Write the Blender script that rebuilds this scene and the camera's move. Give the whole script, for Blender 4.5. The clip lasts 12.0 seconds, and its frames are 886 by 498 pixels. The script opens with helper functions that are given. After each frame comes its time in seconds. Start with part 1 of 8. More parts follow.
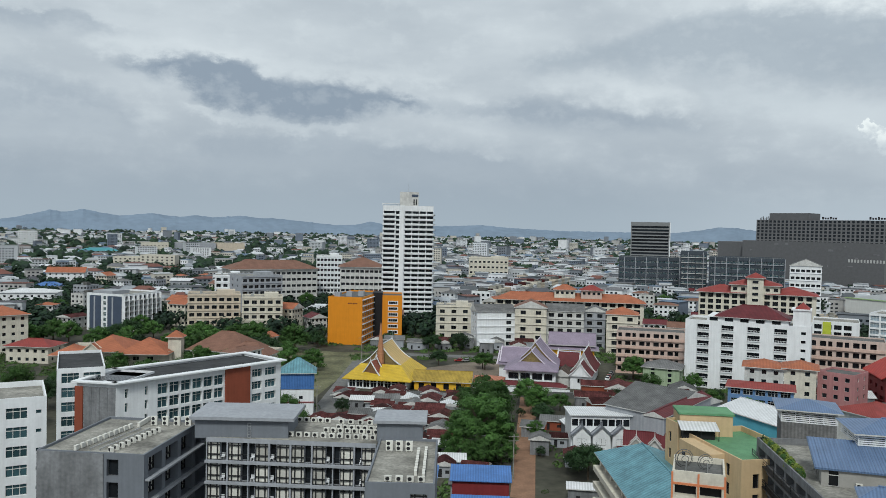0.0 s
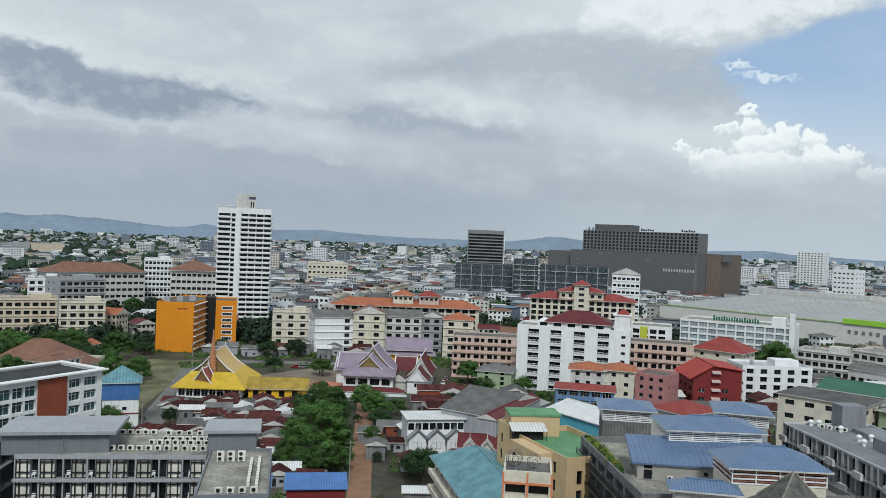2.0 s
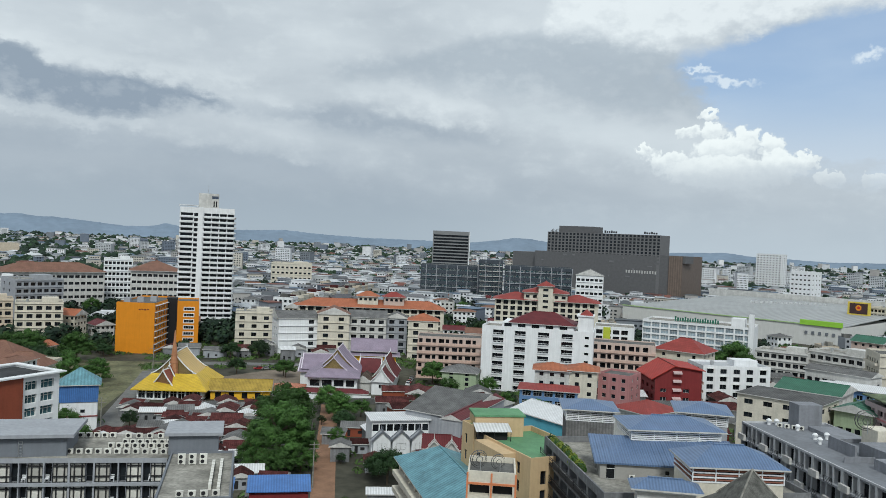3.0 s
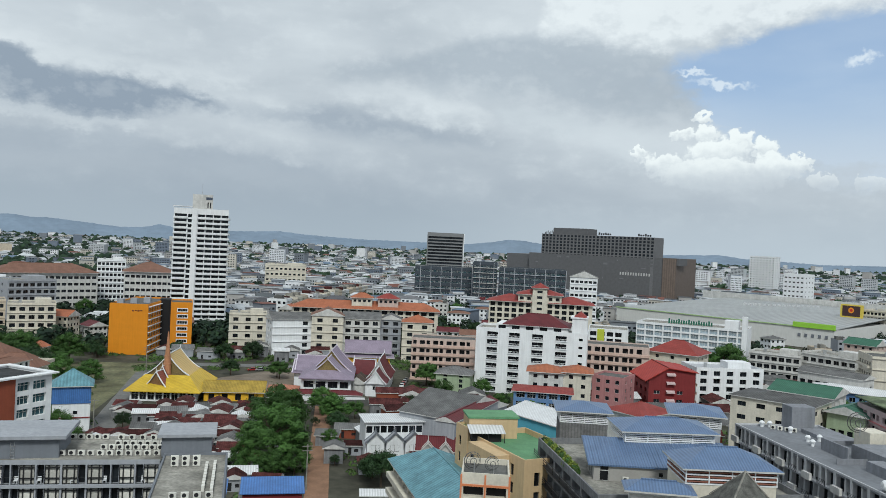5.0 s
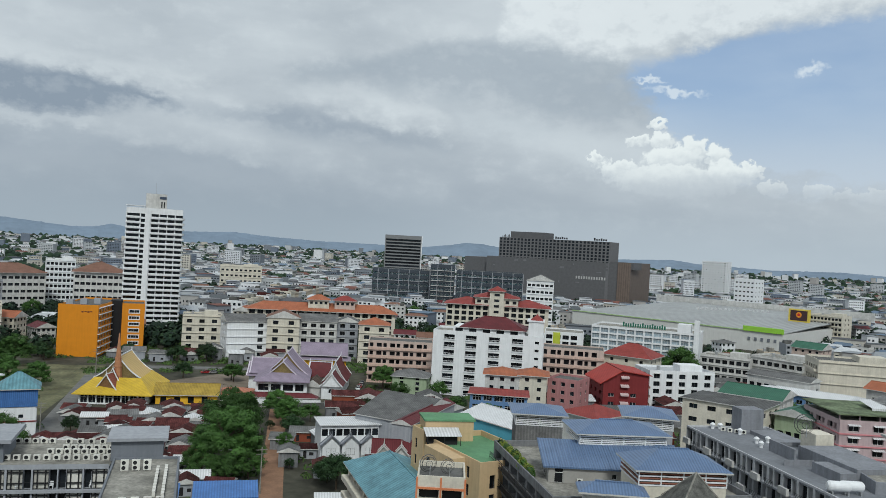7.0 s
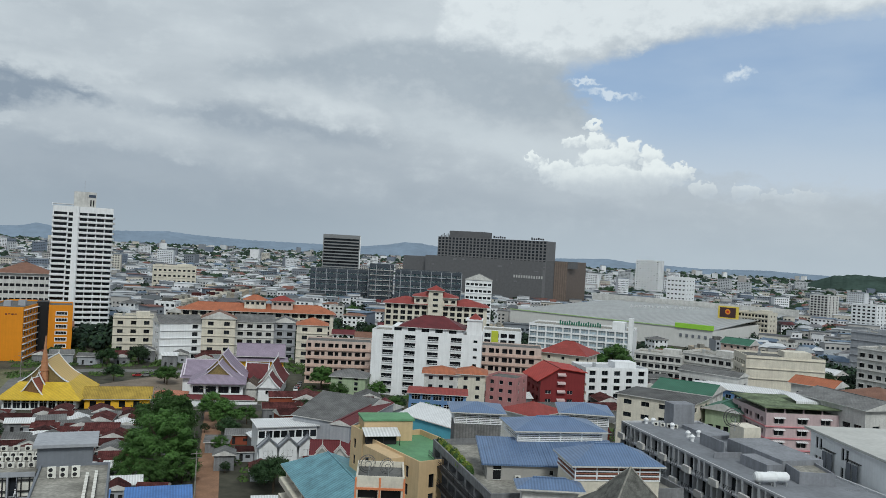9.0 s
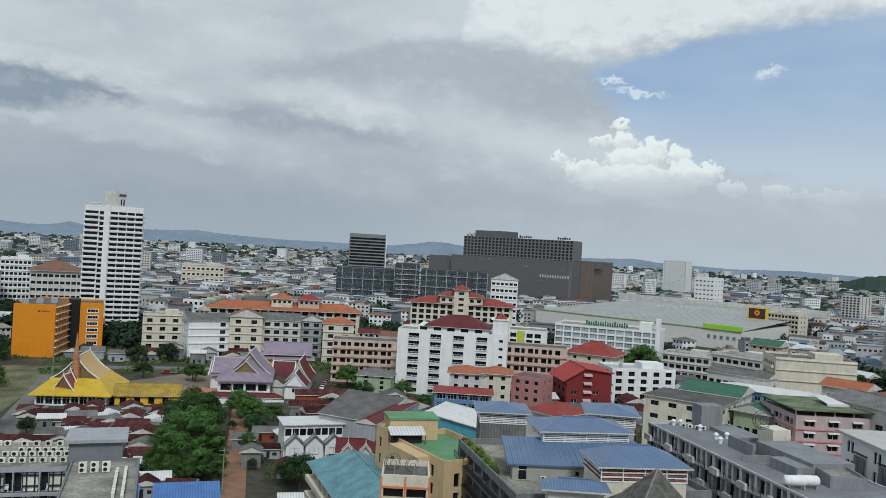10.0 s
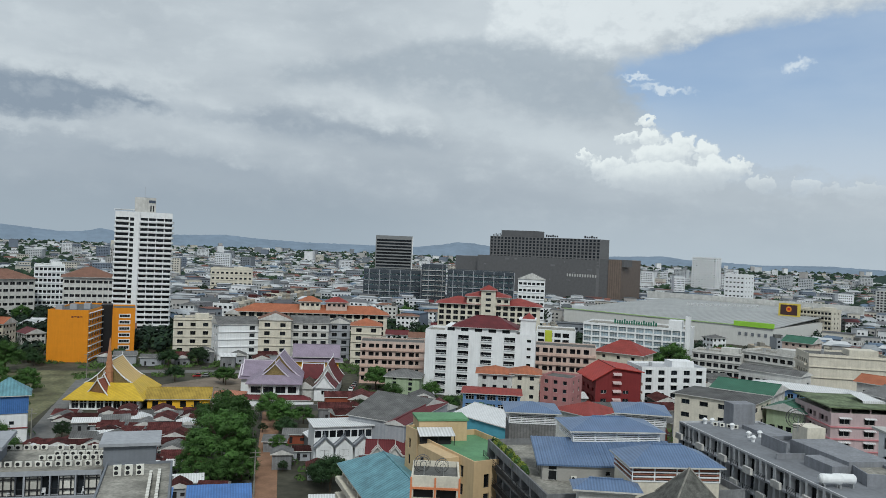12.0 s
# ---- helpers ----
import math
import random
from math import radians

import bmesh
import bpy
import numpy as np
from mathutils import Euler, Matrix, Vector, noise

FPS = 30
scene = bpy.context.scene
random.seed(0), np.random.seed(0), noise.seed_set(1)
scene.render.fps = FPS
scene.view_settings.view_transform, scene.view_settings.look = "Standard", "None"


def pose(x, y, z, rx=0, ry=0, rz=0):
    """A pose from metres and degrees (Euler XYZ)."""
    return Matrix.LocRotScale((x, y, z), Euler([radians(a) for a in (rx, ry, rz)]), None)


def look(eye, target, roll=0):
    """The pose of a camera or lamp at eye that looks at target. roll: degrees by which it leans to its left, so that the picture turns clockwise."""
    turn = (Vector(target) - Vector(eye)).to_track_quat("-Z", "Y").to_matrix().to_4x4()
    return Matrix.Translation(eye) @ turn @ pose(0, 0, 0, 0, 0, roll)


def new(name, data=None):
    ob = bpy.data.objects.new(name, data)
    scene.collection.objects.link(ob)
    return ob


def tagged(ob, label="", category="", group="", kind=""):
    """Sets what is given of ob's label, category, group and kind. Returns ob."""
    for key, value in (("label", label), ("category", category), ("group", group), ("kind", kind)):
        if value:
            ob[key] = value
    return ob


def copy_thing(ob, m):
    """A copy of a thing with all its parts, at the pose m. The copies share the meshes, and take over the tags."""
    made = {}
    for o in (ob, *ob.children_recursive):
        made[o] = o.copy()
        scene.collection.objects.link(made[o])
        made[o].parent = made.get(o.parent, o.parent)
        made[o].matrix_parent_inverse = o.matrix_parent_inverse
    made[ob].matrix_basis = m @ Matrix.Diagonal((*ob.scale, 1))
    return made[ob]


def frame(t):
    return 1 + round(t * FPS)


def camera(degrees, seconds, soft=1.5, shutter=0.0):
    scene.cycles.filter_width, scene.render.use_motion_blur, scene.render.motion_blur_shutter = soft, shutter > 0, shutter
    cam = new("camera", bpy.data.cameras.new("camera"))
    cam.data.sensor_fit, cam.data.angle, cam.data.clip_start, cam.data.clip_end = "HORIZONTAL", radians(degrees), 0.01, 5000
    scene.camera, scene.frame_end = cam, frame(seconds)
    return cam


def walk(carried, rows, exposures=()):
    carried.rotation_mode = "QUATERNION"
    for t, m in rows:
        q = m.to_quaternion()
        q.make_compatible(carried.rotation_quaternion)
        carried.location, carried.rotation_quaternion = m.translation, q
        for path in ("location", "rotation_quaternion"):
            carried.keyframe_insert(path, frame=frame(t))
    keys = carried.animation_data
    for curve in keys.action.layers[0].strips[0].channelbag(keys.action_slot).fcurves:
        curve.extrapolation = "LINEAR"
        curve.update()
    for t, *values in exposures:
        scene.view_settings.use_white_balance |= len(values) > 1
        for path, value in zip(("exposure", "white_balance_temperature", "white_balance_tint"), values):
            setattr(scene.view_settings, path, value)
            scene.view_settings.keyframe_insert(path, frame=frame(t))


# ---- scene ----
cam = camera(58.24, 12.0, soft=0.55)
EYE = (0.0, 0.0, 60.0)
# seconds, yaw, pitch, roll of a hand-held camera on a high balcony
PATH = [
    (0.0, 0.00, -1.55, -1.20),
    (0.5, 0.08, -1.48, -1.32),
    (1.0, -1.70, -1.39, -1.40),
    (1.5, -7.25, -1.07, -2.09),
    (2.0, -11.51, -0.80, -2.33),
    (2.5, -13.49, -0.69, -2.45),
    (3.0, -14.02, -0.63, -2.57),
    (5.0, -14.43, -0.49, -2.71),
    (5.5, -14.93, -0.42, -2.81),
    (6.0, -15.38, -0.40, -2.80),
    (6.5, -15.42, -0.35, -2.99),
    (7.0, -17.47, -0.14, -3.24),
    (7.5, -20.82, 0.11, -3.32),
    (7.7, -21.83, 0.17, -3.35),
    (9.3, -21.82, 0.02, -3.11),
    (9.5, -21.03, -0.03, -3.21),
    (10.0, -20.02, -0.09, -3.32),
    (10.5, -19.41, -0.10, -3.34),
    (11.0, -18.82, -0.12, -3.38),
    (11.5, -17.88, -0.17, -3.29),
    (12.0, -18.13, -0.13, -2.42)]
walk(cam, [(t, pose(*EYE, 90 + p, r, y)) for t, y, p, r in PATH], [(0.0, 0.0, 6230, 4), (1.0, 0.0, 6230, 4), (1.5, 0.05, 6230, 4), (5.0, 0.07, 6230, 4), (5.5, -0.07, 6230, 4), (12.0, -0.08, 6230, 4)])

# ---- sky, sun and exposure ----
SUN_EL, SUN_AZ = 46.0, 190.0          # degrees; azimuth clockwise from the view's first heading (+y)
world = bpy.data.worlds.new("sky")
scene.world = world
world.use_nodes = True
wt = world.node_tree
wt.nodes.clear()


def wm(op, a, b=None, c=None, clamp=False):
    n = wt.nodes.new("ShaderNodeMath")
    n.operation, n.use_clamp = op, clamp
    for i, v in enumerate((a, b, c)):
        if v is None:
            continue
        if isinstance(v, (int, float)):
            n.inputs[i].default_value = v
        else:
            wt.links.new(v, n.inputs[i])
    return n.outputs[0]


def wmix(fac, a, b):
    n = wt.nodes.new("ShaderNodeMix")
    n.data_type = "RGBA"
    for sock, v in ((n.inputs[0], fac), (n.inputs[6], a), (n.inputs[7], b)):
        if isinstance(v, tuple):
            sock.default_value = (*v, 1)
        elif isinstance(v, (int, float)):
            sock.default_value = v
        else:
            wt.links.new(v, sock)
    return n.outputs[2]


def wnoise(vec, scale, detail, rough=0.55):
    n = wt.nodes.new("ShaderNodeTexNoise")
    n.inputs["Scale"].default_value, n.inputs["Detail"].default_value, n.inputs["Roughness"].default_value = scale, detail, rough
    wt.links.new(vec, n.inputs["Vector"])
    return n.outputs["Fac"]


def wramp(v, lo, hi):
    n = wt.nodes.new("ShaderNodeMapRange")
    n.interpolation_type = "SMOOTHSTEP"
    n.inputs[1].default_value, n.inputs[2].default_value = lo, hi
    wt.links.new(v, n.inputs[0])
    return n.outputs[0]


tc = wt.nodes.new("ShaderNodeTexCoord")
sep = wt.nodes.new("ShaderNodeSeparateXYZ")
wt.links.new(tc.outputs["Generated"], sep.inputs[0])
dx, dy, dz = sep.outputs
az = wm("MULTIPLY", wm("ARCTAN2", dx, dy), 57.2958)
el = wm("MULTIPLY", wm("ARCSINE", dz), 57.2958)


def plane_vec(a, b, sx, sy):
    n = wt.nodes.new("ShaderNodeCombineXYZ")
    wt.links.new(wm("MULTIPLY", a, sx), n.inputs[0])
    wt.links.new(wm("MULTIPLY", b, sy), n.inputs[1])
    return n.outputs[0]


flat = plane_vec(az, el, 0.055, 0.16)
fluff = plane_vec(az, el, 0.16, 0.24)
n_wide = wnoise(flat, 1.3, 6, 0.5)
n_fine = wnoise(fluff, 2.6, 10, 0.62)
n_warp = wnoise(fluff, 1.6, 8, 0.62)
n_puff = wnoise(plane_vec(az, el, 0.9, 1.0), 1.5, 6, 0.55)
n_side = wnoise(plane_vec(el, az, 0.9, 1.0), 1.5, 6, 0.55)
azw = wm("ADD", az, wm("MULTIPLY", wm("SUBTRACT", n_warp, 0.5), 6.0))
elw = wm("ADD", el, wm("MULTIPLY", wm("SUBTRACT", n_fine, 0.5), 2.6))
azp = wm("ADD", az, wm("MULTIPLY", wm("SUBTRACT", n_side, 0.5), 2.2))
elp = wm("ADD", el, wm("MULTIPLY", wm("SUBTRACT", n_puff, 0.5), 1.8))


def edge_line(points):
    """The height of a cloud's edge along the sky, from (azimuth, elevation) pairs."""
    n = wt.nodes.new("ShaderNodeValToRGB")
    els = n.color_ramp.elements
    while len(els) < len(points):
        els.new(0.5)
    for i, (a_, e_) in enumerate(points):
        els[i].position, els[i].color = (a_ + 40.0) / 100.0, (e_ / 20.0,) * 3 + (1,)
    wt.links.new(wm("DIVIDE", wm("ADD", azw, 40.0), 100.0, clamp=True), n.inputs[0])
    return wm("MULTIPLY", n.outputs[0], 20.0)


def bank(tops, bottoms, sharp, soft, ends=2.0):
    """A cloud bank between two uneven edges: sharp is the fade of its top, soft that of its base."""
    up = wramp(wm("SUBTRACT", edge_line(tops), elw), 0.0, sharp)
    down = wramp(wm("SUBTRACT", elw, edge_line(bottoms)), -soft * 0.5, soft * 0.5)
    span = wm("MULTIPLY", wramp(azw, tops[0][0] - ends * 0.5, tops[0][0] + ends * 0.5), wm("SUBTRACT", 1.0, wramp(azw, tops[-1][0] - ends * 0.5, tops[-1][0] + ends * 0.5)))
    return wm("MULTIPLY", wm("MULTIPLY", wm("MULTIPLY", up, down), span), wm("ADD", 0.68, wm("MULTIPLY", wramp(wm("ADD", n_fine, wm("MULTIPLY", n_puff, 0.25)), 0.42, 0.76), 0.5)), clamp=True)


def oval(a0, e0, ra, re, tilt=0.0, soft=0.3):
    """A small round cloud with a lumpy rim."""
    da = wm("SUBTRACT", azp, a0)
    de = wm("SUBTRACT", wm("SUBTRACT", elp, e0), wm("MULTIPLY", da, tilt))
    r = wm("SQRT", wm("ADD", wm("POWER", wm("ABSOLUTE", wm("DIVIDE", da, ra)), 2.0), wm("POWER", wm("ABSOLUTE", wm("DIVIDE", de, re)), 2.0)))
    return wm("SUBTRACT", 1.0, wramp(r, 1.0 - soft, 1.0 + soft * 0.3))


nishita = wt.nodes.new("ShaderNodeTexSky")
nishita.sky_type, nishita.sun_disc = "NISHITA", False
nishita.sun_elevation, nishita.sun_rotation = radians(SUN_EL), radians(SUN_AZ)
clear = wmix(0.7, nishita.outputs[0], (4.2, 5.4, 7.6))
scale_sky = wt.nodes.new("ShaderNodeVectorMath")
scale_sky.operation = "SCALE"
scale_sky.inputs[3].default_value = 0.093
wt.links.new(clear, scale_sky.inputs[0])
sky = scale_sky.outputs[0]
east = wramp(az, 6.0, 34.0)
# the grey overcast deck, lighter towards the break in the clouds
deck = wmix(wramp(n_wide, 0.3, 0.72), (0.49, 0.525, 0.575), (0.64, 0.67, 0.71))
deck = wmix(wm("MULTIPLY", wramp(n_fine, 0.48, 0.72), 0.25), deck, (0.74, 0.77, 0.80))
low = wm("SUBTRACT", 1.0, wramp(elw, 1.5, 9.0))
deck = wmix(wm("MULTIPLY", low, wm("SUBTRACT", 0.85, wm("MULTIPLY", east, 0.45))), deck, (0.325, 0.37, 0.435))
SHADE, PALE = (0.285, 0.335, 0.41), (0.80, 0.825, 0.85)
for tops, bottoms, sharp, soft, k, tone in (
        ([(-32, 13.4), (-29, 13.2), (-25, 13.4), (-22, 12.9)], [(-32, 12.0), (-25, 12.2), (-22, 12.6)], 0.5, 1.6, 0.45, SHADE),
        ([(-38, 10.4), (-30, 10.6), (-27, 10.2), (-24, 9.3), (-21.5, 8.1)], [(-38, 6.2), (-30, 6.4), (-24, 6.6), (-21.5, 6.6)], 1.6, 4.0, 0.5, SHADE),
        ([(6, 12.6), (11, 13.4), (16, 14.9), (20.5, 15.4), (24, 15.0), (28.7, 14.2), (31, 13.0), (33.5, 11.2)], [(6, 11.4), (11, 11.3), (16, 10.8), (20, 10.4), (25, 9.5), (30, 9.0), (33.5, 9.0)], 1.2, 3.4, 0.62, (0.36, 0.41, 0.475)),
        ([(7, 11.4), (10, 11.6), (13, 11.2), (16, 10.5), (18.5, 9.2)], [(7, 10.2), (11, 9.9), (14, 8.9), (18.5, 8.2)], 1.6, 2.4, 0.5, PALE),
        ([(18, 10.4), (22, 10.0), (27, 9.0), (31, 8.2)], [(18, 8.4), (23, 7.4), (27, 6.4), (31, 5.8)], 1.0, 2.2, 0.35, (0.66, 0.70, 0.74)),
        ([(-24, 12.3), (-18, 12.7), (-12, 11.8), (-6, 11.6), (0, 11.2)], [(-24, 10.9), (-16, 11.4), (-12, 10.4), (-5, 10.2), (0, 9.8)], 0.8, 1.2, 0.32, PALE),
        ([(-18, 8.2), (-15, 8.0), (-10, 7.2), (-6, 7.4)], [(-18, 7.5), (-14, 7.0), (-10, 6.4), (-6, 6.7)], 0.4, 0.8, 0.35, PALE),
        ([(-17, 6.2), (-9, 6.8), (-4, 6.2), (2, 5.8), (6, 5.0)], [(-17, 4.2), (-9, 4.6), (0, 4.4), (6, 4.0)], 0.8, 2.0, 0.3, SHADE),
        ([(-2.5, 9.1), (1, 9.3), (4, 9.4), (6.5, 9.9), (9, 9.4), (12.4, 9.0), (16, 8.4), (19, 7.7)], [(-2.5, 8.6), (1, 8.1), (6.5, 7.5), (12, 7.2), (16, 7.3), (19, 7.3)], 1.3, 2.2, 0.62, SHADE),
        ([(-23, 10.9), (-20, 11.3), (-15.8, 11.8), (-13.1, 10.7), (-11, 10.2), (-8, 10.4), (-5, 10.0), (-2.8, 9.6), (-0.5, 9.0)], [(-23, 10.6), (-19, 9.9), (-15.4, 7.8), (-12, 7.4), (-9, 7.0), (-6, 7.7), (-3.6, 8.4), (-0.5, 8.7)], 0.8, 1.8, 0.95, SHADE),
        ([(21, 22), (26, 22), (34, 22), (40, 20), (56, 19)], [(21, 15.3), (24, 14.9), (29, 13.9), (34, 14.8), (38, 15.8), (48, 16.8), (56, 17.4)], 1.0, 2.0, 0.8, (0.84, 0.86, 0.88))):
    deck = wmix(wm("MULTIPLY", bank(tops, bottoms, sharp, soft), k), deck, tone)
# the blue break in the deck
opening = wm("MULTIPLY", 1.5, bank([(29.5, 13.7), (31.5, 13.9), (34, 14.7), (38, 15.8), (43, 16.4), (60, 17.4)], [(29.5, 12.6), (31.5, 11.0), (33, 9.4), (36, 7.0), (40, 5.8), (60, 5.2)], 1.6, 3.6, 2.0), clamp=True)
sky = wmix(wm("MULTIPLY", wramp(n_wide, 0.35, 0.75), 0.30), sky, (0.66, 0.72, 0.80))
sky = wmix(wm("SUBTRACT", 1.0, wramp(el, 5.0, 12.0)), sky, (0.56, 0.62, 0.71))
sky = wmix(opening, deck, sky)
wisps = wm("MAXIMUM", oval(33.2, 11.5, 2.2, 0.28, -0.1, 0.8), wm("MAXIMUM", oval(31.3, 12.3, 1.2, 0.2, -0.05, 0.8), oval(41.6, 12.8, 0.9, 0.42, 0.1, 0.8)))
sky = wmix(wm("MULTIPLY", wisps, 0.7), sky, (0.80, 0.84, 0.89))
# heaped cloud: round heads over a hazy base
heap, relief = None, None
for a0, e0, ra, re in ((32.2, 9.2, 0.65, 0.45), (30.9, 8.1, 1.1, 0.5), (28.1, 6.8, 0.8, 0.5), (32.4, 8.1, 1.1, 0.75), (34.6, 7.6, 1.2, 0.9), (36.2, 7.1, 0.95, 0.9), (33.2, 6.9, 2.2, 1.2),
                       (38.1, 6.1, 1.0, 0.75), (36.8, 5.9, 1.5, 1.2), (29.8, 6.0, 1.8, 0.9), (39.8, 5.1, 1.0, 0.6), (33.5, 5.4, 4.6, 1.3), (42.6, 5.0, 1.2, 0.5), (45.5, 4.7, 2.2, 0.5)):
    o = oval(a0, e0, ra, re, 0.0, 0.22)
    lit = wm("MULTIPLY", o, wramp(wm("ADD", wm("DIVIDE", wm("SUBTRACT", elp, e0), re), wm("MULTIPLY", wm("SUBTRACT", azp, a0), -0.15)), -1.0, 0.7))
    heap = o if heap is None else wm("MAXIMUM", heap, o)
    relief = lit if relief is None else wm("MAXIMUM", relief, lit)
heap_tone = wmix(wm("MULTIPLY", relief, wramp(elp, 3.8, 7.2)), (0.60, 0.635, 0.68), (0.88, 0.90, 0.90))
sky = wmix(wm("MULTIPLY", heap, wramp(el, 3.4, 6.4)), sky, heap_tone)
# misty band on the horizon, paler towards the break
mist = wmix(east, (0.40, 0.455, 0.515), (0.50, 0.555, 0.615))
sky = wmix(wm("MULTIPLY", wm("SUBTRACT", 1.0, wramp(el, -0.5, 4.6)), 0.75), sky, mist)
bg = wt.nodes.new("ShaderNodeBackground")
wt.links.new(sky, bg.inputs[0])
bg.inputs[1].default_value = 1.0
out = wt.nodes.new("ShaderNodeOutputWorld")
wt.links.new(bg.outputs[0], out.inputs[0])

sun = new("sun", bpy.data.lights.new("sun", "SUN"))
sun.data.energy, sun.data.angle, sun.data.color = 2.1, radians(12), (1.0, 0.97, 0.92)
sun.matrix_world = look((0, 0, 100), (-math.sin(radians(SUN_AZ)) * math.cos(radians(SUN_EL)), -math.cos(radians(SUN_AZ)) * math.cos(radians(SUN_EL)),
                                      100 - math.sin(radians(SUN_EL))))
scene.view_settings.exposure = 0.0


# ---- materials ----
MATS = {}


def mat(name, color, rough=0.8, metal=0.0, var=0.18, scale=0.35, streak=0.0, ribs=None, bump=0.0, per_object=0.0, island=None, spec=0.3, trans=0.0):
    """A procedural surface: grain and stains at two scales; streak: rain streaks; ribs: spacing of corrugation or tile rows;
    island: colours from which every separate piece takes one."""
    if name in MATS:
        return MATS[name]
    m = MATS[name] = bpy.data.materials.new(name)
    m.use_nodes = True
    nt = m.node_tree
    b = nt.nodes["Principled BSDF"]
    b.inputs["Roughness"].default_value, b.inputs["Metallic"].default_value = rough, metal
    b.inputs["Specular IOR Level"].default_value = spec
    L = nt.links.new
    co = nt.nodes.new("ShaderNodeTexCoord")
    vec = co.outputs["Object"]
    base = None
    if island:
        geo = nt.nodes.new("ShaderNodeNewGeometry")
        cr = nt.nodes.new("ShaderNodeValToRGB")
        cr.color_ramp.interpolation = "CONSTANT"
        els = cr.color_ramp.elements
        while len(els) < len(island):
            els.new(0.5)
        for i, c in enumerate(island):
            els[i].position, els[i].color = i / len(island), (*c, 1)
        L(geo.outputs["Random Per Island"], cr.inputs[0])
        base = cr.outputs[0]

    def noise_tex(s, detail, stretch=None):
        n = nt.nodes.new("ShaderNodeTexNoise")
        n.inputs["Scale"].default_value, n.inputs["Detail"].default_value = s, detail
        if stretch:
            mp = nt.nodes.new("ShaderNodeMapping")
            mp.inputs["Scale"].default_value = stretch
            L(vec, mp.inputs[0])
            L(mp.outputs[0], n.inputs["Vector"])
        else:
            L(vec, n.inputs["Vector"])
        return n.outputs["Fac"]

    def mul(a, k_from, k_to, fac):
        r = nt.nodes.new("ShaderNodeMapRange")
        r.inputs[1].default_value, r.inputs[2].default_value, r.inputs[3].default_value, r.inputs[4].default_value = 0.3, 0.7, k_from, k_to
        L(fac, r.inputs[0])
        x = nt.nodes.new("ShaderNodeVectorMath")
        x.operation = "SCALE"
        if isinstance(a, tuple):
            x.inputs[0].default_value = a
        else:
            L(a, x.inputs[0])
        L(r.outputs[0], x.inputs[3])
        return x.outputs[0]

    c = base if base else tuple(color)
    c = mul(c, 1 - var, 1 + var * 0.5, noise_tex(scale, 5))
    c = mul(c, 1 - var * 0.6, 1 + var * 0.4, noise_tex(scale * 7, 6))
    if streak:
        c = mul(c, 1 - streak, 1.03, noise_tex(1.0, 5, (1.6, 1.6, 0.09)))
    if per_object:
        oi = nt.nodes.new("ShaderNodeObjectInfo")
        r = nt.nodes.new("ShaderNodeMapRange")
        r.inputs[3].default_value, r.inputs[4].default_value = 0.3 - 0.0, 0.7
        L(oi.outputs["Random"], r.inputs[0])
        c = mul(c, 1 - per_object, 1 + per_object, r.outputs[0])
    height = None
    if ribs:
        wv = nt.nodes.new("ShaderNodeTexWave")
        wv.bands_direction = "X"
        wv.inputs["Scale"].default_value = 0.314 / ribs
        wv.inputs["Distortion"].default_value = 0.15
        L(vec, wv.inputs["Vector"])
        c = mul(c, 0.86, 1.08, wv.outputs["Fac"])
        height = wv.outputs["Fac"]
    L(c, b.inputs["Base Color"])
    if bump or ribs:
        bp = nt.nodes.new("ShaderNodeBump")
        bp.inputs["Strength"].default_value, bp.inputs["Distance"].default_value = bump or 0.5, 0.05
        L(height or noise_tex(scale * 12, 4), bp.inputs["Height"])
        L(bp.outputs[0], b.inputs["Normal"])
    return m


WHITE = mat("white_paint", (0.76, 0.775, 0.79), 0.7, var=0.07, streak=0.10)
OFFWHITE = mat("aged_white_paint", (0.58, 0.575, 0.555), 0.8, var=0.2, streak=0.13)
CREAM = mat("cream_paint", (0.63, 0.59, 0.50), 0.8, var=0.16, streak=0.10)
BEIGE = mat("beige_paint", (0.58, 0.50, 0.40), 0.8, var=0.14, streak=0.1)
TAN = mat("tan_paint", (0.56, 0.41, 0.24), 0.75, var=0.08, streak=0.10)
ORANGE = mat("orange_paint", (0.66, 0.24, 0.012), 0.6, var=0.06, streak=0.05)
PINK = mat("pink_paint", (0.54, 0.43, 0.38), 0.8, var=0.1, streak=0.12)
ROSE = mat("rose_paint", (0.50, 0.39, 0.40), 0.8, var=0.1, streak=0.15)
REDWALL = mat("red_wall_paint", (0.20, 0.028, 0.03), 0.7, var=0.12, streak=0.12)
GREYP = mat("slate_grey_paint", (0.17, 0.185, 0.21), 0.75, var=0.08, streak=0.12)
LGREY = mat("light_grey_paint", (0.345, 0.36, 0.39), 0.8, var=0.1, streak=0.15)
BLUEGREY = mat("blue_grey_paint", (0.06, 0.08, 0.12), 0.7, var=0.1)
DARKGREY = mat("charcoal_cladding", (0.115, 0.115, 0.12), 0.7, var=0.12)
BROWNWALL = mat("russet_cladding", (0.25, 0.065, 0.035), 0.7, var=0.1, streak=0.08)
BLUEWALL = mat("blue_paint", (0.12, 0.22, 0.40), 0.7, var=0.1)
GOLDWALL = mat("yellow_paint", (0.74, 0.42, 0.03), 0.7, var=0.1)
CONC = mat("weathered_concrete", (0.28, 0.27, 0.24), 0.9, var=0.5, scale=0.3, bump=0.3)
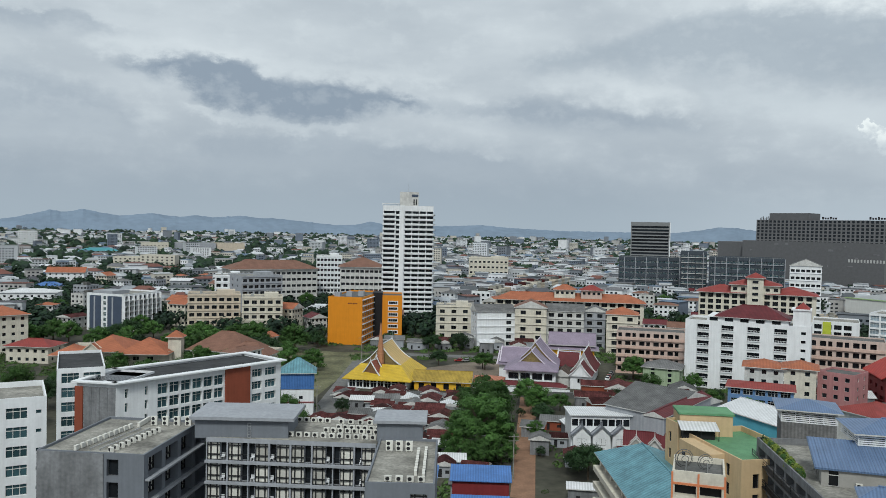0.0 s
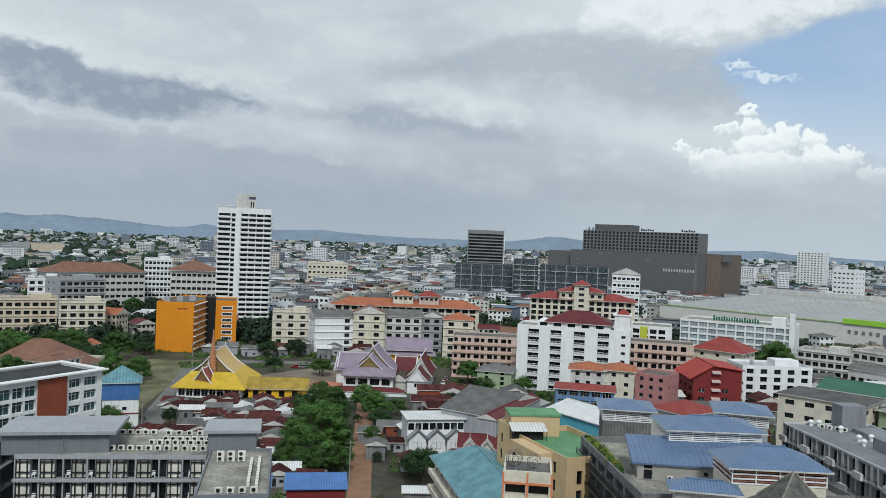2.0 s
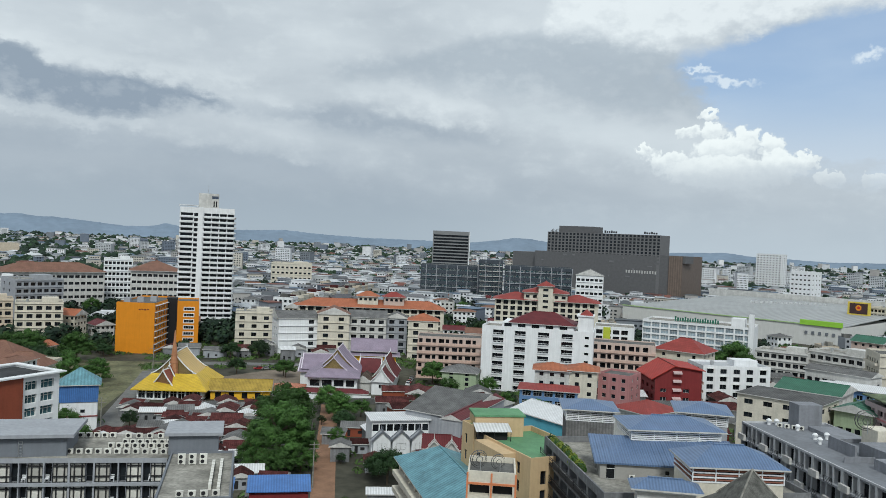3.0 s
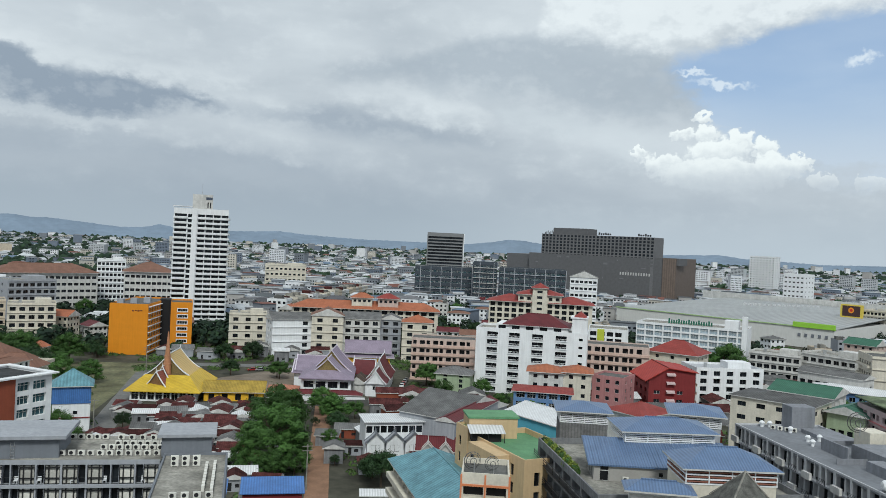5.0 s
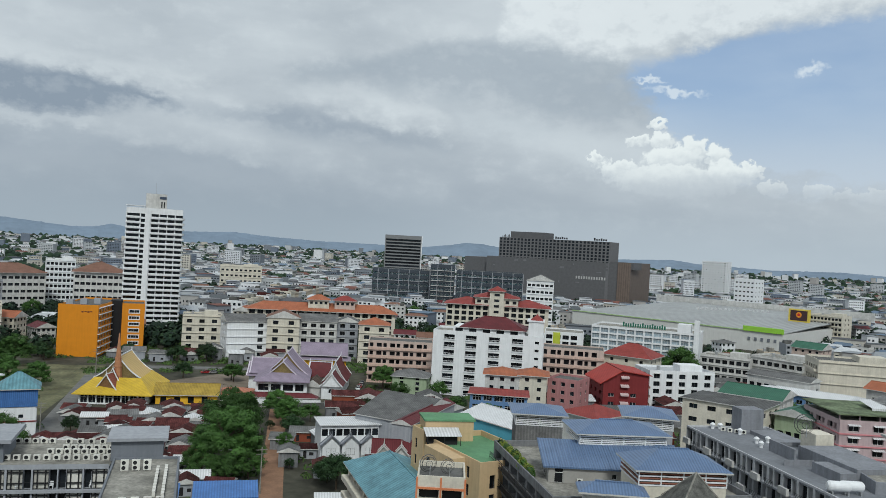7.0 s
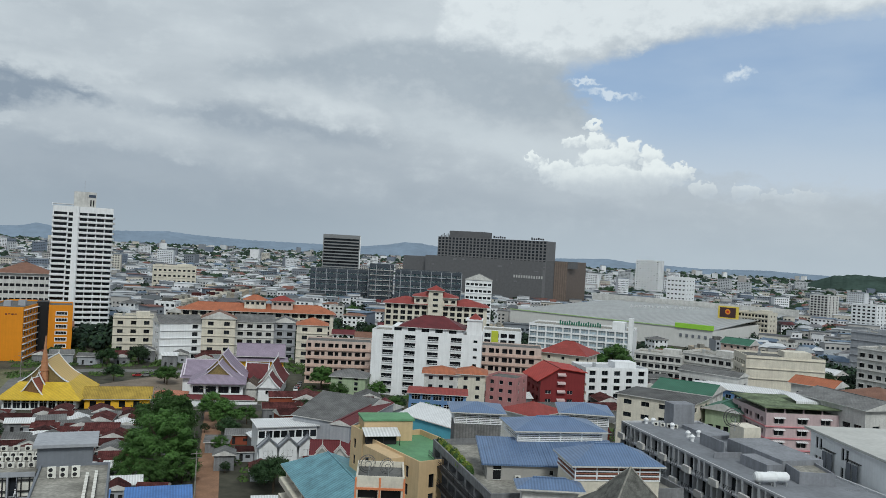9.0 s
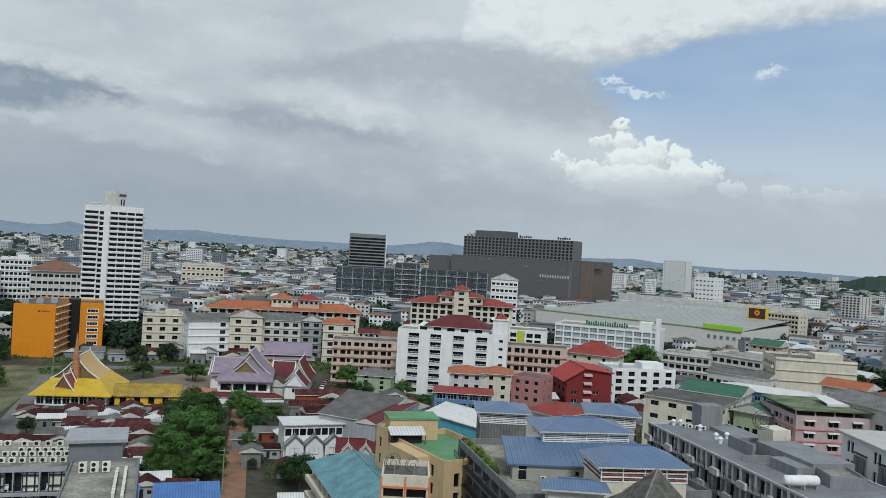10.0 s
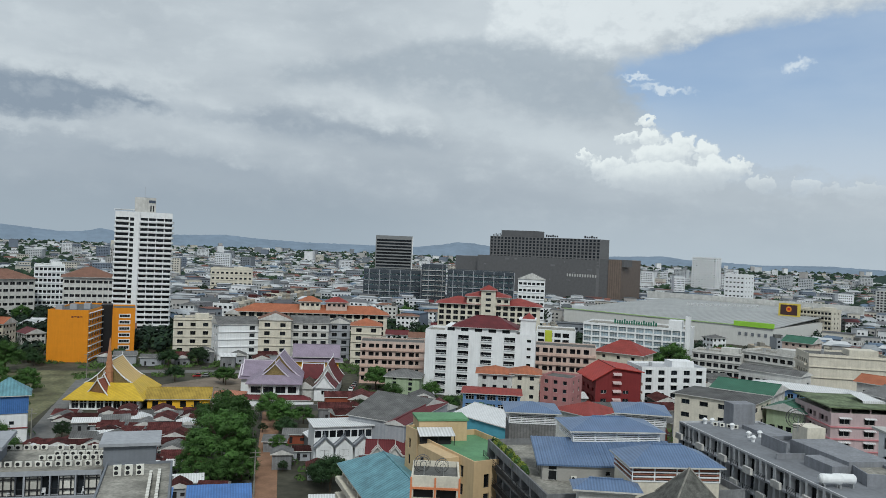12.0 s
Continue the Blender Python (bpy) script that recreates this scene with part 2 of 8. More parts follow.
RAWCONC = mat("bare_concrete", (0.215, 0.22, 0.23), 0.9, var=0.3, scale=0.3, streak=0.25)
MEMBRANE = mat("dark_roof_membrane", (0.045, 0.047, 0.05), 0.85, var=0.5, scale=0.25)
DARKCONC = mat("stained_roof_deck", (0.12, 0.12, 0.115), 0.9, var=0.35, scale=0.25)
GREENDECK = mat("green_roof_coating", (0.12, 0.27, 0.14), 0.7, var=0.2, scale=0.3)
TERRA = mat("terracotta_tile_roof", (0.36, 0.125, 0.065), 0.75, var=0.2, scale=0.3, ribs=0.45)
REDTILE = mat("red_tile_roof", (0.25, 0.045, 0.038), 0.65, var=0.18, scale=0.3, ribs=0.45)
CRIMSON = mat("dark_red_tile_roof", (0.115, 0.02, 0.024), 0.6, var=0.2, scale=0.3, ribs=0.45)
BROWNTILE = mat("brown_tile_roof", (0.20, 0.105, 0.075), 0.8, var=0.2, scale=0.3, ribs=0.45)
RUST = mat("rusty_sheet_roof", (0.085, 0.028, 0.027), 0.85, var=0.6, scale=0.5, ribs=0.5, per_object=0.45, spec=0.12)
GREYSHEET = mat("grey_cement_sheet_roof", (0.14, 0.14, 0.14), 0.85, var=0.35, scale=0.3, ribs=0.6, per_object=0.3)
WHITESHEET = mat("white_metal_roof", (0.62, 0.63, 0.64), 0.5, var=0.12, scale=0.3, ribs=0.6)
BLUETILE = mat("blue_grey_tile_roof", (0.105, 0.165, 0.285), 0.4, var=0.15, scale=0.4, ribs=0.4, spec=0.5)
BLUESHEET = mat("bright_blue_metal_roof", (0.07, 0.17, 0.42), 0.45, var=0.2, ribs=0.5)
TEALSHEET = mat("weathered_teal_sheet_roof", (0.13, 0.28, 0.33), 0.6, var=0.3, scale=0.5, ribs=0.9)
GREENSHEET = mat("green_metal_roof", (0.04, 0.13, 0.085), 0.6, var=0.2, ribs=0.6)
LILAC = mat("lilac_tile_roof", (0.26, 0.215, 0.28), 0.6, var=0.15, ribs=0.4)
GOLDTILE = mat("gold_tile_roof", (0.56, 0.38, 0.035), 0.5, var=0.15, ribs=0.4)
OLDGOLD = mat("weathered_yellow_roof", (0.36, 0.25, 0.045), 0.7, var=0.3, ribs=0.5)
PALEGOLD = mat("pale_gold_tile_roof", (0.55, 0.38, 0.14), 0.5, var=0.12, ribs=0.4)
GILT = mat("gilded_carving", (0.26, 0.19, 0.08), 0.5, metal=0.15, var=0.3, scale=2)
SHINGLE = mat("grey_shingle_roof", (0.12, 0.12, 0.11), 0.9, var=0.5, scale=1.5, bump=0.4)
GLASS = mat("dark_window_glass", (0.013, 0.016, 0.02), 0.2, var=0.2, scale=0.8, spec=0.35, per_object=0.6)
GREENGLASS = mat("green_tinted_glass", (0.04, 0.085, 0.10), 0.15, var=0.2, spec=0.4, per_object=0.4)
PALEGLASS = mat("pale_blue_glass", (0.30, 0.37, 0.42), 0.3, var=0.25, scale=0.8, per_object=0.35)
CURTAIN = mat("pale_curtain", (0.60, 0.59, 0.54), 0.9, var=0.15, scale=1.5, per_object=0.3)
SASH = mat("dark_window_sash", (0.09, 0.092, 0.095), 0.6, var=0.1)
FRAME = mat("white_window_frame", (0.62, 0.62, 0.60), 0.6, var=0.05)
BLACKM = mat("black_metal_frame", (0.02, 0.02, 0.022), 0.5, var=0.1)
# near-black painted as shade inside rooms and openings; also plain black grilles
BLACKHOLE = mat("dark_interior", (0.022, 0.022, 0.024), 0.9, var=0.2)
METAL = mat("galvanised_steel", (0.5, 0.51, 0.52), 0.4, metal=0.7, var=0.15)
PLASTIC = mat("off_white_unit_casing", (0.66, 0.65, 0.60), 0.6, var=0.1, per_object=0.1)
BARK = mat("bark", (0.09, 0.07, 0.05), 0.95, var=0.3, scale=2)
LEAF = mat("green_leaves", (0.055, 0.125, 0.026), 0.7, var=0.5, scale=0.35, per_object=0.3)
LEAF2 = mat("dark_green_leaves", (0.026, 0.06, 0.02), 0.7, var=0.5, scale=0.35, per_object=0.3)
WOODS = mat("far_tree_crowns", (0, 0, 0), 0.9, var=0.4, scale=0.1, island=((0.016, 0.035, 0.022), (0.024, 0.048, 0.026), (0.02, 0.036, 0.026), (0.03, 0.06, 0.03)))
DIRT = mat("red_earth_lane", (0.26, 0.15, 0.095), 0.95, var=0.25, scale=0.3)
ASPH = mat("worn_concrete_street", (0.17, 0.17, 0.165), 0.95, var=0.3, scale=0.2)
FARWALL = mat("far_town_walls", (0, 0, 0), 0.85, var=0.12, scale=0.1, island=(
    (0.70, 0.71, 0.73), (0.46, 0.48, 0.50), (0.76, 0.77, 0.79), (0.20, 0.22, 0.25), (0.56, 0.53, 0.47), (0.66, 0.68, 0.71), (0.16, 0.19, 0.24), (0.40, 0.39, 0.38)))
FARROOF = mat("far_town_roofs", (0, 0, 0), 0.8, var=0.2, scale=0.1, island=(
    (0.26, 0.28, 0.30), (0.10, 0.11, 0.12), (0.46, 0.48, 0.50), (0.38, 0.40, 0.42), (0.09, 0.09, 0.10), (0.13, 0.18, 0.25), (0.17, 0.075, 0.06), (0.32, 0.33, 0.34), (0.16, 0.16, 0.17), (0.55, 0.57, 0.59)))
BLUEHALL = mat("aqua_paint", (0.10, 0.36, 0.46), 0.7, var=0.12)
LIME = mat("lime_green_trim", (0.30, 0.58, 0.06), 0.6, var=0.08)
GREENWALL = mat("pale_green_paint", (0.34, 0.42, 0.28), 0.8, var=0.12, streak=0.15)
SLATS = mat("reddish_timber_slats", (0.24, 0.10, 0.07), 0.7, var=0.15)
LILACPALE = mat("pale_lilac_trim", (0.60, 0.55, 0.62), 0.7, var=0.1)
HEDGE = mat("yellow_green_leaves", (0.17, 0.22, 0.03), 0.7, var=0.4, scale=1.5)
# distance haze is put into the far hills' pale blue-grey base colour
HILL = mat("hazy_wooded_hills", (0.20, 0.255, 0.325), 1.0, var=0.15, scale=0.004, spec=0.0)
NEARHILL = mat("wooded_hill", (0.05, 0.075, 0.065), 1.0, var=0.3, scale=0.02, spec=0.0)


# ---- mesh building ----
class Geo:
    """Vertices and faces of one mesh, each face with a material slot."""

    def __init__(self):
        self.v, self.f, self.m, self.seen = [], [], [], {}

    def face(self, pts, mi=0):
        idx = []
        for p in pts:
            key = (round(p[0], 3), round(p[1], 3), round(p[2], 3))
            if key not in self.seen:
                self.seen[key] = len(self.v)
                self.v.append(tuple(p))
            if self.seen[key] not in idx:
                idx.append(self.seen[key])
        if len(idx) > 2:
            self.f.append(tuple(idx))
            self.m.append(mi)

    def box(self, x0, y0, z0, x1, y1, z1, mi=0):
        k = len(self.v)
        self.v.extend([(x0, y0, z0), (x1, y0, z0), (x1, y1, z0), (x0, y1, z0), (x0, y0, z1), (x1, y0, z1), (x1, y1, z1), (x0, y1, z1)])
        for q in ((0, 3, 2, 1), (4, 5, 6, 7), (0, 1, 5, 4), (1, 2, 6, 5), (2, 3, 7, 6), (3, 0, 4, 7)):
            self.f.append(tuple(k + i for i in q))
            self.m.append(mi)

    def tube(self, cx, cy, z0, z1, r0, r1=None, n=12, mi=0):
        r1 = r0 if r1 is None else r1
        lo = [(cx + r0 * math.cos(2 * math.pi * i / n), cy + r0 * math.sin(2 * math.pi * i / n), z0) for i in range(n)]
        hi = [(cx + r1 * math.cos(2 * math.pi * i / n), cy + r1 * math.sin(2 * math.pi * i / n), z1) for i in range(n)]
        for i in range(n):
            j = (i + 1) % n
            self.face((lo[i], lo[j], hi[j], hi[i]), mi)
        self.face(lo[::-1], mi)
        self.face(hi, mi)

    def mesh(self, name, mats):
        me = bpy.data.meshes.new(name)
        me.from_pydata(self.v, [], self.f)
        for m in mats:
            me.materials.append(m)
        me.polygons.foreach_set("material_index", self.m)
        me.update()
        return me


def thing(name, x, y, ang, label, category, group="", z=0.0, kind=""):
    ob = new(name)
    ob.matrix_basis = pose(x, y, z, 0, 0, ang)
    ob.empty_display_size = 0.5
    return tagged(ob, label, category, group, kind)


def part(name, geo, mats, parent, label="", m=None):
    me = geo if isinstance(geo, bpy.types.Mesh) else geo.mesh(name, mats if isinstance(mats, (list, tuple)) else [mats])
    ob = new(name, me)
    ob.parent = parent
    if m is not None:
        ob.matrix_basis = m
    return tagged(ob, label) if label else ob


WINDOWS = {}


def window_mesh(w, h, kind):
    key = (round(w, 2), round(h, 2), kind)
    if key in WINDOWS:
        return WINDOWS[key]
    g = Geo()
    fm, gm, deep = FRAME, GLASS, 0.08
    t = 0.09
    us, vs = [0.0, w], [0.0, h]
    if kind == "dark":
        fm, deep, t = SASH, 0.12, 0.06
        us = [0.0, w / 2, w] if w > 2.2 else us
    elif kind == "lattice":
        fm, gm, deep, t = BLACKM, CURTAIN, 0.25, 0.13
        us, vs = [0.0, 0.26 * w, 0.76 * w, w], [0.0, 0.30 * h, 0.84 * h, h]
    else:
        gm = {"green": GREENGLASS, "pale": PALEGLASS}.get(kind, GLASS)
        n = max(1, round(w / 1.1))
        us = [w * i / n for i in range(n + 1)]
        if h > 1.65:
            vs = [0.0, 0.68 * h, h]
    panes = [(u0 + t / 2, v0 + t / 2, u1 - u0 - t, v1 - v0 - t) for u0, u1 in zip(us, us[1:]) for v0, v1 in zip(vs, vs[1:])]

    def at(u, v, k):
        return (u, k, v)
    facade(g, at, w, h, panes, deep)
    for u, v, ww, wh in panes:
        g.face((at(u, v, deep), at(u + ww, v, deep), at(u + ww, v + wh, deep), at(u, v + wh, deep)), 1)
    WINDOWS[key] = g.mesh("window", [fm, gm])
    return WINDOWS[key]


def facade(g, P, W, H, holes, recess, mi=0):
    """A wall of W by H with rectangular openings (u, v, w, h), each with its reveals; P maps (u, v, inward) to a place."""
    us = sorted({0.0, W, *[round(o[0], 3) for o in holes], *[round(o[0] + o[2], 3) for o in holes]})
    vs = sorted({0.0, H, *[round(o[1], 3) for o in holes], *[round(o[1] + o[3], 3) for o in holes]})
    for j in range(len(vs) - 1):
        run = None
        for i in range(len(us) - 1):
            cu, cv = (us[i] + us[i + 1]) / 2, (vs[j] + vs[j + 1]) / 2
            solid = not any(o[0] < cu < o[0] + o[2] and o[1] < cv < o[1] + o[3] for o in holes)
            if solid and run is None:
                run = us[i]
            if run is not None and (not solid or i == len(us) - 2):
                end = us[i + 1] if solid else us[i]
                g.face((P(run, vs[j], 0), P(end, vs[j], 0), P(end, vs[j + 1], 0), P(run, vs[j + 1], 0)), mi)
                run = None
    for u, v, w, h in holes:
        a, b, c, d = (u, v), (u + w, v), (u + w, v + h), (u, v + h)
        for p, q in ((a, b), (b, c), (c, d), (d, a)):
            g.face((P(*p, 0), P(*q, 0), P(*q, recess), P(*p, recess)), mi)


def sides_of(w, d):
    return {"front": (lambda u, v, k: (u, k, v), w, 0), "right": (lambda u, v, k: (w - k, u, v), d, 90), "left": (lambda u, v, k: (k, d - u, v), d, -90),
            "back": (lambda u, v, k: (w - u, d - k, v), w, 180)}


def grid(W, n, storeys, sh, ww, wh, sill, base=0.0, margin=0.0, skip=()):
    bw = (W - 2 * margin) / n
    return [(margin + bw * (i + 0.5) - ww / 2, base + sh * s + sill, ww, wh) for s in range(storeys) for i in range(n) if i not in skip]


def shell(top, w, d, h, faces, wall, parapet=0.7, roof=CONC, deck_name="roof", recess=0.25, back=True):
    """Walls with their openings and windows, and a flat roof inside a parapet. faces: side -> (holes, window kind, recess)."""
    g = Geo()
    H = h + parapet
    sd = sides_of(w, d)
    for side, (P, W, turn) in sd.items():
        holes, kind, rec = faces.get(side, ((), "", recess))
        facade(g, P, W, H, holes, rec)
        for u, v, ww, wh in holes:
            if kind:
                part("window", window_mesh(ww, wh, kind), None, top, m=Matrix.Translation(P(u, v, rec)) @ pose(0, 0, 0, 0, 0, turn))
    if parapet > 0:
        t = 0.25
        q = [(t, t), (w - t, t), (w - t, d - t), (t, d - t)]
        for (ax, ay), (bx, by) in zip(q, q[1:] + q[:1]):
            g.face([(ax, ay, h), (bx, by, h), (bx, by, H), (ax, ay, H)])
        g.face([(0, 0, H), (w, 0, H), (w, t, H), (0, t, H)]), g.face([(0, d - t, H), (w, d - t, H), (w, d, H), (0, d, H)])
        g.face([(0, t, H), (t, t, H), (t, d - t, H), (0, d - t, H)]), g.face([(w - t, t, H), (w, t, H), (w, d - t, H), (w - t, d - t, H)])
    part("wall", g, wall, top)
    if roof:
        r = Geo()
        r.box(0.05, 0.05, h - 0.3, w - 0.05, d - 0.05, h)
        part(deck_name, r, roof, top)


def balconies(top, w, d, holes, side, depth, wall, width=None, solid=True, ph=1.0):
    """A balcony slab with a parapet or rails under every opening of one side."""
    P, W, turn = sides_of(w, d)[side]
    done = {}
    for u, v, ww, wh in holes:
        bw = width or ww + 0.6
        if bw not in done:
            g = Geo()
            g.box(-0.0, -depth, -0.15, bw, 0, 0.0)
            if solid:
                g.box(0, -depth, 0, bw, -depth + 0.1, ph), g.box(0, -depth + 0.1, 0, 0.1, 0, ph), g.box(bw - 0.1, -depth + 0.1, 0, bw, 0, ph)
            else:
                for k in range(int(bw / 0.5) + 1):
                    g.box(k * 0.5, -depth, 0, k * 0.5 + 0.05, -depth + 0.05, ph)
                g.box(0, -depth, ph, bw, -depth + 0.08, ph + 0.08)
            done[bw] = g.mesh("balcony", [wall])
        part("balcony", done[bw], None, top, m=Matrix.Translation(P(u + ww / 2 - bw / 2, v, 0)) @ pose(0, 0, 0, 0, 0, turn))


def hip_roof(top, w, d, z, rise, over, m, name="roof", x0=0.0, y0=0.0, gable=False, ridge=None, cap=True):
    """A hipped (or gabled) roof over a rectangle, with a soffit and eaves of real thickness; the ridge follows the longer side."""
    g = Geo()
    a, b, c, e = x0 - over, y0 - over, x0 + w + over, y0 + d + over
    along_x = (w >= d) if ridge is None else ridge == "x"
    half = ((e - b) if along_x else (c - a)) / 2
    inset = 0 if gable else min(half, ((c - a) if along_x else (e - b)) / 2)
    t = 0.22
    if along_x:
        r0, r1 = (a + inset, (b + e) / 2, z + rise), (c - inset, (b + e) / 2, z + rise)
    else:
        r0, r1 = ((a + c) / 2, b + inset, z + rise), ((a + c) / 2, e - inset, z + rise)
    q = [(a, b, z), (c, b, z), (c, e, z), (a, e, z)]
    lo = [(p[0], p[1], z - t) for p in q]
    if along_x:
        g.face((q[0], q[1], r1, r0)), g.face((q[2], q[3], r0, r1)), g.face((q[1], q[2], r1), int(gable)), g.face((q[3], q[0], r0), int(gable))
    else:
        g.face((q[0], q[1], r0), int(gable)), g.face((q[1], q[2], r1, r0)), g.face((q[2], q[3], r1), int(gable)), g.face((q[3], q[0], r0, r1))
    for i in range(4):
        j = (i + 1) % 4
        g.face((lo[i], lo[j], q[j], q[i]), 1)
    g.face(lo[::-1], 1)
    ob = part(name, g, [m, OFFWHITE], top)
    crest = Geo()
    (ax, ay, az_), (bx, by, _) = r0, r1
    if along_x:
        crest.box(ax, ay - 0.15, az_ - 0.1, bx, ay + 0.15, az_ + 0.12)
    else:
        crest.box(ax - 0.15, ay, az_ - 0.1, ax + 0.15, by, az_ + 0.12)
    if cap and abs(ax - bx) + abs(ay - by) > 0.5:
        part("ridge_cap", crest, m, ob)
    return ob


def plain_building(name, site, label, storeys, front, side, wall, cat="building", win=(1.5, 1.4, 0.9), kind="plain", roof=CONC, rooftype="flat", roofmat=None, rise=3.0,
                   over=0.8, balc=None, group="", ground=0.0, parapet=0.7, d=None, bands=None, sides=("left", "right"), recess=0.25, margin=0.5, gable=False, ridge=None):
    x, y, ang, w, dd, h = site
    d = d or dd
    top = thing(name, x, y, ang, label, cat, group)
    sh = (h - ground) / storeys
    wh = min(win[1], sh * 0.75)
    fh = grid(w, front, storeys, sh, min(win[0], (w - 2 * margin) / max(front, 1) * 0.9), wh, min(win[2], sh * 0.35), ground, margin) if front else []
    shh = grid(d, side, storeys, sh, min(win[0], d / max(side, 1) * 0.8), wh, min(win[2], sh * 0.35), ground, margin) if side else []
    faces = {"front": (fh, kind, recess)}
    for s in sides:
        faces[s] = (shh, kind, recess)
    shell(top, w, d, h, faces, wall, parapet if rooftype == "flat" else 0.0, roof if rooftype == "flat" else None)
    if rooftype == "hip":
        hip_roof(top, w, d, h, rise, over, roofmat, gable=gable, ridge=ridge)
    if balc:
        balconies(top, w, d, fh, "front", balc, wall)
    if bands:
        for s in range(1, storeys + 1):
            g = Geo()
            g.box(-0.15, -0.5, ground + sh * s - 0.25, w + 0.15, 0.0, ground + sh * s + 0.15)
            part("floor_band", g, bands, top)
    return top


# ---- ground and lanes ----
def build_ground():
    g = Geo()
    n, lo, hi = 48, -4900.0, 4900.0
    st = (hi - lo) / n
    for i in range(n):
        for j in range(n):
            cx, cy = lo + st * (i + 0.5), lo + st * (j + 0.5)
            if math.hypot(cx, cy) < 4800:
                g.face([(lo + st * i, lo + st * j, 0), (lo + st * (i + 1), lo + st * j, 0), (lo + st * (i + 1), lo + st * (j + 1), 0), (lo + st * i, lo + st * (j + 1), 0)])
    m = mat("town_ground", (0.07, 0.068, 0.05), 0.95, var=0.55, scale=0.05, bump=0.2)
    ob = new("ground", g.mesh("ground", [m]))
    tagged(ob, "flat town ground of dusty earth and patchy grass", "ground", kind="structure")


build_ground()


def ribbon(name, pts, width, z, m, label):
    g = Geo()
    for (ax, ay), (bx, by) in zip(pts, pts[1:]):
        dx_, dy_ = bx - ax, by - ay
        L = math.hypot(dx_, dy_)
        nx, ny = -dy_ / L * width / 2, dx_ / L * width / 2
        g.face([(ax - nx, ay - ny, z), (bx - nx, by - ny, z), (bx + nx, by + ny, z), (ax + nx, ay + ny, z)])
    ob = new(name, g.mesh(name, [m]))
    return tagged(ob, label, "road", kind="structure")


FOOT = []          # footprints already taken: centre and radius, for the loose filling of the town


def taken(x, y, ang, w, d, h=0):
    a = radians(ang)
    FOOT.append((x, y, math.cos(a), math.sin(a), w, d))
    return x, y, ang, w, d, h


def is_free(x, y, margin):
    for fx, fy, c, s, w, d in FOOT:
        u, v = (x - fx) * c + (y - fy) * s, -(x - fx) * s + (y - fy) * c
        if -margin < u < w + margin and -margin < v < d + margin:
            return False
    return True


# ---- grey apartment block in the foreground ----
def grey_block():
    # wing seen end-on, with balconies along its right-hand side
    x, y, a, w, d, h = taken(-52.6, 103.5, -5.9, 14.7, 18.4, 29.5)
    t = thing("apartment_wing", x, y, a, "slate grey apartment wing with concrete end wall and balconies", "apartment building")
    sh = 3.0
    side = [(1.2 + 5.0 * i, h - sh * (s + 1) + 0.1, 3.9, 2.5) for s in range(9) for i in range(4)]
    end = [(9.6, h - sh * (s + 1) + 0.3, 1.6, 2.2) for s in range(9)]
    shell(t, w, d, h, {"right": (side, "lattice", 1.1), "front": (end, "dark", 0.5)}, GREYP, 0.35)
    g = Geo()
    g.box(0, -0.12, 0, 9.2, -0.003, h + 0.2)
    part("end_panel", g, RAWCONC, t, "bare board-marked concrete panel")
    for s in range(9):
        b = Geo()
        b.box(w, 0.3, h - sh * (s + 1) - 0.2, w + 0.7, d - 0.3, h - sh * (s + 1) + 0.05)
        part("balcony_slab", b, LGREY, t)
    # dark stair block
    x, y, a, w, d, h = taken(-35.1, 113.7, 13.9, 13.4, 8.0, 31.8)
    t = thing("stair_block", x, y, 0, "dark grey rooftop stair block with overhanging flat roof", "building")
    g = Geo()
    g.box(0, 0, 29.0, w, d, h)
    part("wall", g, GREYP, t)
    g = Geo()
    g.box(-0.6, -0.8, h, w + 1.0, d + 0.6, h + 0.45)
    part("roof", g, LGREY, t)
    g = Geo()
    for k in (0, 0.45):
        g.box(7.6 + k, -0.1, h - 4, 7.65 + k, -0.03, h - 0.5)
    for k in range(9):
        g.box(7.65, -0.09, h - 3.8 + k * 0.4, 8.05, -0.05, h - 3.75 + k * 0.4)
    part("ladder", g, METAL, t)
    # main front with framed glazing
    x, y, a, w, d, h = taken(-33.0, 112.2, -3.9, 24.3, 14.0, 29.2)
    t = thing("apartment_block", x, y, a, "slate grey apartment block with black lattice glazing and recessed balconies", "apartment building")
    lat, opn = [], []
    n = 8
    bw = w / n
    for s in range(9):
        z = h - sh * (s + 1) + 0.15
        for i in range(n):
            u = bw * i
            lat.append((u + 0.15, z, bw * 0.62, 2.55) if (i // 2) % 2 == 0 else (u + bw * 0.34, z, bw * 0.62, 2.55))
            opn.append((u + bw * 0.64 + 0.1, z, bw * 0.3, 2.55) if (i // 2) % 2 == 0 else (u + 0.08, z, bw * 0.30, 2.55))
    P, W, turn = sides_of(w, d)["front"]
    g = Geo()
    facade(g, P, w, h + 0.35, lat + opn, 0.7)
    for o in lat:
        part("window", window_mesh(o[2], o[3], "lattice"), None, t, m=Matrix.Translation(P(o[0], o[1], 0.05)))
    for o in opn:
        part("balcony_door", window_mesh(o[2], o[3], "dark"), None, t, m=Matrix.Translation(P(o[0], o[1], 0.68)))
        b = Geo()
        b.box(0, -0.05, 0, o[2], 0, 0.06), b.box(0, -0.05, 0.85, o[2], 0, 0.92)
        part("balcony_rail", b, BLACKM, t, m=Matrix.Translation(P(o[0], o[1], 0.1)))
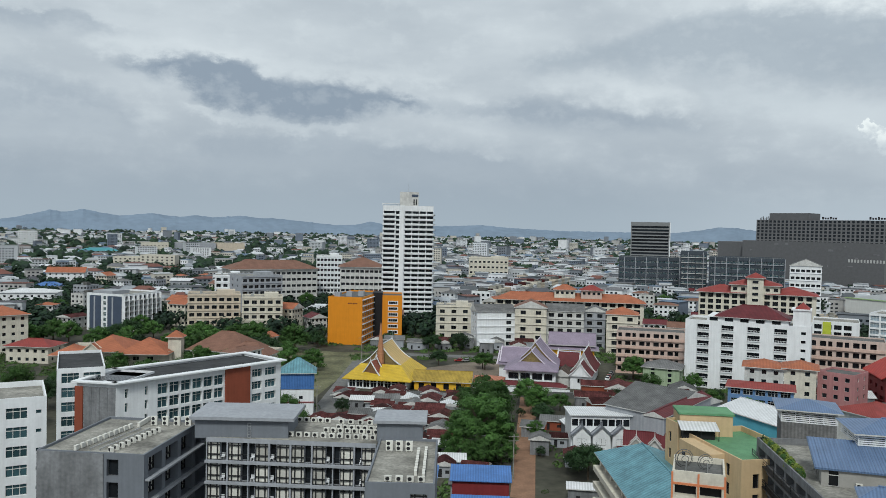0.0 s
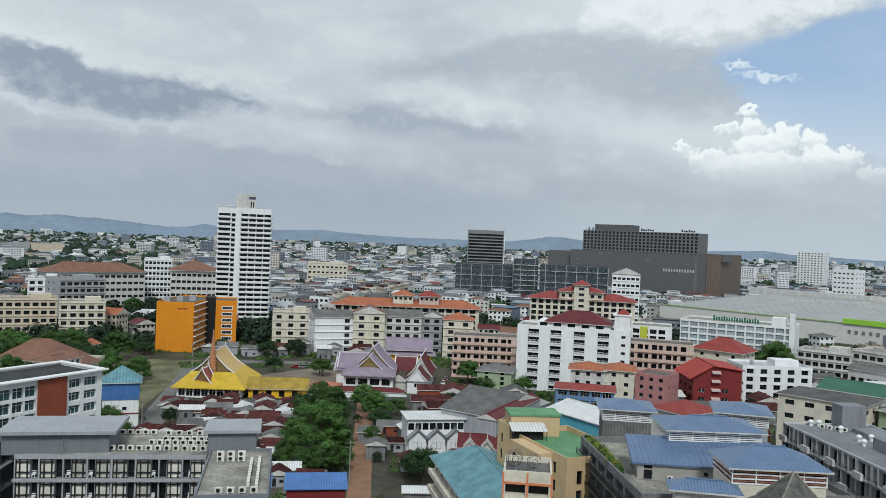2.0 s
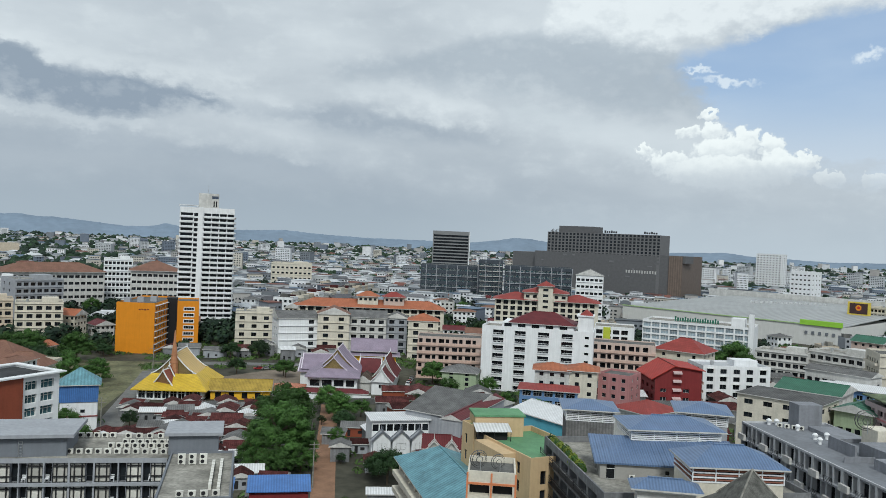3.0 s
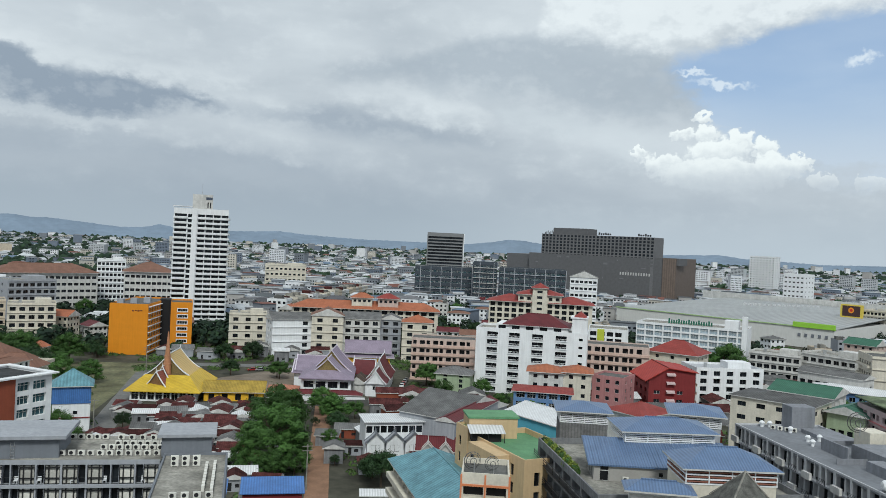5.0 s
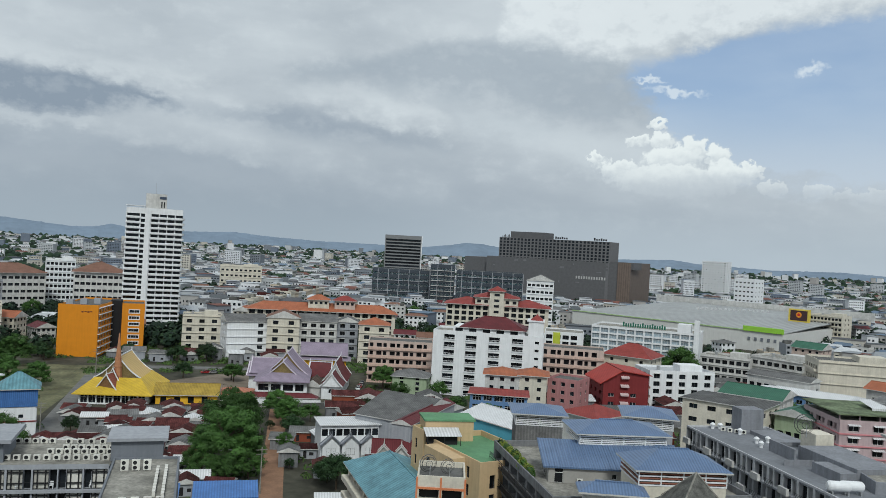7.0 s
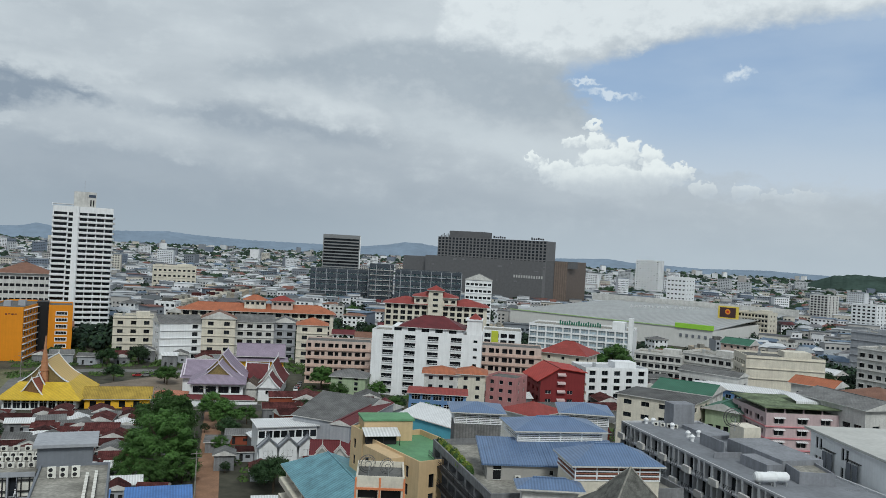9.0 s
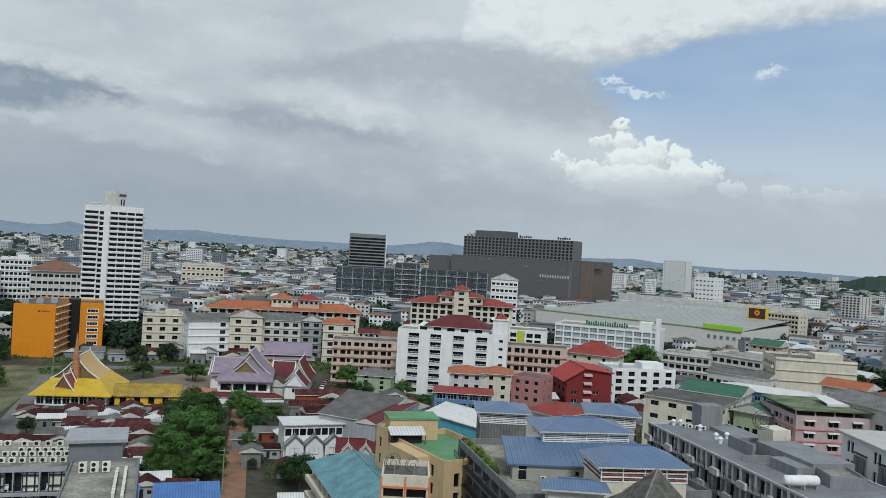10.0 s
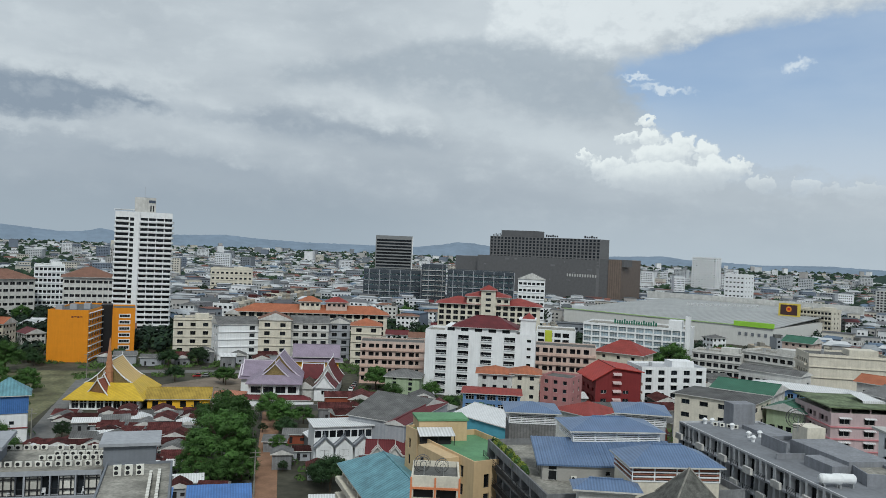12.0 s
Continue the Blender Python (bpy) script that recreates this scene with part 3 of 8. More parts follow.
    g.face([(0, 0, 0), (0, d, 0), (0, d, h), (0, 0, h)]), g.face([(w, 0, 0), (w, d, 0), (w, d, h), (w, 0, h)]), g.face([(0, d, 0), (w, d, 0), (w, d, h), (0, d, h)])
    part("wall", g, LGREY, t)
    r = Geo()
    r.box(0.02, 0.25, h - 0.3, w - 0.02, d - 0.02, h - 0.01)
    part("roof", r, CONC, t)
    for s in range(9):
        b = Geo()
        b.box(-0.1, -0.35, h - sh * (s + 1) - 0.25, w, -0.003, h - sh * (s + 1) + 0.1)
        part("floor_band", b, LGREY, t)
    # projecting right-hand block and its penthouse
    x, y, a, w, d, h = taken(-8.6, 93.0, -0.6, 8.3, 15.7, 29.5)
    t = thing("apartment_wing", x, y, a, "slate grey apartment wing with flat concrete roof full of condensers", "apartment building")
    shell(t, w, d + 4, h, {"front": ([(5.4, h - 3 * (s + 1) - 0.4, 2.0, 2.4) for s in range(9)], "lattice", 0.3)}, GREYP, 0.3)
    x, y, a, w, d, h = taken(-8.8, 112.7, 2.8, 6.5, 6.0, 31.4)
    t = thing("penthouse_block", x, y, 0, "grey rooftop plant room with overhanging slab", "building")
    g = Geo()
    g.box(0, 0, 29.3, w, d, h + 0.6)
    part("wall", g, GREYP, t)
    g = Geo()
    g.box(-0.5, -0.6, h + 0.6, w + 0.6, d + 0.5, h + 1.0)
    part("roof", g, LGREY, t)


grey_block()


def left_block():
    x, y, a, w, d, h = taken(-70.3, 117.6, 28.7, 10.7, 14.0, 31.7)
    t = thing("apartment_block", x, y, a, "white apartment block with four-pane windows", "apartment building")
    sh = 2.95
    big = [(w * 0.48, h - sh * (s + 1) + 0.6, 2.9, 1.7) for s in range(9)] + [(w * 0.1, h - sh * (s + 1) + 0.6, 2.9, 1.7) for s in range(9)]
    small = [(w * 0.86, h - sh * (s + 1) + 1.2, 0.8, 0.6) for s in range(9)]
    shell(t, w, d, h, {"front": (big + small, "green", 0.2)}, WHITE, 0.9)


left_block()


def brick_hotel():
    x, y, a, w, d, h = taken(-70.3, 172.1, 49.6, 44.5, 16.0, 24.0)
    t = thing("hotel", x, y, a, "white six-storey hotel with russet bay and balconies", "hotel")
    sh, n = 3.1, 6
    u1 = w * 0.60
    holes = [(w * 0.22 + i * (u1 - w * 0.2) / n, h - sh * (s + 1) - 0.2, (u1 - w * 0.2) / n * 0.86, 2.4) for s in range(7) for i in range(n)]
    slits = [(w * f, h - sh * (s + 1) + 0.1, 0.7, 2.0) for s in range(7) for f in (0.045, 0.15)]
    green = [(w * 0.80, h - sh * (s + 1) + 0.3, 3.0, 2.0) for s in range(7)] + [(w * 0.80 + 4.0, h - sh * (s + 1) + 0.3, 3.4, 2.0) for s in range(7)]
    shell(t, w, d, h, {"front": (holes + slits + green, "green", 0.5)}, WHITE, 0.5, MEMBRANE)
    b = Geo()
    b.box(w * 0.62, -0.5, 0, w * 0.78, -0.003, h + 0.5)
    part("russet_bay", b, BROWNWALL, t, "russet clad bay")
    c = Geo()
    c.box(-0.8, -1.2, h + 0.5, w + 1.0, 0.8, h + 0.85), c.box(-0.8, d - 0.8, h + 0.5, w + 1.0, d + 0.8, h + 0.85), c.box(w - 0.5, 0.8, h + 0.5, w + 1.0, d - 0.8, h + 0.85)
    part("cornice", c, WHITE, t)
    x, y, a, w, d, h = taken(-79.6, 173.6, -9.2, 9.4, 60.0, 24.0)
    t2 = thing("hotel_wing", x, y, a, "hotel wing end wall of grey concrete panels with russet strip", "hotel")
    d = 16
    shell(t2, w, d, h, {}, WHITE, 0.5, MEMBRANE)
    g = Geo()
    g.box(-0.3, -0.3, 0, 1.6, -0.003, h - 0.4)
    part("russet_strip", g, BROWNWALL, t2)
    for i in range(4):
        g = Geo()
        g.box(1.75 + i * (w - 1.8) / 4, -0.2, 0, 1.75 + (i + 0.95) * (w - 1.8) / 4, -0.003, h - 0.4)
        part("concrete_panel", g, RAWCONC, t2)
    c = Geo()
    c.box(-0.8, -1.0, h + 0.5, w + 0.3, 0.6, h + 0.85), c.box(-0.8, 0.6, h + 0.5, 0.6, d, h + 0.85)
    part("cornice", c, WHITE, t2)
    g = Geo()
    for i in range(10):
        k = Geo()
        k.box(1.2 + i * 0.8, 3.0, h + 0.5, 1.9 + i * 0.8, 9.0, h + 0.56)
        part("roof_panel", k, GLASS, t2)
    x, y, a, w, d, h = -85.4, 176.4, 25.2, 4.1, 30.0, 28.3
    plain_building("hotel_wing", taken(x, y, a, 10.0, 26, 26.0), "white hotel wing with stacked balcony windows", 8, 2, 0, WHITE, "hotel", (3.6, 2.2, 0.6), "green", roof=MEMBRANE)


brick_hotel()

# ---- buildings of the middle distance ----


def shophouse(site, label, st, n, wall, roof="flat", rm=CONC, blank=0.0, side=2, band=True, group="middle-distance blocks"):
    """A shophouse block: deep windows, sills, floor bands, sun hoods and a roof with a stair head or a sheet roof."""
    x, y, a, w, d, h = taken(*site)
    t = thing("shophouse", x, y, a, label, "building", group)
    sh = h / st
    u0 = w * blank
    bw = (w - u0 - 0.6) / max(n, 1)
    fs = [(u0 + 0.3 + bw * (i + 0.5) - min(2.6, bw * 0.74) / 2, sh * s + 0.7, min(2.6, bw * 0.74), min(1.9, sh * 0.6)) for s in range(st) for i in range(n)]
    ss = [(d / (side + 1) * (i + 1) - 0.9, sh * s + 0.8, 1.8, 1.6) for s in range(st) for i in range(side)]
    shell(t, w, d, h, {"front": (fs, "dark", 0.35), "left": (ss, "dark", 0.3), "right": (ss, "dark", 0.3)}, wall, 0.8 if roof == "flat" else 0.0, rm if roof == "flat" else None)
    for s in range(1, st + 1):
        if band:
            g = Geo()
            g.box(-0.1, -0.45, sh * s - 0.3, w + 0.1, -0.003, sh * s - 0.05)
            part("floor_band", g, wall, t)
    for u, v, ww, wh in fs[::4]:
        g = Geo()
        g.box(u - 0.15, -0.6, v + wh + 0.1, u + ww + 0.15, -0.003, v + wh + 0.22)
        part("sun_hood", g, OFFWHITE, t)
    if roof == "flat":
        g = Geo()
        g.box(w * 0.55, d * 0.35, h, w * 0.9, d * 0.8, h + 2.4)
        part("stair_head", g, wall, t)
        g = Geo()
        g.tube(w * 0.25, d * 0.5, h, h + 1.7, 0.7)
        part("water_tank", g, METAL, t)
    else:
        hip_roof(t, w, d, h, 0.17 * (w if roof == "gable_y" else d) + 0.8, 0.6, rm, gable=roof != "hip", ridge="y" if roof == "gable_y" else None)
    return t


shophouse((-2.8, 430.0, -0.9, 19.3, 14.0, 17.3), "cream shophouse block with flat roof", 4, 3, CREAM)
shophouse((18.2, 399.6, 10.7, 19.7, 14.0, 18.0), "white shophouse with blank rendered wall and grey roof", 5, 1, WHITE, "gable", GREYSHEET, 0.68)
shophouse((37.1, 398.3, -6.5, 15.7, 14.0, 20.7), "cream shophouse with brown gabled roof", 5, 2, CREAM, "gable_y", BROWNTILE)
shophouse((53.2, 401.5, -8.9, 18.8, 14.0, 19.1), "off-white shophouse block with grey sheet roof", 5, 4, OFFWHITE, "gable", GREYSHEET)
shophouse((72.7, 403.5, -11.0, 10.7, 12.0, 18.9), "grey shophouse with dark gable", 5, 2, LGREY, "gable_y", GREYSHEET)
shophouse((80.7, 386.7, -12.9, 15.0, 14.0, 19.5), "cream shophouse with terracotta roof", 5, 2, CREAM, "hip", TERRA)
shophouse((-137.1, 428.6, 16.0, 27.8, 16.0, 20.6), "beige apartment block with stained balconies", 5, 7, BEIGE)
shophouse((-107.3, 426.7, 12.7, 21.5, 16.0, 19.9), "cream apartment block with stained balconies", 5, 5, CREAM)
shophouse((-143.0, 499.9, 15.0, 17.3, 20.0, 26.4), "white apartment slab with strip windows", 7, 4, WHITE)
shophouse((-122.1, 484.9, 34.9, 26.5, 24.0, 27.2), "white apartment slab with blue-grey gable", 7, 7, LGREY)
shophouse((-97.0, 612.4, 8.1, 19.4, 26.0, 35.4), "white office block with square windows", 9, 7, WHITE)
plain_building("hotel", taken(-148.5, 560.7, 30.0, 64.2, 26.0, 27.3), "long hotel with brown hipped roof and white balconies", 6, 16, 3, OFFWHITE, "hotel", (3.0, 1.8, 0.5), "dark", rooftype="hip", roofmat=BROWNTILE, rise=6, over=1.5)
plain_building("hotel", taken(-71.3, 555.4, 5.7, 30.7, 26.0, 31.1), "hotel with brown hipped roof", 7, 9, 3, OFFWHITE, "hotel", (2.6, 1.8, 0.5), "dark", rooftype="hip", roofmat=BROWNTILE, rise=6, over=1.5)
plain_building("villa", taken(-181.0, 330.0, -4.0, 18.4, 12.0, 7.0), "cream villa with dark red roof", 2, 5, 2, CREAM, "house", rooftype="hip", roofmat=REDTILE, rise=2.6, over=1.2)
plain_building("villa", taken(-198.0, 347.2, 44.7, 16.1, 18.0, 17.0), "cream apartment house with terracotta roof", 5, 4, 3, CREAM, "house", rooftype="hip", roofmat=TERRA, rise=3.5, over=1.2)
plain_building("apartment_block", taken(-285.4, 513.1, 14.3, 33.5, 18.0, 12.0), "long white apartment block with pale sheet roof", 3, 8, 2, WHITE, "building", rooftype="hip", roofmat=WHITESHEET, rise=2, over=0.8)
shophouse((175.4, 275.1, -10.0, 27.2, 16.0, 15.1), "white five-storey flats with pale flat roof", 5, 5, WHITE, "flat", mat("pale_flat_roof", (0.42, 0.43, 0.45), 0.8, var=0.15), band=False, group="")
shophouse((236.8, 328.5, -50.0, 23.0, 14.0, 14.9), "off-white shophouse row with stained balconies", 4, 7, OFFWHITE, group="")
shophouse((255.0, 314.6, -70.8, 25.9, 16.0, 16.9), "off-white shophouse row with stepped parapets", 4, 7, OFFWHITE, group="")
plain_building("shop", taken(90.7, 249.0, -22.8, 19.0, 12.0, 12.0), "blue shop with arched windows and red roof", 4, 5, 2, BLUEWALL, "building", (2.8, 1.7, 0.8), rooftype="hip", roofmat=REDTILE, rise=1.0)
plain_building("house", taken(124.9, 261.7, -47.0, 11.5, 12.0, 14.7), "pink house with flat grey roof", 5, 3, 2, mat("dusty_pink_paint", (0.42, 0.20, 0.20), 0.8, var=0.12, streak=0.15), "house", roof=DARKCONC)
plain_building("villa", taken(102.3, 266.0, -22.3, 12.1, 12.0, 15.6), "villa with orange hipped roof and veranda", 5, 3, 2, OFFWHITE, "house", rooftype="hip", roofmat=TERRA, rise=2.2, over=1)
plain_building("villa", taken(113.6, 261.4, -24.5, 9.7, 12.0, 16.1), "yellow villa with orange hipped roof", 5, 2, 2, CREAM, "house", rooftype="hip", roofmat=TERRA, rise=2, over=1)
shophouse((472.2, 516.8, -66.6, 25.3, 18.0, 22.8), "yellow shop block with rows of windows", 6, 9, CREAM, group="")
for site, lab, st, n, wall in (((812.0, 1136.0, -52.1, 40.0, 30.0, 61.0), "white apartment tower with dark windows", 16, 8, WHITE), ((612.0, 792.0, -59.1, 24.0, 30.0, 42.0), "white office block with dark windows", 8, 5, WHITE),
                               ((620.9, 535.7, -72.4, 22.0, 24.0, 31.0), "white apartment tower with dark windows", 10, 5, WHITE), ((692.3, 650.6, -73.4, 20.0, 24.0, 33.0), "off-white apartment tower with balconies", 12, 5, OFFWHITE)):
    plain_building("apartment_tower", taken(*site), lab, st, n, 3, wall, "building", (2.4, 1.6, 0.8), "dark", group="far towers")
P_ = plain_building
P_("apartment_tower", taken(-892.0, 1669.0, 27.0, 37.0, 24.0, 34.0), "white apartment block in the far town", 8, 7, 3, WHITE, "building", (2.6, 1.8, 0.8), "dark", group="far towers")
P_("hall", taken(-601.0, 1315.0, 26.0, 62.0, 30.0, 9.0), "long hall with teal metal roof", 2, 9, 2, WHITE, "hall", (4.0, 2.0, 0.8), "dark", rooftype="hip", roofmat=mat("bright_teal_metal_roof", (0.06, 0.26, 0.30), 0.5, var=0.15), rise=5, over=1.5)
P_("warehouse", taken(-502.0, 1500.0, 22.0, 72.0, 60.0, 20.0), "pale grey windowless warehouse", 2, 0, 0, LGREY, "warehouse")
P_("warehouse", taken(-434.0, 1530.0, 22.0, 52.0, 60.0, 20.0), "cream windowless warehouse in the far town", 2, 0, 0, BEIGE, "warehouse")
P_("warehouse", taken(-560.0, 1478.0, 22.0, 48.0, 40.0, 20.0), "cream flats with small dark windows", 3, 7, 0, CREAM, "building", (2.4, 1.6, 0.8), "dark")
P_("apartment_block", taken(-408.0, 985.0, 8.0, 34.0, 20.0, 15.0), "yellow-cream apartment row with flat roof", 4, 6, 0, CREAM, "apartment building", (2.2, 1.6, 0.8), "dark", group="cream apartment rows")
P_("apartment_block", taken(-372.0, 978.0, 3.0, 42.0, 20.0, 18.0), "yellow-cream apartment row with flat roof", 5, 7, 0, CREAM, "apartment building", (2.2, 1.6, 0.8), "dark", group="cream apartment rows")
P_("house", taken(-350.0, 703.0, 14.0, 31.0, 14.0, 13.0), "white apartment house with orange gabled roof", 4, 6, 2, WHITE, "house", rooftype="hip", roofmat=TERRA, rise=4.5, over=1.0, gable=True)
P_("shed", taken(-236.0, 690.0, 4.0, 18.0, 14.0, 9.0), "shed with pale metal roof among trees", 2, 3, 1, LGREY, "shed", rooftype="hip", roofmat=WHITESHEET, rise=2.0, over=0.8, gable=True)
P_("house", taken(-330.0, 640.0, 12.0, 22.0, 14.0, 6.0), "low house with bright blue metal roof", 2, 4, 1, LGREY, "house", rooftype="hip", roofmat=BLUESHEET, rise=3.0, over=0.8)
LANE = ((19.0, 175.9, 0.0), (32.1, 286.0, 0.0))
TREES = ((13.0, 216.5, 0.0), (32.5, 255.7, 0.0), (36.1, 189.7, 0.0), (19.0, 335.8, 0.0), (-30.7, 250.1, 0.0), (-71.9, 361.2, 0.0), (-125.4, 238.1, 0.0))
ribbon("yard", [(-6.0, 318.0), (34.0, 352.0)], 30.0, 0.012, mat("pale_dust_yard", (0.20, 0.165, 0.13), 0.95, var=0.3, scale=0.15), "dusty open yard behind the temple")
ribbon("vacant_lot", [(-60.0, 278.0), (-50.0, 376.0)], 34.0, 0.008, mat("dusty_grass_lot", (0.15, 0.15, 0.085), 0.95, var=0.5, scale=0.12), "vacant lot of dust and thin grass")
ribbon("lane", [LANE[0][:2], LANE[1][:2]], 5.6, 0.02, DIRT, "red earth lane with worn verges")


# ---- fittings ----
def ac_mesh(w, h):
    g = Geo()
    g.box(0, 0, 0.08, w, 0.36, h)
    g.box(0.08, 0.04, 0, 0.18, 0.32, 0.08), g.box(w - 0.18, 0.04, 0, w - 0.08, 0.32, 0.08)
    return g.mesh("casing", [PLASTIC])


def fan_mesh(r):
    g = Geo()
    n = 12
    for i in range(n):
        a0, a1 = 2 * math.pi * i / n, 2 * math.pi * (i + 1) / n
        g.face([(0, -0.02, 0), (math.cos(a0) * r, -0.02, math.sin(a0) * r), (math.cos(a1) * r, -0.02, math.sin(a1) * r)])
        g.face([(math.cos(a0) * r, -0.02, math.sin(a0) * r), (math.cos(a1) * r, -0.02, math.sin(a1) * r), (math.cos(a1) * r, 0.02, math.sin(a1) * r), (math.cos(a0) * r, 0.02, math.sin(a0) * r)])
    return g.mesh("fan_grille", [BLACKHOLE])


AC_ONE, AC_TWO, FAN = ac_mesh(0.86, 0.72), ac_mesh(0.95, 1.4), fan_mesh(0.25)


def ac_unit(frame_m, u, v, z, turn=0.0, tall=False):
    m = frame_m @ pose(u, v, z, 0, 0, turn)
    t = new("air_conditioner")
    t.matrix_basis = m
    tagged(t, "tall off-white condenser with two fans on the roof" if tall else "off-white outdoor condenser unit with round fan grille", "air conditioner", "rooftop condensers")
    part("casing", AC_TWO if tall else AC_ONE, None, t)
    for h in ((0.42, 1.05) if tall else (0.40,)):
        part("fan_grille", FAN, None, t, m=pose(0.36, 0, h))
    return t


def ac_row(site, p, q, n, z, turn=0.0, tall=False):
    fm = pose(site[0], site[1], 0, 0, 0, site[2])
    for i in range(n):
        k = i / max(1, n - 1)
        ac_unit(fm, p[0] + (q[0] - p[0]) * k, p[1] + (q[1] - p[1]) * k, z, turn, tall)


SW, SM, SR = (-52.6, 103.5, -5.9, 14.7, 18.4, 29.5), (-33.0, 112.2, -3.9, 24.3, 14.0, 29.2), (-8.6, 93.0, -0.6, 8.3, 15.7, 29.5)
ac_row(SW, (4.4, 2.0), (5.8, 13.6), 11, 29.5, -90)
ac_row(SW, (9.0, 1.4), (10.4, 12.2), 10, 29.5, -35)
ac_row(SW, (6.6, 15.0), (6.4, 18.0), 4, 29.5, -90)
ac_row(SW, (8.0, 15.5), (13.0, 16.2), 4, 29.5, 0, True)
ac_row(SM, (10.9, 3.2), (23.0, 3.0), 11, 29.2)
ac_row(SM, (15.5, 6.2), (23.0, 6.0), 8, 29.2)
ac_row(SM, (17.0, 8.2), (23.0, 8.0), 7, 29.2)
ac_row(SM, (16.7, 11.6), (21.2, 11.5), 4, 29.2)
ac_row(SM, (9.0, 11.9), (14.5, 11.9), 6, 29.2)
ac_row(SR, (1.3, 14.2), (4.0, 14.2), 3, 29.5, 0, True)
ac_row(SR, (2.2, 1.2), (6.2, 1.2), 4, 29.5)
ac_row(SR, (7.0, 2.4), (7.0, 13.6), 11, 29.5, 90)
ac_row(SR, (6.0, 3.4), (6.0, 13.0), 9, 29.5, 90)
for row_, (u0, u1) in enumerate(((3.3, 11.0),)):
    g_ = Geo()
    g_.box(0, 0, 0.2, 0.12, 11.5, 0.32), g_.box(0, 0, 0, 0.12, 0.12, 0.2), g_.box(0, 11.3, 0, 0.12, 11.42, 0.2)
    for k_ in (6.2, 7.6):
        t_ = thing("pipe_run", 0, 0, 0, "grey refrigerant pipe run on a concrete roof", "pipe")
        t_.matrix_basis = pose(SW[0], SW[1], 29.5, 0, 0, SW[2]) @ pose(k_, 1.8, 0, 0, 0, -7)
        part("pipe", g_, METAL, t_)


def chair_mesh():
    g = Geo()
    g.box(0, 0, 0.4, 0.5, 0.5, 0.46), g.box(0, 0.44, 0.46, 0.5, 0.5, 0.9)
    for a in (0, 0.44):
        for c in (0, 0.44):
            g.box(a, c, 0, a + 0.06, c + 0.06, 0.4)
    return g.mesh("chair_shell", [WHITE])


CHAIR = chair_mesh()
for s_ in range(4):
    for k_, side_ in ((2.1, 0), (6.4, 0), (9.2, 0), (13.3, 0), (17.2, 0), (22.0, 0)):
        t_ = thing("balcony_chair", 0, 0, 0, "white plastic chair on a recessed balcony", "chair", "balcony chairs")
        t_.matrix_basis = pose(SM[0], SM[1], 0, 0, 0, SM[2]) @ pose(k_, 0.1, SM[5] - 3.0 * (s_ + 1) + 0.16)
        part("chair_shell", CHAIR, None, t_)


def dish(x, y, z, r, ang, label="black mesh satellite dish on a roof"):
    t = thing("satellite_dish", x, y, ang, label, "satellite dish", z=z)
    n, k = 14, 5

    def pt(f, ii):
        a = 2 * math.pi * ii / n
        return Vector((r * f * math.cos(a), -0.4 * r + 0.45 * r * f * f, r * 1.2 + r * f * math.sin(a)))
    g = Geo()
    for i in range(n):
        for j in range(k):
            g.face((pt(j / k, i), pt((j + 1) / k, i), pt((j + 1) / k, i + 0.14)))
    for f in (0.4, 0.8, 1.0):
        for i in range(n):
            g.face((pt(f, i), pt(f, i + 1), pt(f - 0.07, i + 1), pt(f - 0.07, i)))
    part("reflector", g, mat("dark_mesh_dish", (0.09, 0.09, 0.09), 0.6, var=0.3, scale=2), t)
    p = Geo()
    p.tube(0, -0.5 - r * 0.3, 0, r * 1.25, 0.06, n=8)
    part("mast", p, METAL, t)


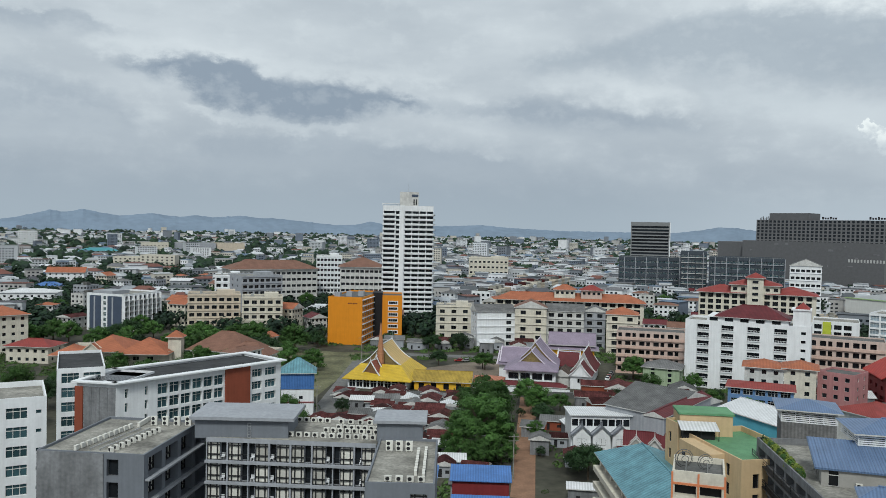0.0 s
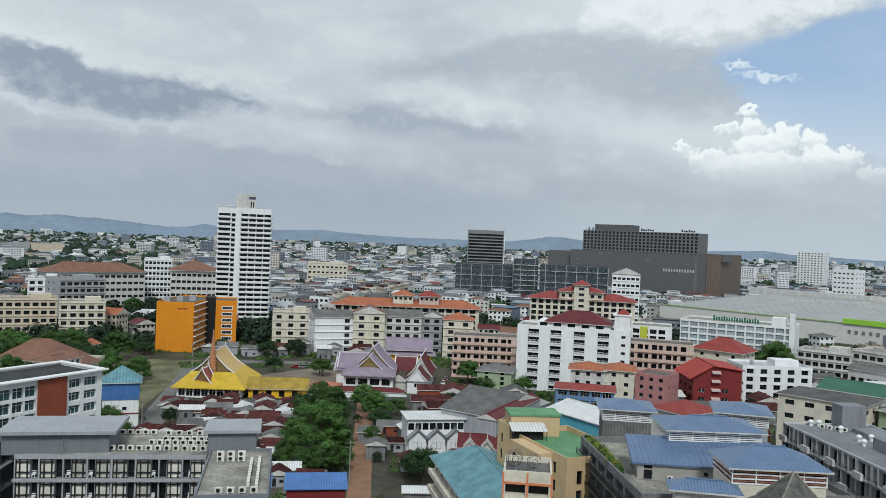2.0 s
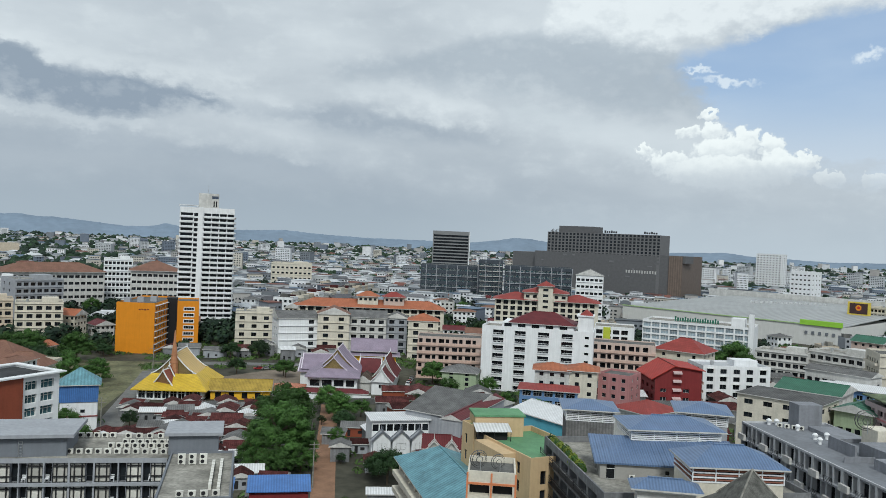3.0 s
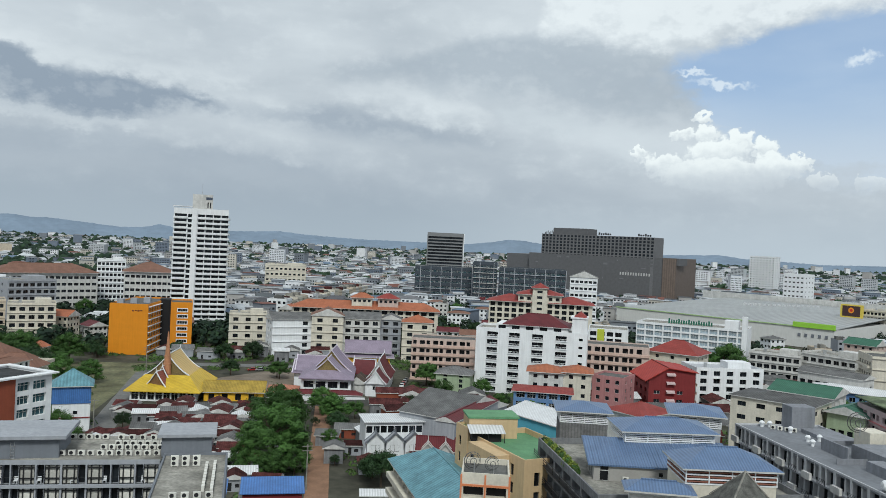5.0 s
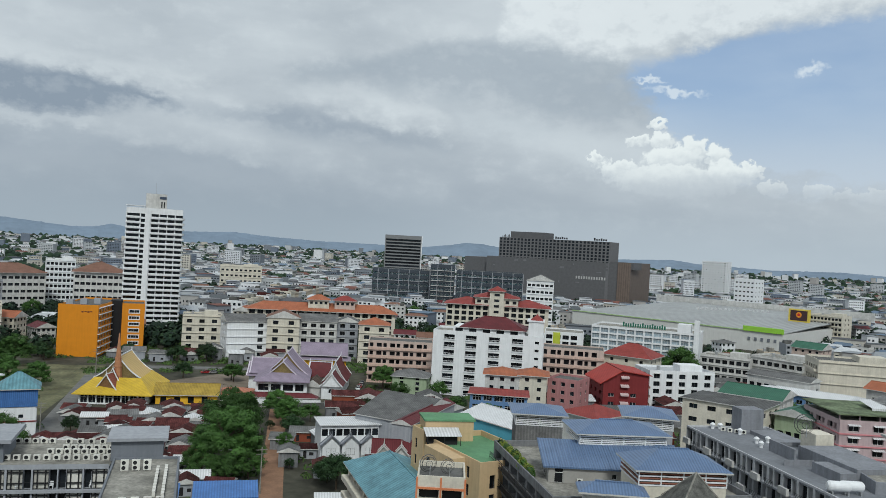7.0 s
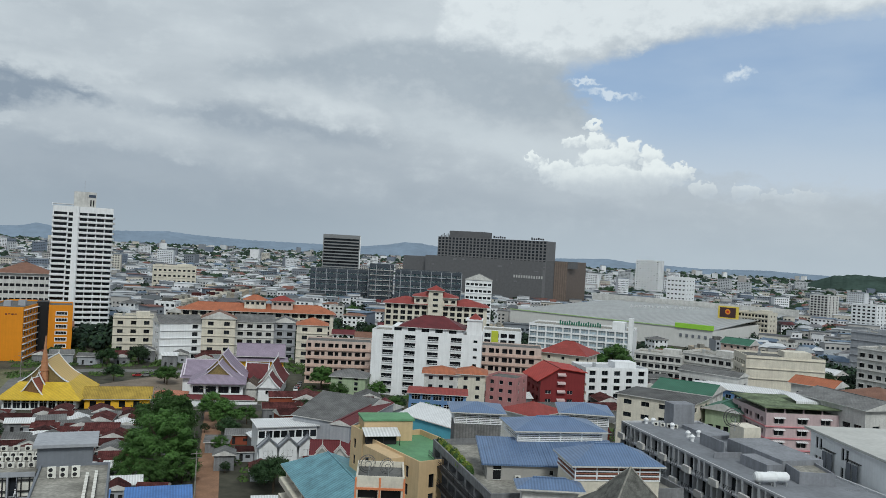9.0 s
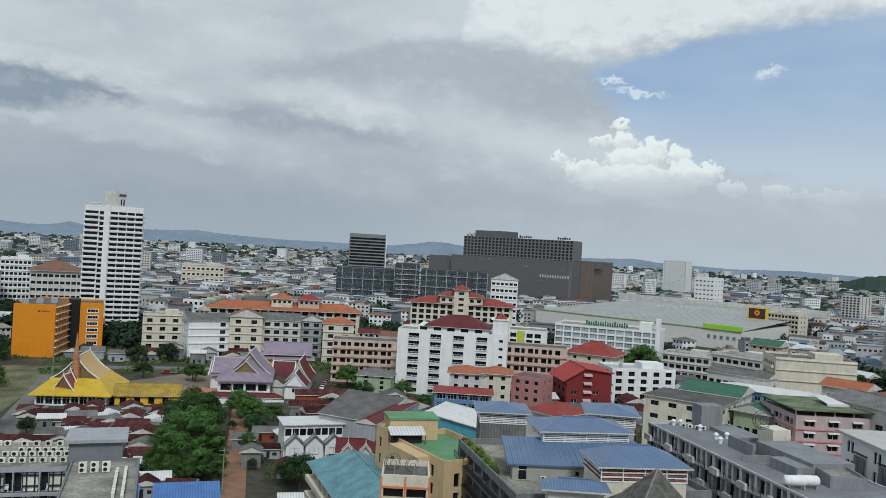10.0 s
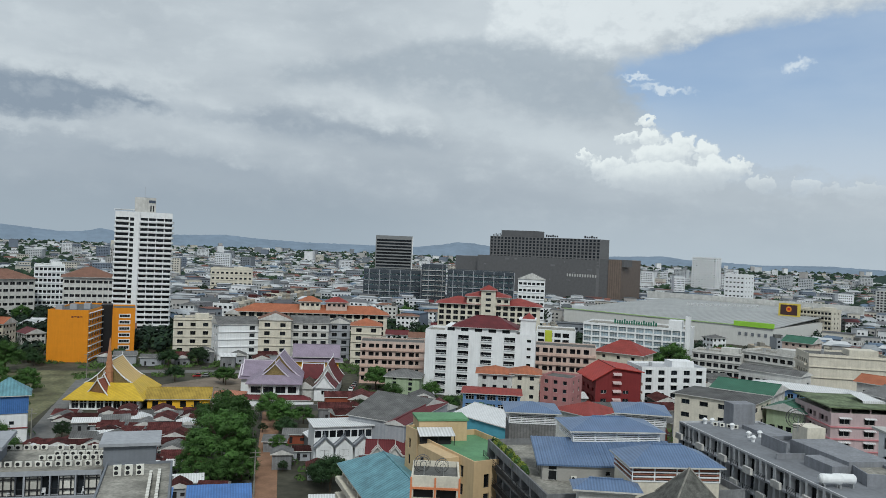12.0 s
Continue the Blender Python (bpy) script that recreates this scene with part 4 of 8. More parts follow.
def tower():
    x, y, a, w, d, h = taken(-37.3, 492.6, 2.5, 31.2, 24.0, 72.1)
    t = thing("tower", x, y, a, "tall white condominium tower with banded balconies", "tower")
    sh, n = 3.0, 24
    left = [(0.5, h - 2 - sh * (s + 1) + 1.0, 6.8, 1.55) for s in range(n - 1)] + [(8.0, h - 2 - sh * (s + 1) + 0.6, 2.2, 1.9) for s in range(n - 1)]
    right = [(w * 0.44 + k * 4.45, h - 2 - sh * (s + 1) + 1.0, 4.0, 1.55) for s in range(n - 1) for k in range(4)]
    shell(t, w, d, h, {"front": (left + right, "dark", 1.0)}, WHITE, 0.9)
    for s in range(n - 1):
        z = h - 2 - sh * (s + 1)
        b = Geo()
        b.box(-0.2, -0.9, z - 0.15, 7.7, -0.003, z + 0.95)
        part("balcony", b, WHITE, t)
        b = Geo()
        b.box(w * 0.43, -0.9, z - 0.15, w + 0.9, -0.003, z + 0.95), b.box(w + 0.003, -0.9, z - 0.15, w + 0.9, d * 0.8, z + 0.95)
        part("balcony", b, WHITE, t)
    core = Geo()
    core.box(w * 0.335, -1.3, 0, w * 0.425, -0.003, h + 1.0)
    part("core_pier", core, WHITE, t)
    pent = Geo()
    pent.box(w * 0.33, 2, h, w * 0.70, 12, h + 9.5)
    ph = part("plant_room", pent, OFFWHITE, t)
    for u in (0.60, 0.645):
        o = Geo()
        o.box(w * u, 1.9, h + 1.5, w * u + 0.7, 1.99, h + 5)
        part("louvre", o, BLACKHOLE, ph)
    o = Geo()
    o.box(w * 0.57, 1.85, h + 6.5, w * 0.69, 1.99, h + 8.0)
    part("sign_board", o, BLUEGREY, ph)
    f = Geo()
    f.box(-0.5, -0.5, h + 1.8, w * 0.33, 6, h + 2.2), f.box(-0.5, -0.5, h + 0.9, -0.2, -0.2, h + 1.8), f.box(w * 0.3, -0.5, h + 0.9, w * 0.31, -0.2, h + 1.8)
    part("roof_canopy", f, WHITE, t)
    m = Geo()
    m.tube(w * 0.5, 6, h + 9.5, h + 16, 0.12, 0.05, 6)
    part("mast", m, METAL, t)


tower()


def orange_hotel():
    x, y, a, w, d, h = taken(-57.2, 400.9, -9.5, 17.7, 42.0, 24.1)
    t = thing("hotel", x, y, a, "bright orange hotel slab with blank end wall", "hotel")
    hs = [(1.5 + 4.4 * i, 2.0 + 3.05 * s, 2.9, 1.9) for s in range(7) for i in range(9)]
    shell(t, w, d, h - 0.7, {"right": (hs, "plain", 0.4)}, ORANGE, 0.7, DARKCONC)
    for s in range(8):
        g = Geo()
        g.box(w + 0.003, 0.5, 1.2 + 3.05 * s, w + 0.8, d - 0.5, 1.5 + 3.05 * s)
        part("floor_band", g, WHITE, t)
    for i in range(3):
        g = Geo()
        g.box(2 + i * 4.5, 4 + i * 6, h - 0.7, 5 + i * 4.5, 7 + i * 6, h + 1.8)
        part("roof_box", g, LGREY, t)
    for i in range(4):
        g = Geo()
        g.box(w * 0.58 + i * 1.3, -0.06, h - 3.6 + (i % 2) * 0.25, w * 0.58 + 0.9 + i * 1.3, -0.003, h - 2.9)
        part("sign_letter", g, mat("dark_red_sign", (0.12, 0.03, 0.02), 0.6), t)
    x, y, a, w2, d2, h2 = taken(-31.1, 418.8, 3.5, 10.4, 20.0, 23.6)
    t = thing("hotel", x, y, a, "bright orange hotel wing with white framed windows beside a black shaft", "hotel")
    hs = [(3.3, 3.5 + 3.1 * s, 4.6, 1.35) for s in range(6)]
    shell(t, w2, d2, h2 - 0.7, {"front": (hs, "plain", 0.15)}, ORANGE, 0.7, DARKCONC)
    for u, v, ww, wh in hs:
        g = Geo()
        for q in ((u - 0.35, v - 0.35, u + ww + 0.35, v), (u - 0.35, v + wh, u + ww + 0.35, v + wh + 0.35), (u - 0.35, v, u, v + wh), (u + ww, v, u + ww + 0.35, v + wh)):
            g.box(q[0], -0.15, q[1], q[2], -0.003, q[3])
        part("window_surround", g, WHITE, t)
    # added black box that fills the gap between the two orange blocks
    s = Geo()
    s.box(-5.2, 2.0, 0, -0.02, 12, h2 + 1.2)
    part("service_shaft", s, mat("black_cladding", (0.012, 0.012, 0.014), 0.6, var=0.1), t)


orange_hotel()


def thai_roof(top, w, l, z, rise, tile, trim, name="roof", x0=0.0, y0=0.0, gable_m=None, axis="y", slices=6, sag=0.42, m=None):
    """A steep concave saddle roof with edge boards, gable boards and finials; the ridge runs along the given axis."""
    def P(u, v, k):
        return (x0 + u, y0 + v, z + k) if axis == "y" else (x0 + v, y0 + u, z + k)
    prof = []
    for i in range(slices + 1):
        s = i / slices
        prof.append((s * w / 2, rise * ((1 - s) * (1 - sag * s) + 0.0)))
    g = Geo()
    for sgn in (-1, 1):
        for (a, za), (b, zb) in zip(prof, prof[1:]):
            g.face((P(w / 2 + sgn * a, 0, za), P(w / 2 + sgn * b, 0, zb), P(w / 2 + sgn * b, l, zb), P(w / 2 + sgn * a, l, za)))
    ob = part(name, g, tile, top, m=m)
    for e in (0, l):
        f = Geo()
        ins = 0.35 if e == 0 else -0.35
        for (a, za), (b, zb) in zip(prof, prof[1:]):
            f.face((P(w / 2 - a, e + ins, za - 0.1), P(w / 2 - b, e + ins, zb - 0.1), P(w / 2 + b, e + ins, zb - 0.1), P(w / 2 + a, e + ins, za - 0.1)))
        part("gable", f, gable_m or GILT, ob)
        for sgn in (-1, 1):
            k = Geo()
            q = 0.22 if e == 0 else -0.22
            for (a, za), (b, zb) in zip(prof, prof[1:]):
                A, B = w / 2 + sgn * a, w / 2 + sgn * b
                k.face((P(A, e - q, za + 0.25), P(B, e - q, zb + 0.25), P(B, e + q, zb + 0.25), P(A, e + q, za + 0.25)))
                k.face((P(A, e - q, za + 0.25), P(B, e - q, zb + 0.25), P(B, e - q, zb - 0.2), P(A, e - q, za - 0.2)))
                k.face((P(A, e + q, za + 0.25), P(B, e + q, zb + 0.25), P(B, e + q, zb - 0.2), P(A, e + q, za - 0.2)))
            part("edge_board", k, trim, ob)
        c = Geo()
        base = P(w / 2, e, rise)
        c.tube(base[0], base[1], base[2], base[2] + 1.5, 0.16, 0.03, 6)
        part("finial", c, trim, ob)
    r = Geo()
    p0, p1 = P(w / 2 - 0.15, 0, rise - 0.05), P(w / 2 + 0.15, l, rise + 0.25)
    r.box(min(p0[0], p1[0]), min(p0[1], p1[1]), p0[2], max(p0[0], p1[0]), max(p0[1], p1[1]), p1[2])
    part("ridge_cap", r, trim, ob)
    return ob


def skirt_roof(top, x0, y0, x1, y1, ix0, iy0, ix1, iy1, z0, z1, m, name="lower_roof"):
    g = Geo()
    o = [(x0, y0, z0), (x1, y0, z0), (x1, y1, z0), (x0, y1, z0)]
    i = [(ix0, iy0, z1), (ix1, iy0, z1), (ix1, iy1, z1), (ix0, iy1, z1)]
    for k in range(4):
        j = (k + 1) % 4
        g.face((o[k], o[j], i[j], i[k]))
        g.face((o[k], o[j], (o[j][0], o[j][1], z0 - 0.3), (o[k][0], o[k][1], z0 - 0.3)))
    return part(name, g, m, top)


def temple():
    # gold hall
    x, y, a, w, d, h = taken(-34.1, 293.2, -10.0, 22.4, 27.0, 3.5)
    t = thing("temple_hall", x, y, a, "temple hall with bright gold stepped roofs and brown spire", "temple")
    holes = [(0.5 + 2.7 * i, 0.4, 2.3, 2.8) for i in range(8)]
    shell(t, w, d, h, {"front": (holes, "plain", 0.6), "left": (holes, "plain", 0.6)}, WHITE, 0.0, None)
    skirt_roof(t, -1.8, -1.6, w + 1.8, d + 1.5, 3.0, 7.0, 18.4, d - 2, h + 0.2, h + 4.6, GOLDTILE)
    thai_roof(t, 16.4, 17.5, h + 4.0, 7.6, PALEGOLD, WHITE, x0=2.0, y0=8.8, sag=0.5)
    brown = mat("brown_red_tile_roof", (0.24, 0.075, 0.05), 0.6, var=0.15, ribs=0.4)
    brown_gable = mat("carved_brown_gable", (0.20, 0.11, 0.05), 0.6, var=0.3, scale=2)
    turn = pose(8.2, 1.6, 0, 0, 0, -12)
    thai_roof(t, 8.4, 12.5, h + 0.9, 5.6, brown, WHITE, "porch_roof", x0=-4.2, y0=0.0, sag=0.25, gable_m=brown_gable, m=turn)
    thai_roof(t, 6.0, 9.0, h + 2.8, 5.0, brown, WHITE, "porch_roof", x0=-3.0, y0=4.5, sag=0.25, m=turn)
    spire = mat("bronze_brown_spire", (0.44, 0.21, 0.11), 0.5, var=0.2, scale=1)
    s = Geo()
    for z0, z1, r0, r1 in ((4.0, 8.2, 1.5, 1.3), (8.2, 8.6, 1.5, 1.5), (8.6, 11.0, 1.25, 1.05), (11.0, 11.4, 1.2, 1.2), (11.4, 15.0, 1.0, 0.6), (15.0, 20.0, 0.58, 0.16)):
        s.tube(10.2, 8.2, h + z0, h + z1, r0, r1, 8)
    part("spire", s, spire, t)
    # yellow annex
    x, y, a, w, d, h = taken(-9.4, 292.2, -5.0, 20.4, 13.0, 3.3)
    t = thing("temple_annex", x, y, a, "long yellow temple annex with weathered yellow roof", "temple")
    shell(t, w, d, h, {"front": ([(1.6 + 4.6 * i, 0.3, 2.0, 2.3) for i in range(4)], "dark", 0.5)}, GOLDWALL, 0.0, None)
    hip_roof(t, w, d, h, 2.9, 1.0, OLDGOLD, gable=True)
    # low orange-roofed link between the annex and the lilac hall
    x, y, a, w, d, h = taken(11.6, 297.0, -8.0, 11.5, 12.0, 2.4)
    t = thing("temple_porch", x, y, a, "low open porch with faded orange tiled roof", "temple")
    shell(t, w, d, h, {"front": ([(0.8 + 3.6 * i, 0.2, 2.8, 2.0) for i in range(3)], "dark", 0.8)}, OFFWHITE, 0.0, None)
    hip_roof(t, w, d, h, 1.7, 0.8, mat("faded_orange_tile_roof", (0.46, 0.19, 0.12), 0.8, var=0.2, ribs=0.45))
    # lilac hall
    x, y, a, w, d, h = taken(25.2, 301.0, -10.0, 18.6, 28.0, 6.6)
    t = thing("temple_hall", x, y, a, "white temple hall with steep lilac tiled roofs and gilded gable", "temple")
    holes = [(0.8 + 4.5 * i, 3.0, 3.7, 2.6) for i in range(4)]
    shell(t, w, d, h, {"front": (holes, "dark", 1.2), "left": (holes, "dark", 1.2), "right": (holes, "dark", 1.2)}, WHITE, 0.0, None)
    skirt_roof(t, -1.0, -1.8, w + 1.0, d + 1.0, 4.8, 2.2, w - 4.8, d - 1.0, h + 0.3, h + 3.0, LILAC)
    turn = pose(w / 2, 2.0, 0, 0, 0, -4)
    thai_roof(t, 16.4, 13, h + 0.5, 6.7, LILAC, LILACPALE, x0=-8.2, y0=0.0, sag=0.36, m=turn)
    thai_roof(t, 16.8, 16, h + 0.7, 8.3, LILAC, LILACPALE, "upper_roof", x0=-8.4, y0=11.0, sag=0.36, m=turn)
    thai_roof(t, 18.0, 13, h + 0.4, 4.9, LILAC, LILACPALE, "wing_roof", x0=-4.0, y0=14.0, axis="x", sag=0.2)
    thai_roof(t, 21.0, 14, h - 0.4, 3.9, LILAC, LILACPALE, "wing_roof", x0=-5.0, y0=12.6, axis="x", sag=0.2)
    g = Geo()
    g.box(-4.2, 14.2, 0, 0.0, 30.0, h - 0.6)
    part("wing_wall", g, WHITE, t)
    p = Geo()
    p.box(-0.5, -8.8, 0, w + 5.5, -8.4, 1.7)
    part("plinth_wall", p, WHITE, t)
    hip_roof(t, w + 8, 4.6, 2.3, 1.3, 0.2, CRIMSON, "porch_roof", x0=-3.6, y0=-8.2)
    g = Geo()
    g.box(-3.0, -7.6, 0, w + 4, -3.8, 2.1)
    part("porch_wall", g, OFFWHITE, t)
    # lilac hall behind
    x, y, a, w, d, h = taken(45.4, 330.0, -9.4, 18.4, 10.0, 14.6)
    t = thing("temple_hall", x, y, a, "yellow temple hall with lilac saddle roof", "temple")
    shell(t, w, d, h - 4, {"front": ([(1.0 + 3.5 * i, 4.0, 1.8, 2.6) for i in range(5)], "dark", 0.3)}, GOLDWALL, 0.0, None)
    hip_roof(t, w + 1.6, d, h - 4, 1.6, 1.2, LILAC, "lower_roof", x0=-0.8, gable=False)
    hip_roof(t, w, d - 2, h - 2.4, 4.8, 0.6, LILAC, gable=True, y0=1)
    # red chapel
    x, y, a, w, d, h = taken(49.3, 299.8, -16.0, 7.6, 32.0, 5.2)
    t = thing("temple_chapel", x, y, a, "white temple chapel with steep red roof edged in white", "temple")
    shell(t, w, d, h, {"front": ([(2.8, 2.4, 2.0, 1.5)], "dark", 0.3), "right": ([(2 + 4.4 * i, 1.4, 1.4, 2.4) for i in range(7)], "dark", 0.3)}, WHITE, 0.0, None)
    thai_roof(t, w + 1.2, 13, h - 0.2, 5.0, CRIMSON, WHITE, x0=-0.6, y0=-1.2, sag=0.35, gable_m=WHITE)
    thai_roof(t, w + 2.2, 21, h - 0.2, 7.6, CRIMSON, WHITE, x0=-1.1, y0=10.0, sag=0.4, gable_m=OFFWHITE)
    thai_roof(t, 10.0, 9.0, h - 0.4, 5.4, CRIMSON, WHITE, "side_roof", x0=-8.0, y0=20.0, sag=0.3, axis="x", gable_m=OFFWHITE)
    hip_roof(t, 7.0, 12.0, 4.0, 2.6, 0.4, mat("mossy_brown_tile_roof", (0.10, 0.075, 0.06), 0.9, var=0.5, ribs=0.45), "porch_roof", x0=-7.2, y0=3.0, gable=True, ridge="y")
    g = Geo()
    g.box(-7.0, 3.2, 0, -0.01, 29.0, 3.8)
    part("side_wall", g, OFFWHITE, t)
    x, y, a, w, d, h = taken(26.0, 282.5, -1.5, 38.0, 0.3, 2.2)
    t = thing("boundary_wall", x, y, a, "dark weathered wall along the temple grounds", "wall")
    g = Geo()
    g.box(0, 0, 0, w, d, h - 0.12)
    part("wall", g, DARKCONC, t)
    g = Geo()
    g.box(-0.05, -0.06, h - 0.12, w + 0.05, d + 0.06, h)
    part("coping", g, RAWCONC, t)


temple()


def white_hotel():
    x, y, a, w, d, h = taken(95.4, 309.6, -26.2, 44.6, 18.0, 25.5)
    t = thing("hotel", x, y, a, "white eight-storey hotel with stacked balcony niches", "hotel")
    sh = h / 8
    holes = [(w * f, sh * s + 0.5, 4.4, sh * 0.62) for s in range(8) for f in (0.10, 0.30, 0.51, 0.72)] + [(w * 0.925, sh * s + 0.9, 1.6, 1.1) for s in range(8)]
    shell(t, w, d, h, {"front": (holes, "dark", 1.2), "left": ([(2 + 5 * i, sh * s + 0.8, 2.4, 1.4) for s in range(8) for i in range(3)], "dark", 0.3)}, WHITE, 0.9)
    for u, v, ww, wh in holes:
        if ww > 2:
            g = Geo()
            g.box(u - 0.1, -0.35, v - 0.22, u + ww + 0.1, 0.3, v - 0.003)
            for k in range(9):
                g.box(u + ww * k / 8.2, -0.3, v, u + ww * k / 8.2 + 0.07, -0.24, v + 0.75)
            g.box(u - 0.05, -0.32, v + 0.75, u + ww + 0.05, -0.22, v + 0.85)
            part("balcony", g, WHITE, t)
    b = Geo()
    b.box(w * 0.18, 0.5, h + 0.0, w * 0.83, d - 1, h + 2.6)
    part("top_storey", b, WHITE, t)
    for i in range(5):
        o = Geo()
        o.box(w * 0.20 + i * w * 0.125, 0.42, h + 0.9, w * 0.20 + i * w * 0.125 + 3.0, 0.5, h + 2.2)
        part("window", o, GLASS, t)
    hip_roof(t, w * 0.56, d - 2, h + 2.6, 4.4, 1.2, CRIMSON, x0=w * 0.26, y0=0.8)
    b = Geo()
    b.box(w * 0.86, 0.4, h, w * 0.995, 10, h + 6.6)
    part("lift_tower", b, WHITE, t)
    b = Geo()
    b.box(w * 0.845, 0.0, h + 6.6, w * 1.0, 10.4, h + 7.1)
    part("tower_slab", b, WHITE, t)
    hip_roof(t, w * 0.1, 7, h + 7.1, 2.2, 0.3, REDTILE, "tower_roof", x0=w * 0.88, y0=1.5)


white_hotel()


def gallery_block(site, label):
    x, y, a, w, d, h = taken(*site)
    t = thing("apartment_block", x, y, a, label, "apartment building")
    sh = h / 5
    holes = [(0.6 + 2.9 * i, sh * s + 1.15, 1.5 + 0.7 * (i % 2), sh - 1.75) for s in range(5) for i in range(int((w - 1) // 2.9))]
    shell(t, w, d, h, {"front": (holes, "dark", 1.1), "left": ([(3, sh * s + 1, 1.6, 1.4) for s in range(5)], "plain", 0.2)}, PINK, 0.5, DARKCONC)
    for s in range(5):
        g = Geo()
        g.box(-0.2, -0.7, sh * s, w + 0.2, -0.003, sh * s + 1.0)
        part("gallery_parapet", g, mat("salmon_parapet", (0.60, 0.43, 0.36), 0.8, var=0.1, streak=0.2), t)
    return t


gallery_block((74.8, 336.8, -14.9, 28.0, 14.0, 17.7), "pink banded apartment block with open access galleries")
gallery_block((145.8, 312.7, -27.2, 26.1, 14.0, 19.3), "pink banded apartment block beside the white hotel")


def red_long():
    x, y, a, w, d, h = taken(32.2, 468.9, -9.1, 85.2, 16.0, 21.1)
    t = thing("school_building", x, y, a, "long cream building with red tiled roof and roof pavilions", "building")
    h -= 2.5
    n = 18
    holes = [(0.8 + (w - 1.6) / n * i, h - 3.2 * (s + 1) + 0.4, (w - 1.6) / n * 0.72, 2.3) for s in range(5) for i in range(n)]
    shell(t, w, d, h, {"front": (holes, "dark", 1.0)}, CREAM, 0.0, None)
    hip_roof(t, w, d, h, 4.2, 1.6, TERRA)
    for f, m in ((0.40, TERRA), (0.58, REDTILE)):
        g = Geo()
        g.box(w * f, 2.0, h + 0.5, w * f + 12, 11, h + 6.5)
        pav = part("roof_pavilion", g, CREAM if f < 0.5 else PINK, t)
        for i in range(4):
            o = Geo()
            o.box(w * f + 1 + i * 2.8, 1.92, h + 4.0, w * f + 2.6 + i * 2.8, 2.0, h + 5.4)
            part("pavilion_window", o, GLASS, pav)
        hip_roof(t, 12, 9, h + 6.5, 2.8, 1.0, m, "pavilion_roof", x0=w * f, y0=2)


red_long()


def red_hotel():
    x, y, a, w, d, h = taken(135.6, 418.6, -21.6, 56.4, 20.0, 31.3)
    t = thing("hotel", x, y, a, "cream hotel with stepped red tiled roofs and central tower", "hotel")
    h -= 2.0
    n = 14
    holes = [(0.8 + (w - 1.6) / n * i, h - 3.1 * (s + 1) + 0.3, (w - 1.6) / n * 0.66, 2.2) for s in range(8) for i in range(n) if i not in (6, 7)]
    shell(t, w, d, h, {"front": (holes, "dark", 0.9)}, CREAM, 0.0, None)
    hip_roof(t, w * 0.40, d, h, 3.6, 1.6, REDTILE)
    hip_roof(t, w * 0.40, d, h, 3.6, 1.6, REDTILE, "right_roof", x0=w * 0.60)
    g = Geo()
    g.box(w * 0.28, -0.6, h - 0.5, w * 0.70, d - 2, h + 4.4)
    part("upper_storey", g, CREAM, t)
    for i in range(6):
        if i in (2, 3):
            continue
        o = Geo()
        o.box(w * 0.30 + i * 3.9, -0.68, h + 1.4, w * 0.30 + i * 3.9 + 2.0, -0.6, h + 3.0)
        part("window", o, GLASS, t)
    hip_roof(t, w * 0.42, d - 2, h + 4.4, 3.2, 1.2, REDTILE, "upper_roof", x0=w * 0.28, y0=-0.6)
    g = Geo()
    g.box(w * 0.42, -2.0, 0, w * 0.56, 8, h + 8.2)
    tw = part("centre_tower", g, CREAM, t)
    for s in range(6):
        o = Geo()
        o.box(w * 0.465, -2.08, h + 5.4 - s * 3.1, w * 0.515, -2.0, h + 6.8 - s * 3.1)
        part("tower_window", o, GLASS, tw)
    hip_roof(t, w * 0.14, 10, h + 8.2, 2.6, 1.0, REDTILE, "tower_roof", x0=w * 0.42, y0=-2.0)


red_hotel()


